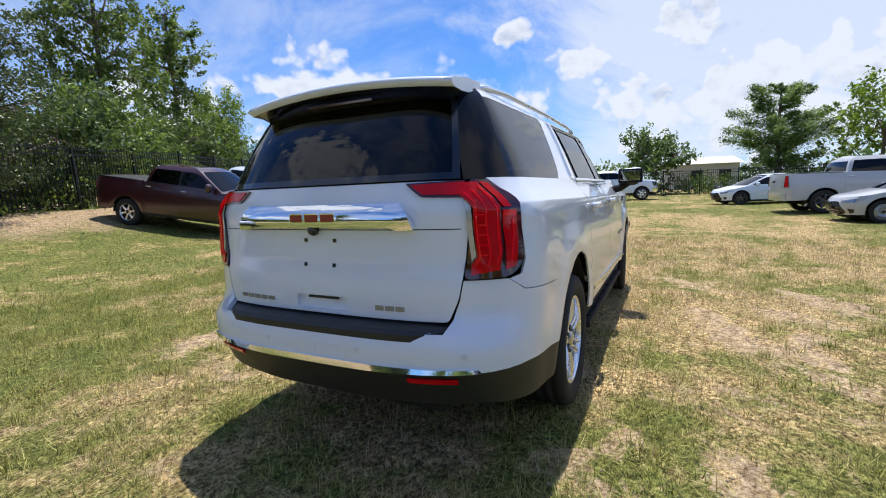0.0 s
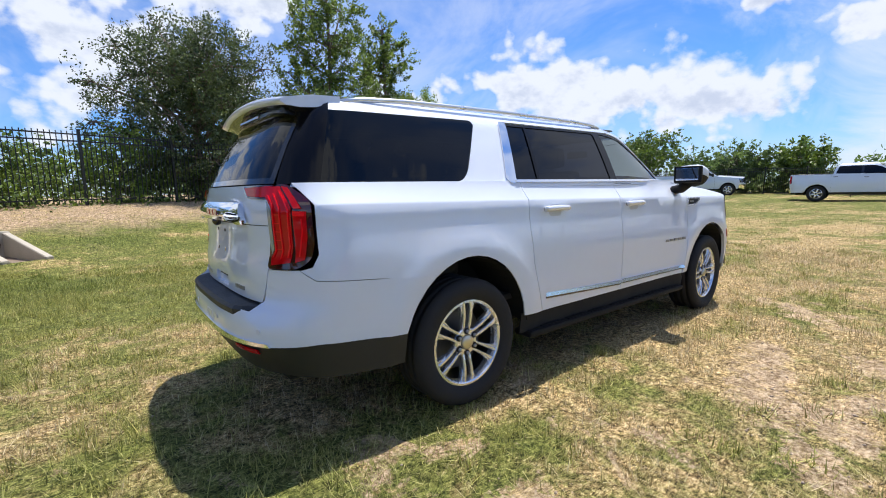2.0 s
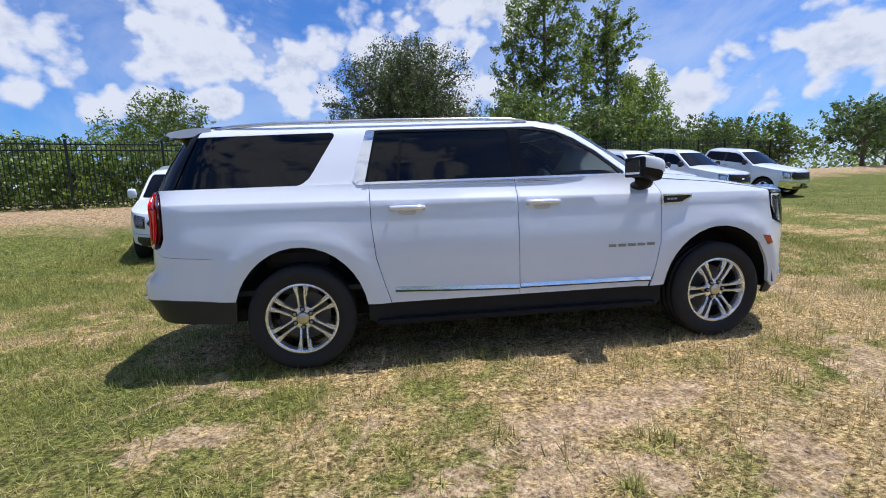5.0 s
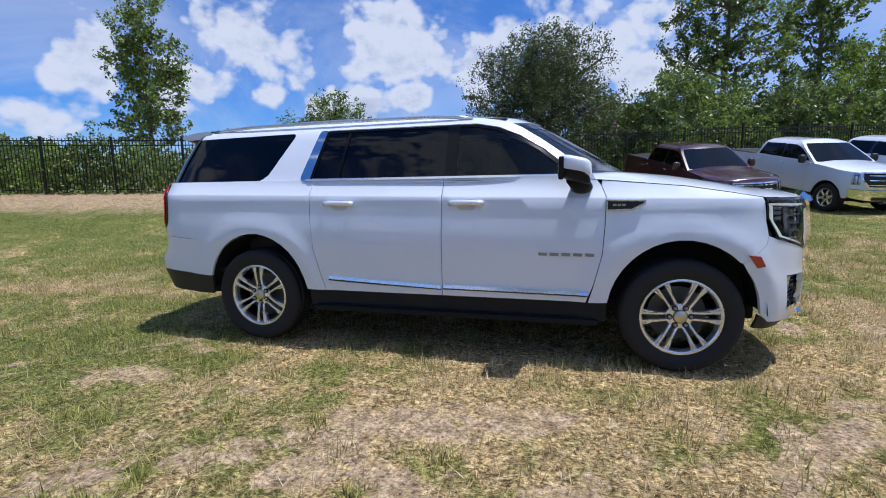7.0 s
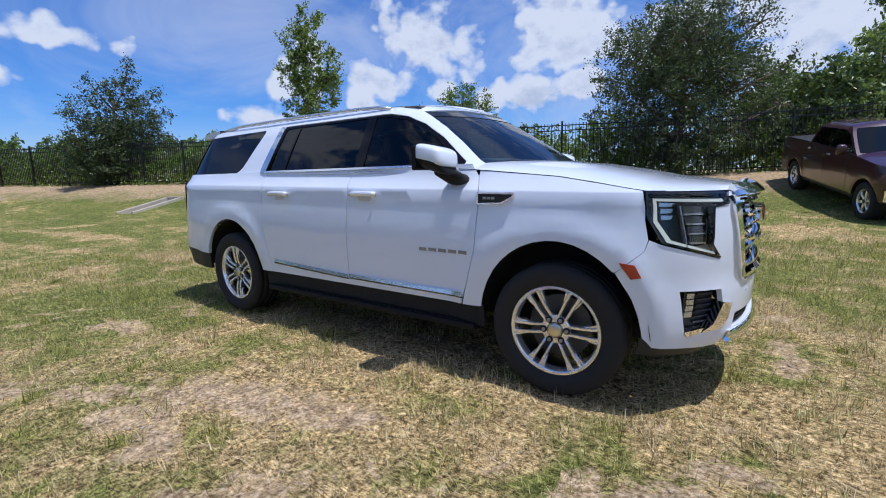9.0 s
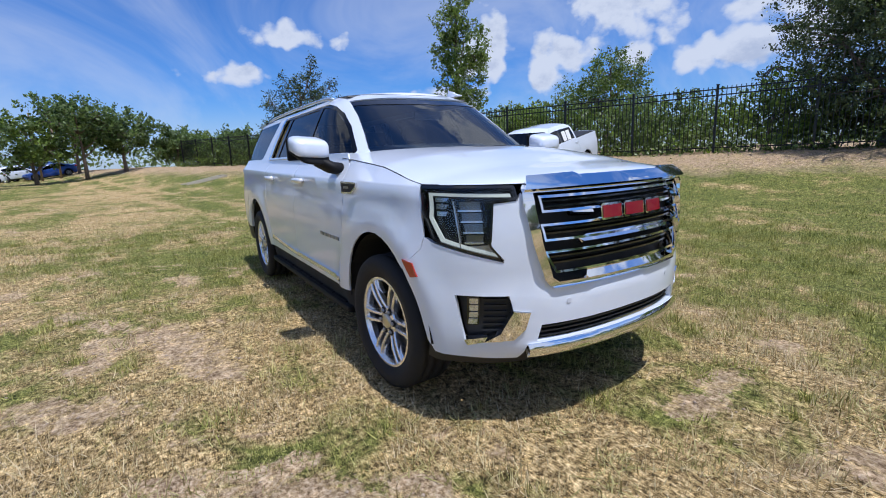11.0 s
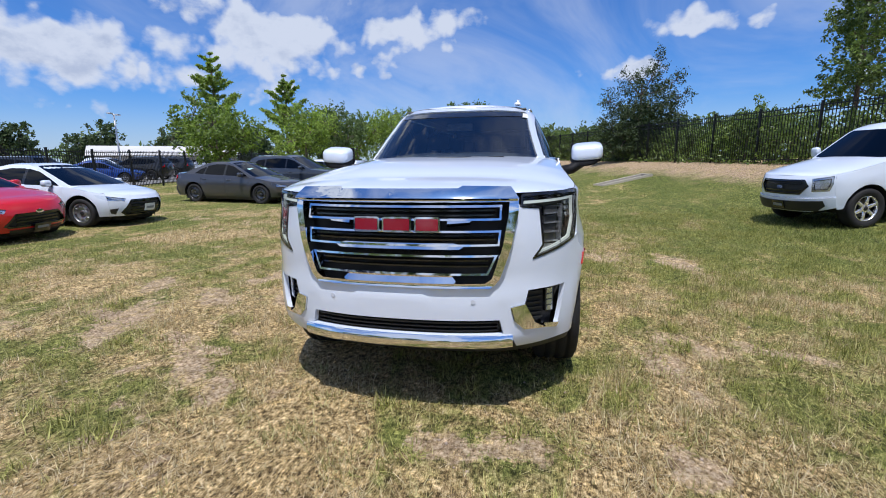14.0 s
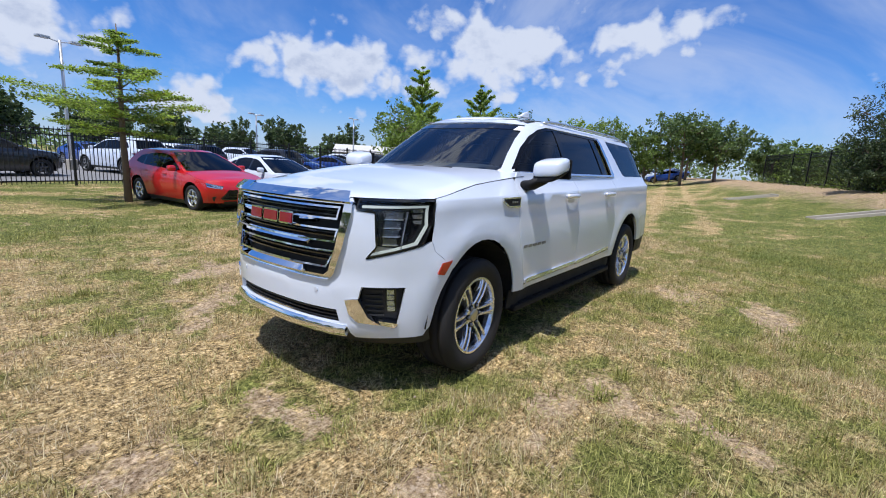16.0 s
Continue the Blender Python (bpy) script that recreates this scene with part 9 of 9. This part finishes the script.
def blades(name, label, material, x, y, length, width, rng, lean=0.8):
    ok = ~in_drain(x, y)
    x, y = x[ok], y[ok]
    if np.ndim(length):
        length = length[ok]
    n = len(x)
    z = turf_z(x, y) - 0.004
    a = rng.uniform(0, 2 * np.pi, n)
    b = a + np.pi / 2 + rng.normal(0, 0.5, n)
    w = width * rng.uniform(0.6, 1.3, n)
    l = length * rng.uniform(0.5, 1.4, n)
    le = l * lean * np.abs(rng.normal(0.5, 0.4, n))
    p0 = np.column_stack((x - np.cos(a) * w, y - np.sin(a) * w, z))
    p1 = np.column_stack((x + np.cos(a) * w, y + np.sin(a) * w, z))
    p2 = np.column_stack((x + np.cos(b) * le, y + np.sin(b) * le, z + np.sqrt(np.maximum(l * l - 0.6 * le * le, (0.15 * l) ** 2))))
    v = np.stack((p0, p1, p2), 1).reshape(-1, 3)
    me = bpy.data.meshes.new(name)
    me.vertices.add(3 * n)
    me.vertices.foreach_set("co", v.astype(np.float32).ravel())
    me.loops.add(3 * n)
    me.loops.foreach_set("vertex_index", np.arange(3 * n, dtype=np.int32))
    me.polygons.add(n)
    me.polygons.foreach_set("loop_start", (np.arange(n) * 3).astype(np.int32))
    me.materials.append(material)
    me.update(calc_edges=True)
    return tagged(new(name, me), label, "grass", kind="stuff")


def soil_field(x, y):
    """How bare the ground is, from 0 to 1."""
    v = np.zeros_like(x)
    for px, py, la, lb, ang in SOIL:
        c, s = math.cos(ang), math.sin(ang)
        u, w = ((x - px) * c + (y - py) * s) / la, (-(x - px) * s + (y - py) * c) / lb
        v = np.maximum(v, np.clip(1.5 - np.hypot(u, w), 0, 1))
    return v


def grass():
    rng = np.random.default_rng(77)
    # short turf round the large vehicle and along the walk
    n = 1400000
    x, y = rng.uniform(-7.5, 8, n), rng.uniform(-7, 6.5, n)
    r = np.hypot(x / 7.8, y / 6.8)
    g = patch(x, y, 1.1, 3) * 0.18 + 4.2 * np.clip(lattice(x, y, 0.22, 5) * 0.45 + lattice(x + 5, y, 0.085, 6) * 0.55 - 0.47, 0, 1)
    keep = (rng.uniform(0, 1, n) < (1.1 - 0.5 * r) * np.interp(y, [-6, -1.5, 2], [0.5, 0.62, 1.0])) & (rng.uniform(0, 1, n) < 0.10 + 1.1 * g) & (rng.uniform(0, 1, n) > 0.985 * np.clip(1.25 * soil_field(x, y), 0, 1))
    x, y, g = x[keep], y[keep], g[keep]
    lush = np.clip(0.35 + 0.075 * y, 0.12, 0.7)
    green = rng.uniform(0, 1, len(x)) < lush + 0.55 * patch(x, y, 1.5, 9) * patch(x, y, 4.0, 10)
    hgt = 0.45 + 0.8 * patch(x, y, 2.2, 12) + 0.7 * lattice(x, y, 0.17, 21)
    blades("grass", "short green grass blades", GREENBLADE, x[green], y[green], 0.050 * hgt[green], 0.0028, rng, lean=1.5)
    blades("dry_grass", "short dry straw-coloured grass", DRYBLADE, x[~green], y[~green], 0.046 * hgt[~green], 0.0027, rng, lean=2.3)
    # tufts of uneven size
    m = 3600
    cx, cy = rng.uniform(-8, 8, m), rng.uniform(-7, 7, m)
    k = rng.integers(25, 130, m)
    size = rng.uniform(0.025, 0.085, m)
    ok = rng.uniform(0, 1, m) < np.clip(0.42 + 0.08 * cy, 0.30, 0.85)
    k = k * ok
    x = np.repeat(cx, k) + rng.normal(0, 1, k.sum()) * np.repeat(size, k)
    y = np.repeat(cy, k) + rng.normal(0, 1, k.sum()) * np.repeat(size, k)
    blades("grass_tufts", "scattered taller green grass tufts", TUFTBLADE, x, y, np.repeat(rng.uniform(0.05, 0.09, m), k), 0.0042, rng, lean=2.2)
    # longer, sparser grass further out
    n = 340000
    rr = 6 + 26 * rng.uniform(0, 1, n) ** 1.2
    a = rng.uniform(0, 2 * np.pi, n)
    x, y = rr * np.cos(a), rr * np.sin(a)
    d = from_fence(x, y)
    g = patch(x, y, 0.8, 9)
    keep = (d > 0.1 + 2.6 * rng.uniform(0, 1, n)) & (y > -17.8) & (rng.uniform(0, 1, n) < 0.3 + 0.7 * patch(x, y, 2.0, 14))
    x, y, g = x[keep], y[keep], g[keep]
    green = rng.uniform(0, 1, len(x)) < np.clip(0.35 + 0.05 * y, 0.3, 0.9) + 0.2 * g
    blades("far_grass", "mown green grass across the field", GREENBLADE, x[green], y[green], 0.055, 0.006, rng)
    blades("far_dry_grass", "dry grass across the field", DRYBLADE, x[~green], y[~green], 0.045, 0.006, rng, lean=1.4)


def crumbs():
    """Crumbs of dry soil on the bare patches."""
    rng = np.random.default_rng(8)
    n = 9000
    x, y = rng.uniform(-4, 5, n), rng.uniform(-4.5, 3, n)
    ok = rng.uniform(0, 1, n) < 0.06 + soil_field(x, y)
    x, y = x[ok], y[ok]
    k = len(x)
    z = turf_z(x, y)
    s = rng.uniform(0.003, 0.011, k) * rng.uniform(0.6, 1.4, k)
    base = np.array(((1, 0, 0), (0, 1, 0), (-1, 0, 0), (0, -1, 0), (0, 0, 0.8), (0, 0, -0.6)))
    tri = np.array(((0, 1, 4), (1, 2, 4), (2, 3, 4), (3, 0, 4), (1, 0, 5), (2, 1, 5), (3, 2, 5), (0, 3, 5)))
    v = base[None] * rng.uniform(0.6, 1.3, (k, 6, 1)) * s[:, None, None] + np.column_stack((x, y, z + s * 0.2))[:, None]
    f = (tri[None] + 6 * np.arange(k)[:, None, None]).reshape(-1)
    me = bpy.data.meshes.new("soil_crumbs")
    me.vertices.add(6 * k)
    me.vertices.foreach_set("co", v.astype(np.float32).ravel())
    me.loops.add(len(f))
    me.loops.foreach_set("vertex_index", f.astype(np.int32))
    me.polygons.add(len(f) // 3)
    me.polygons.foreach_set("loop_start", (np.arange(len(f) // 3) * 3).astype(np.int32))
    me.materials.append(mat("dry_soil", (0.40, 0.31, 0.235), rough=0.95, var=0.4, scale=40))
    me.update(calc_edges=True)
    tagged(new("soil_crumbs", me), "small crumbs of dry soil on bare ground", "soil", kind="stuff")


grass()
crumbs()
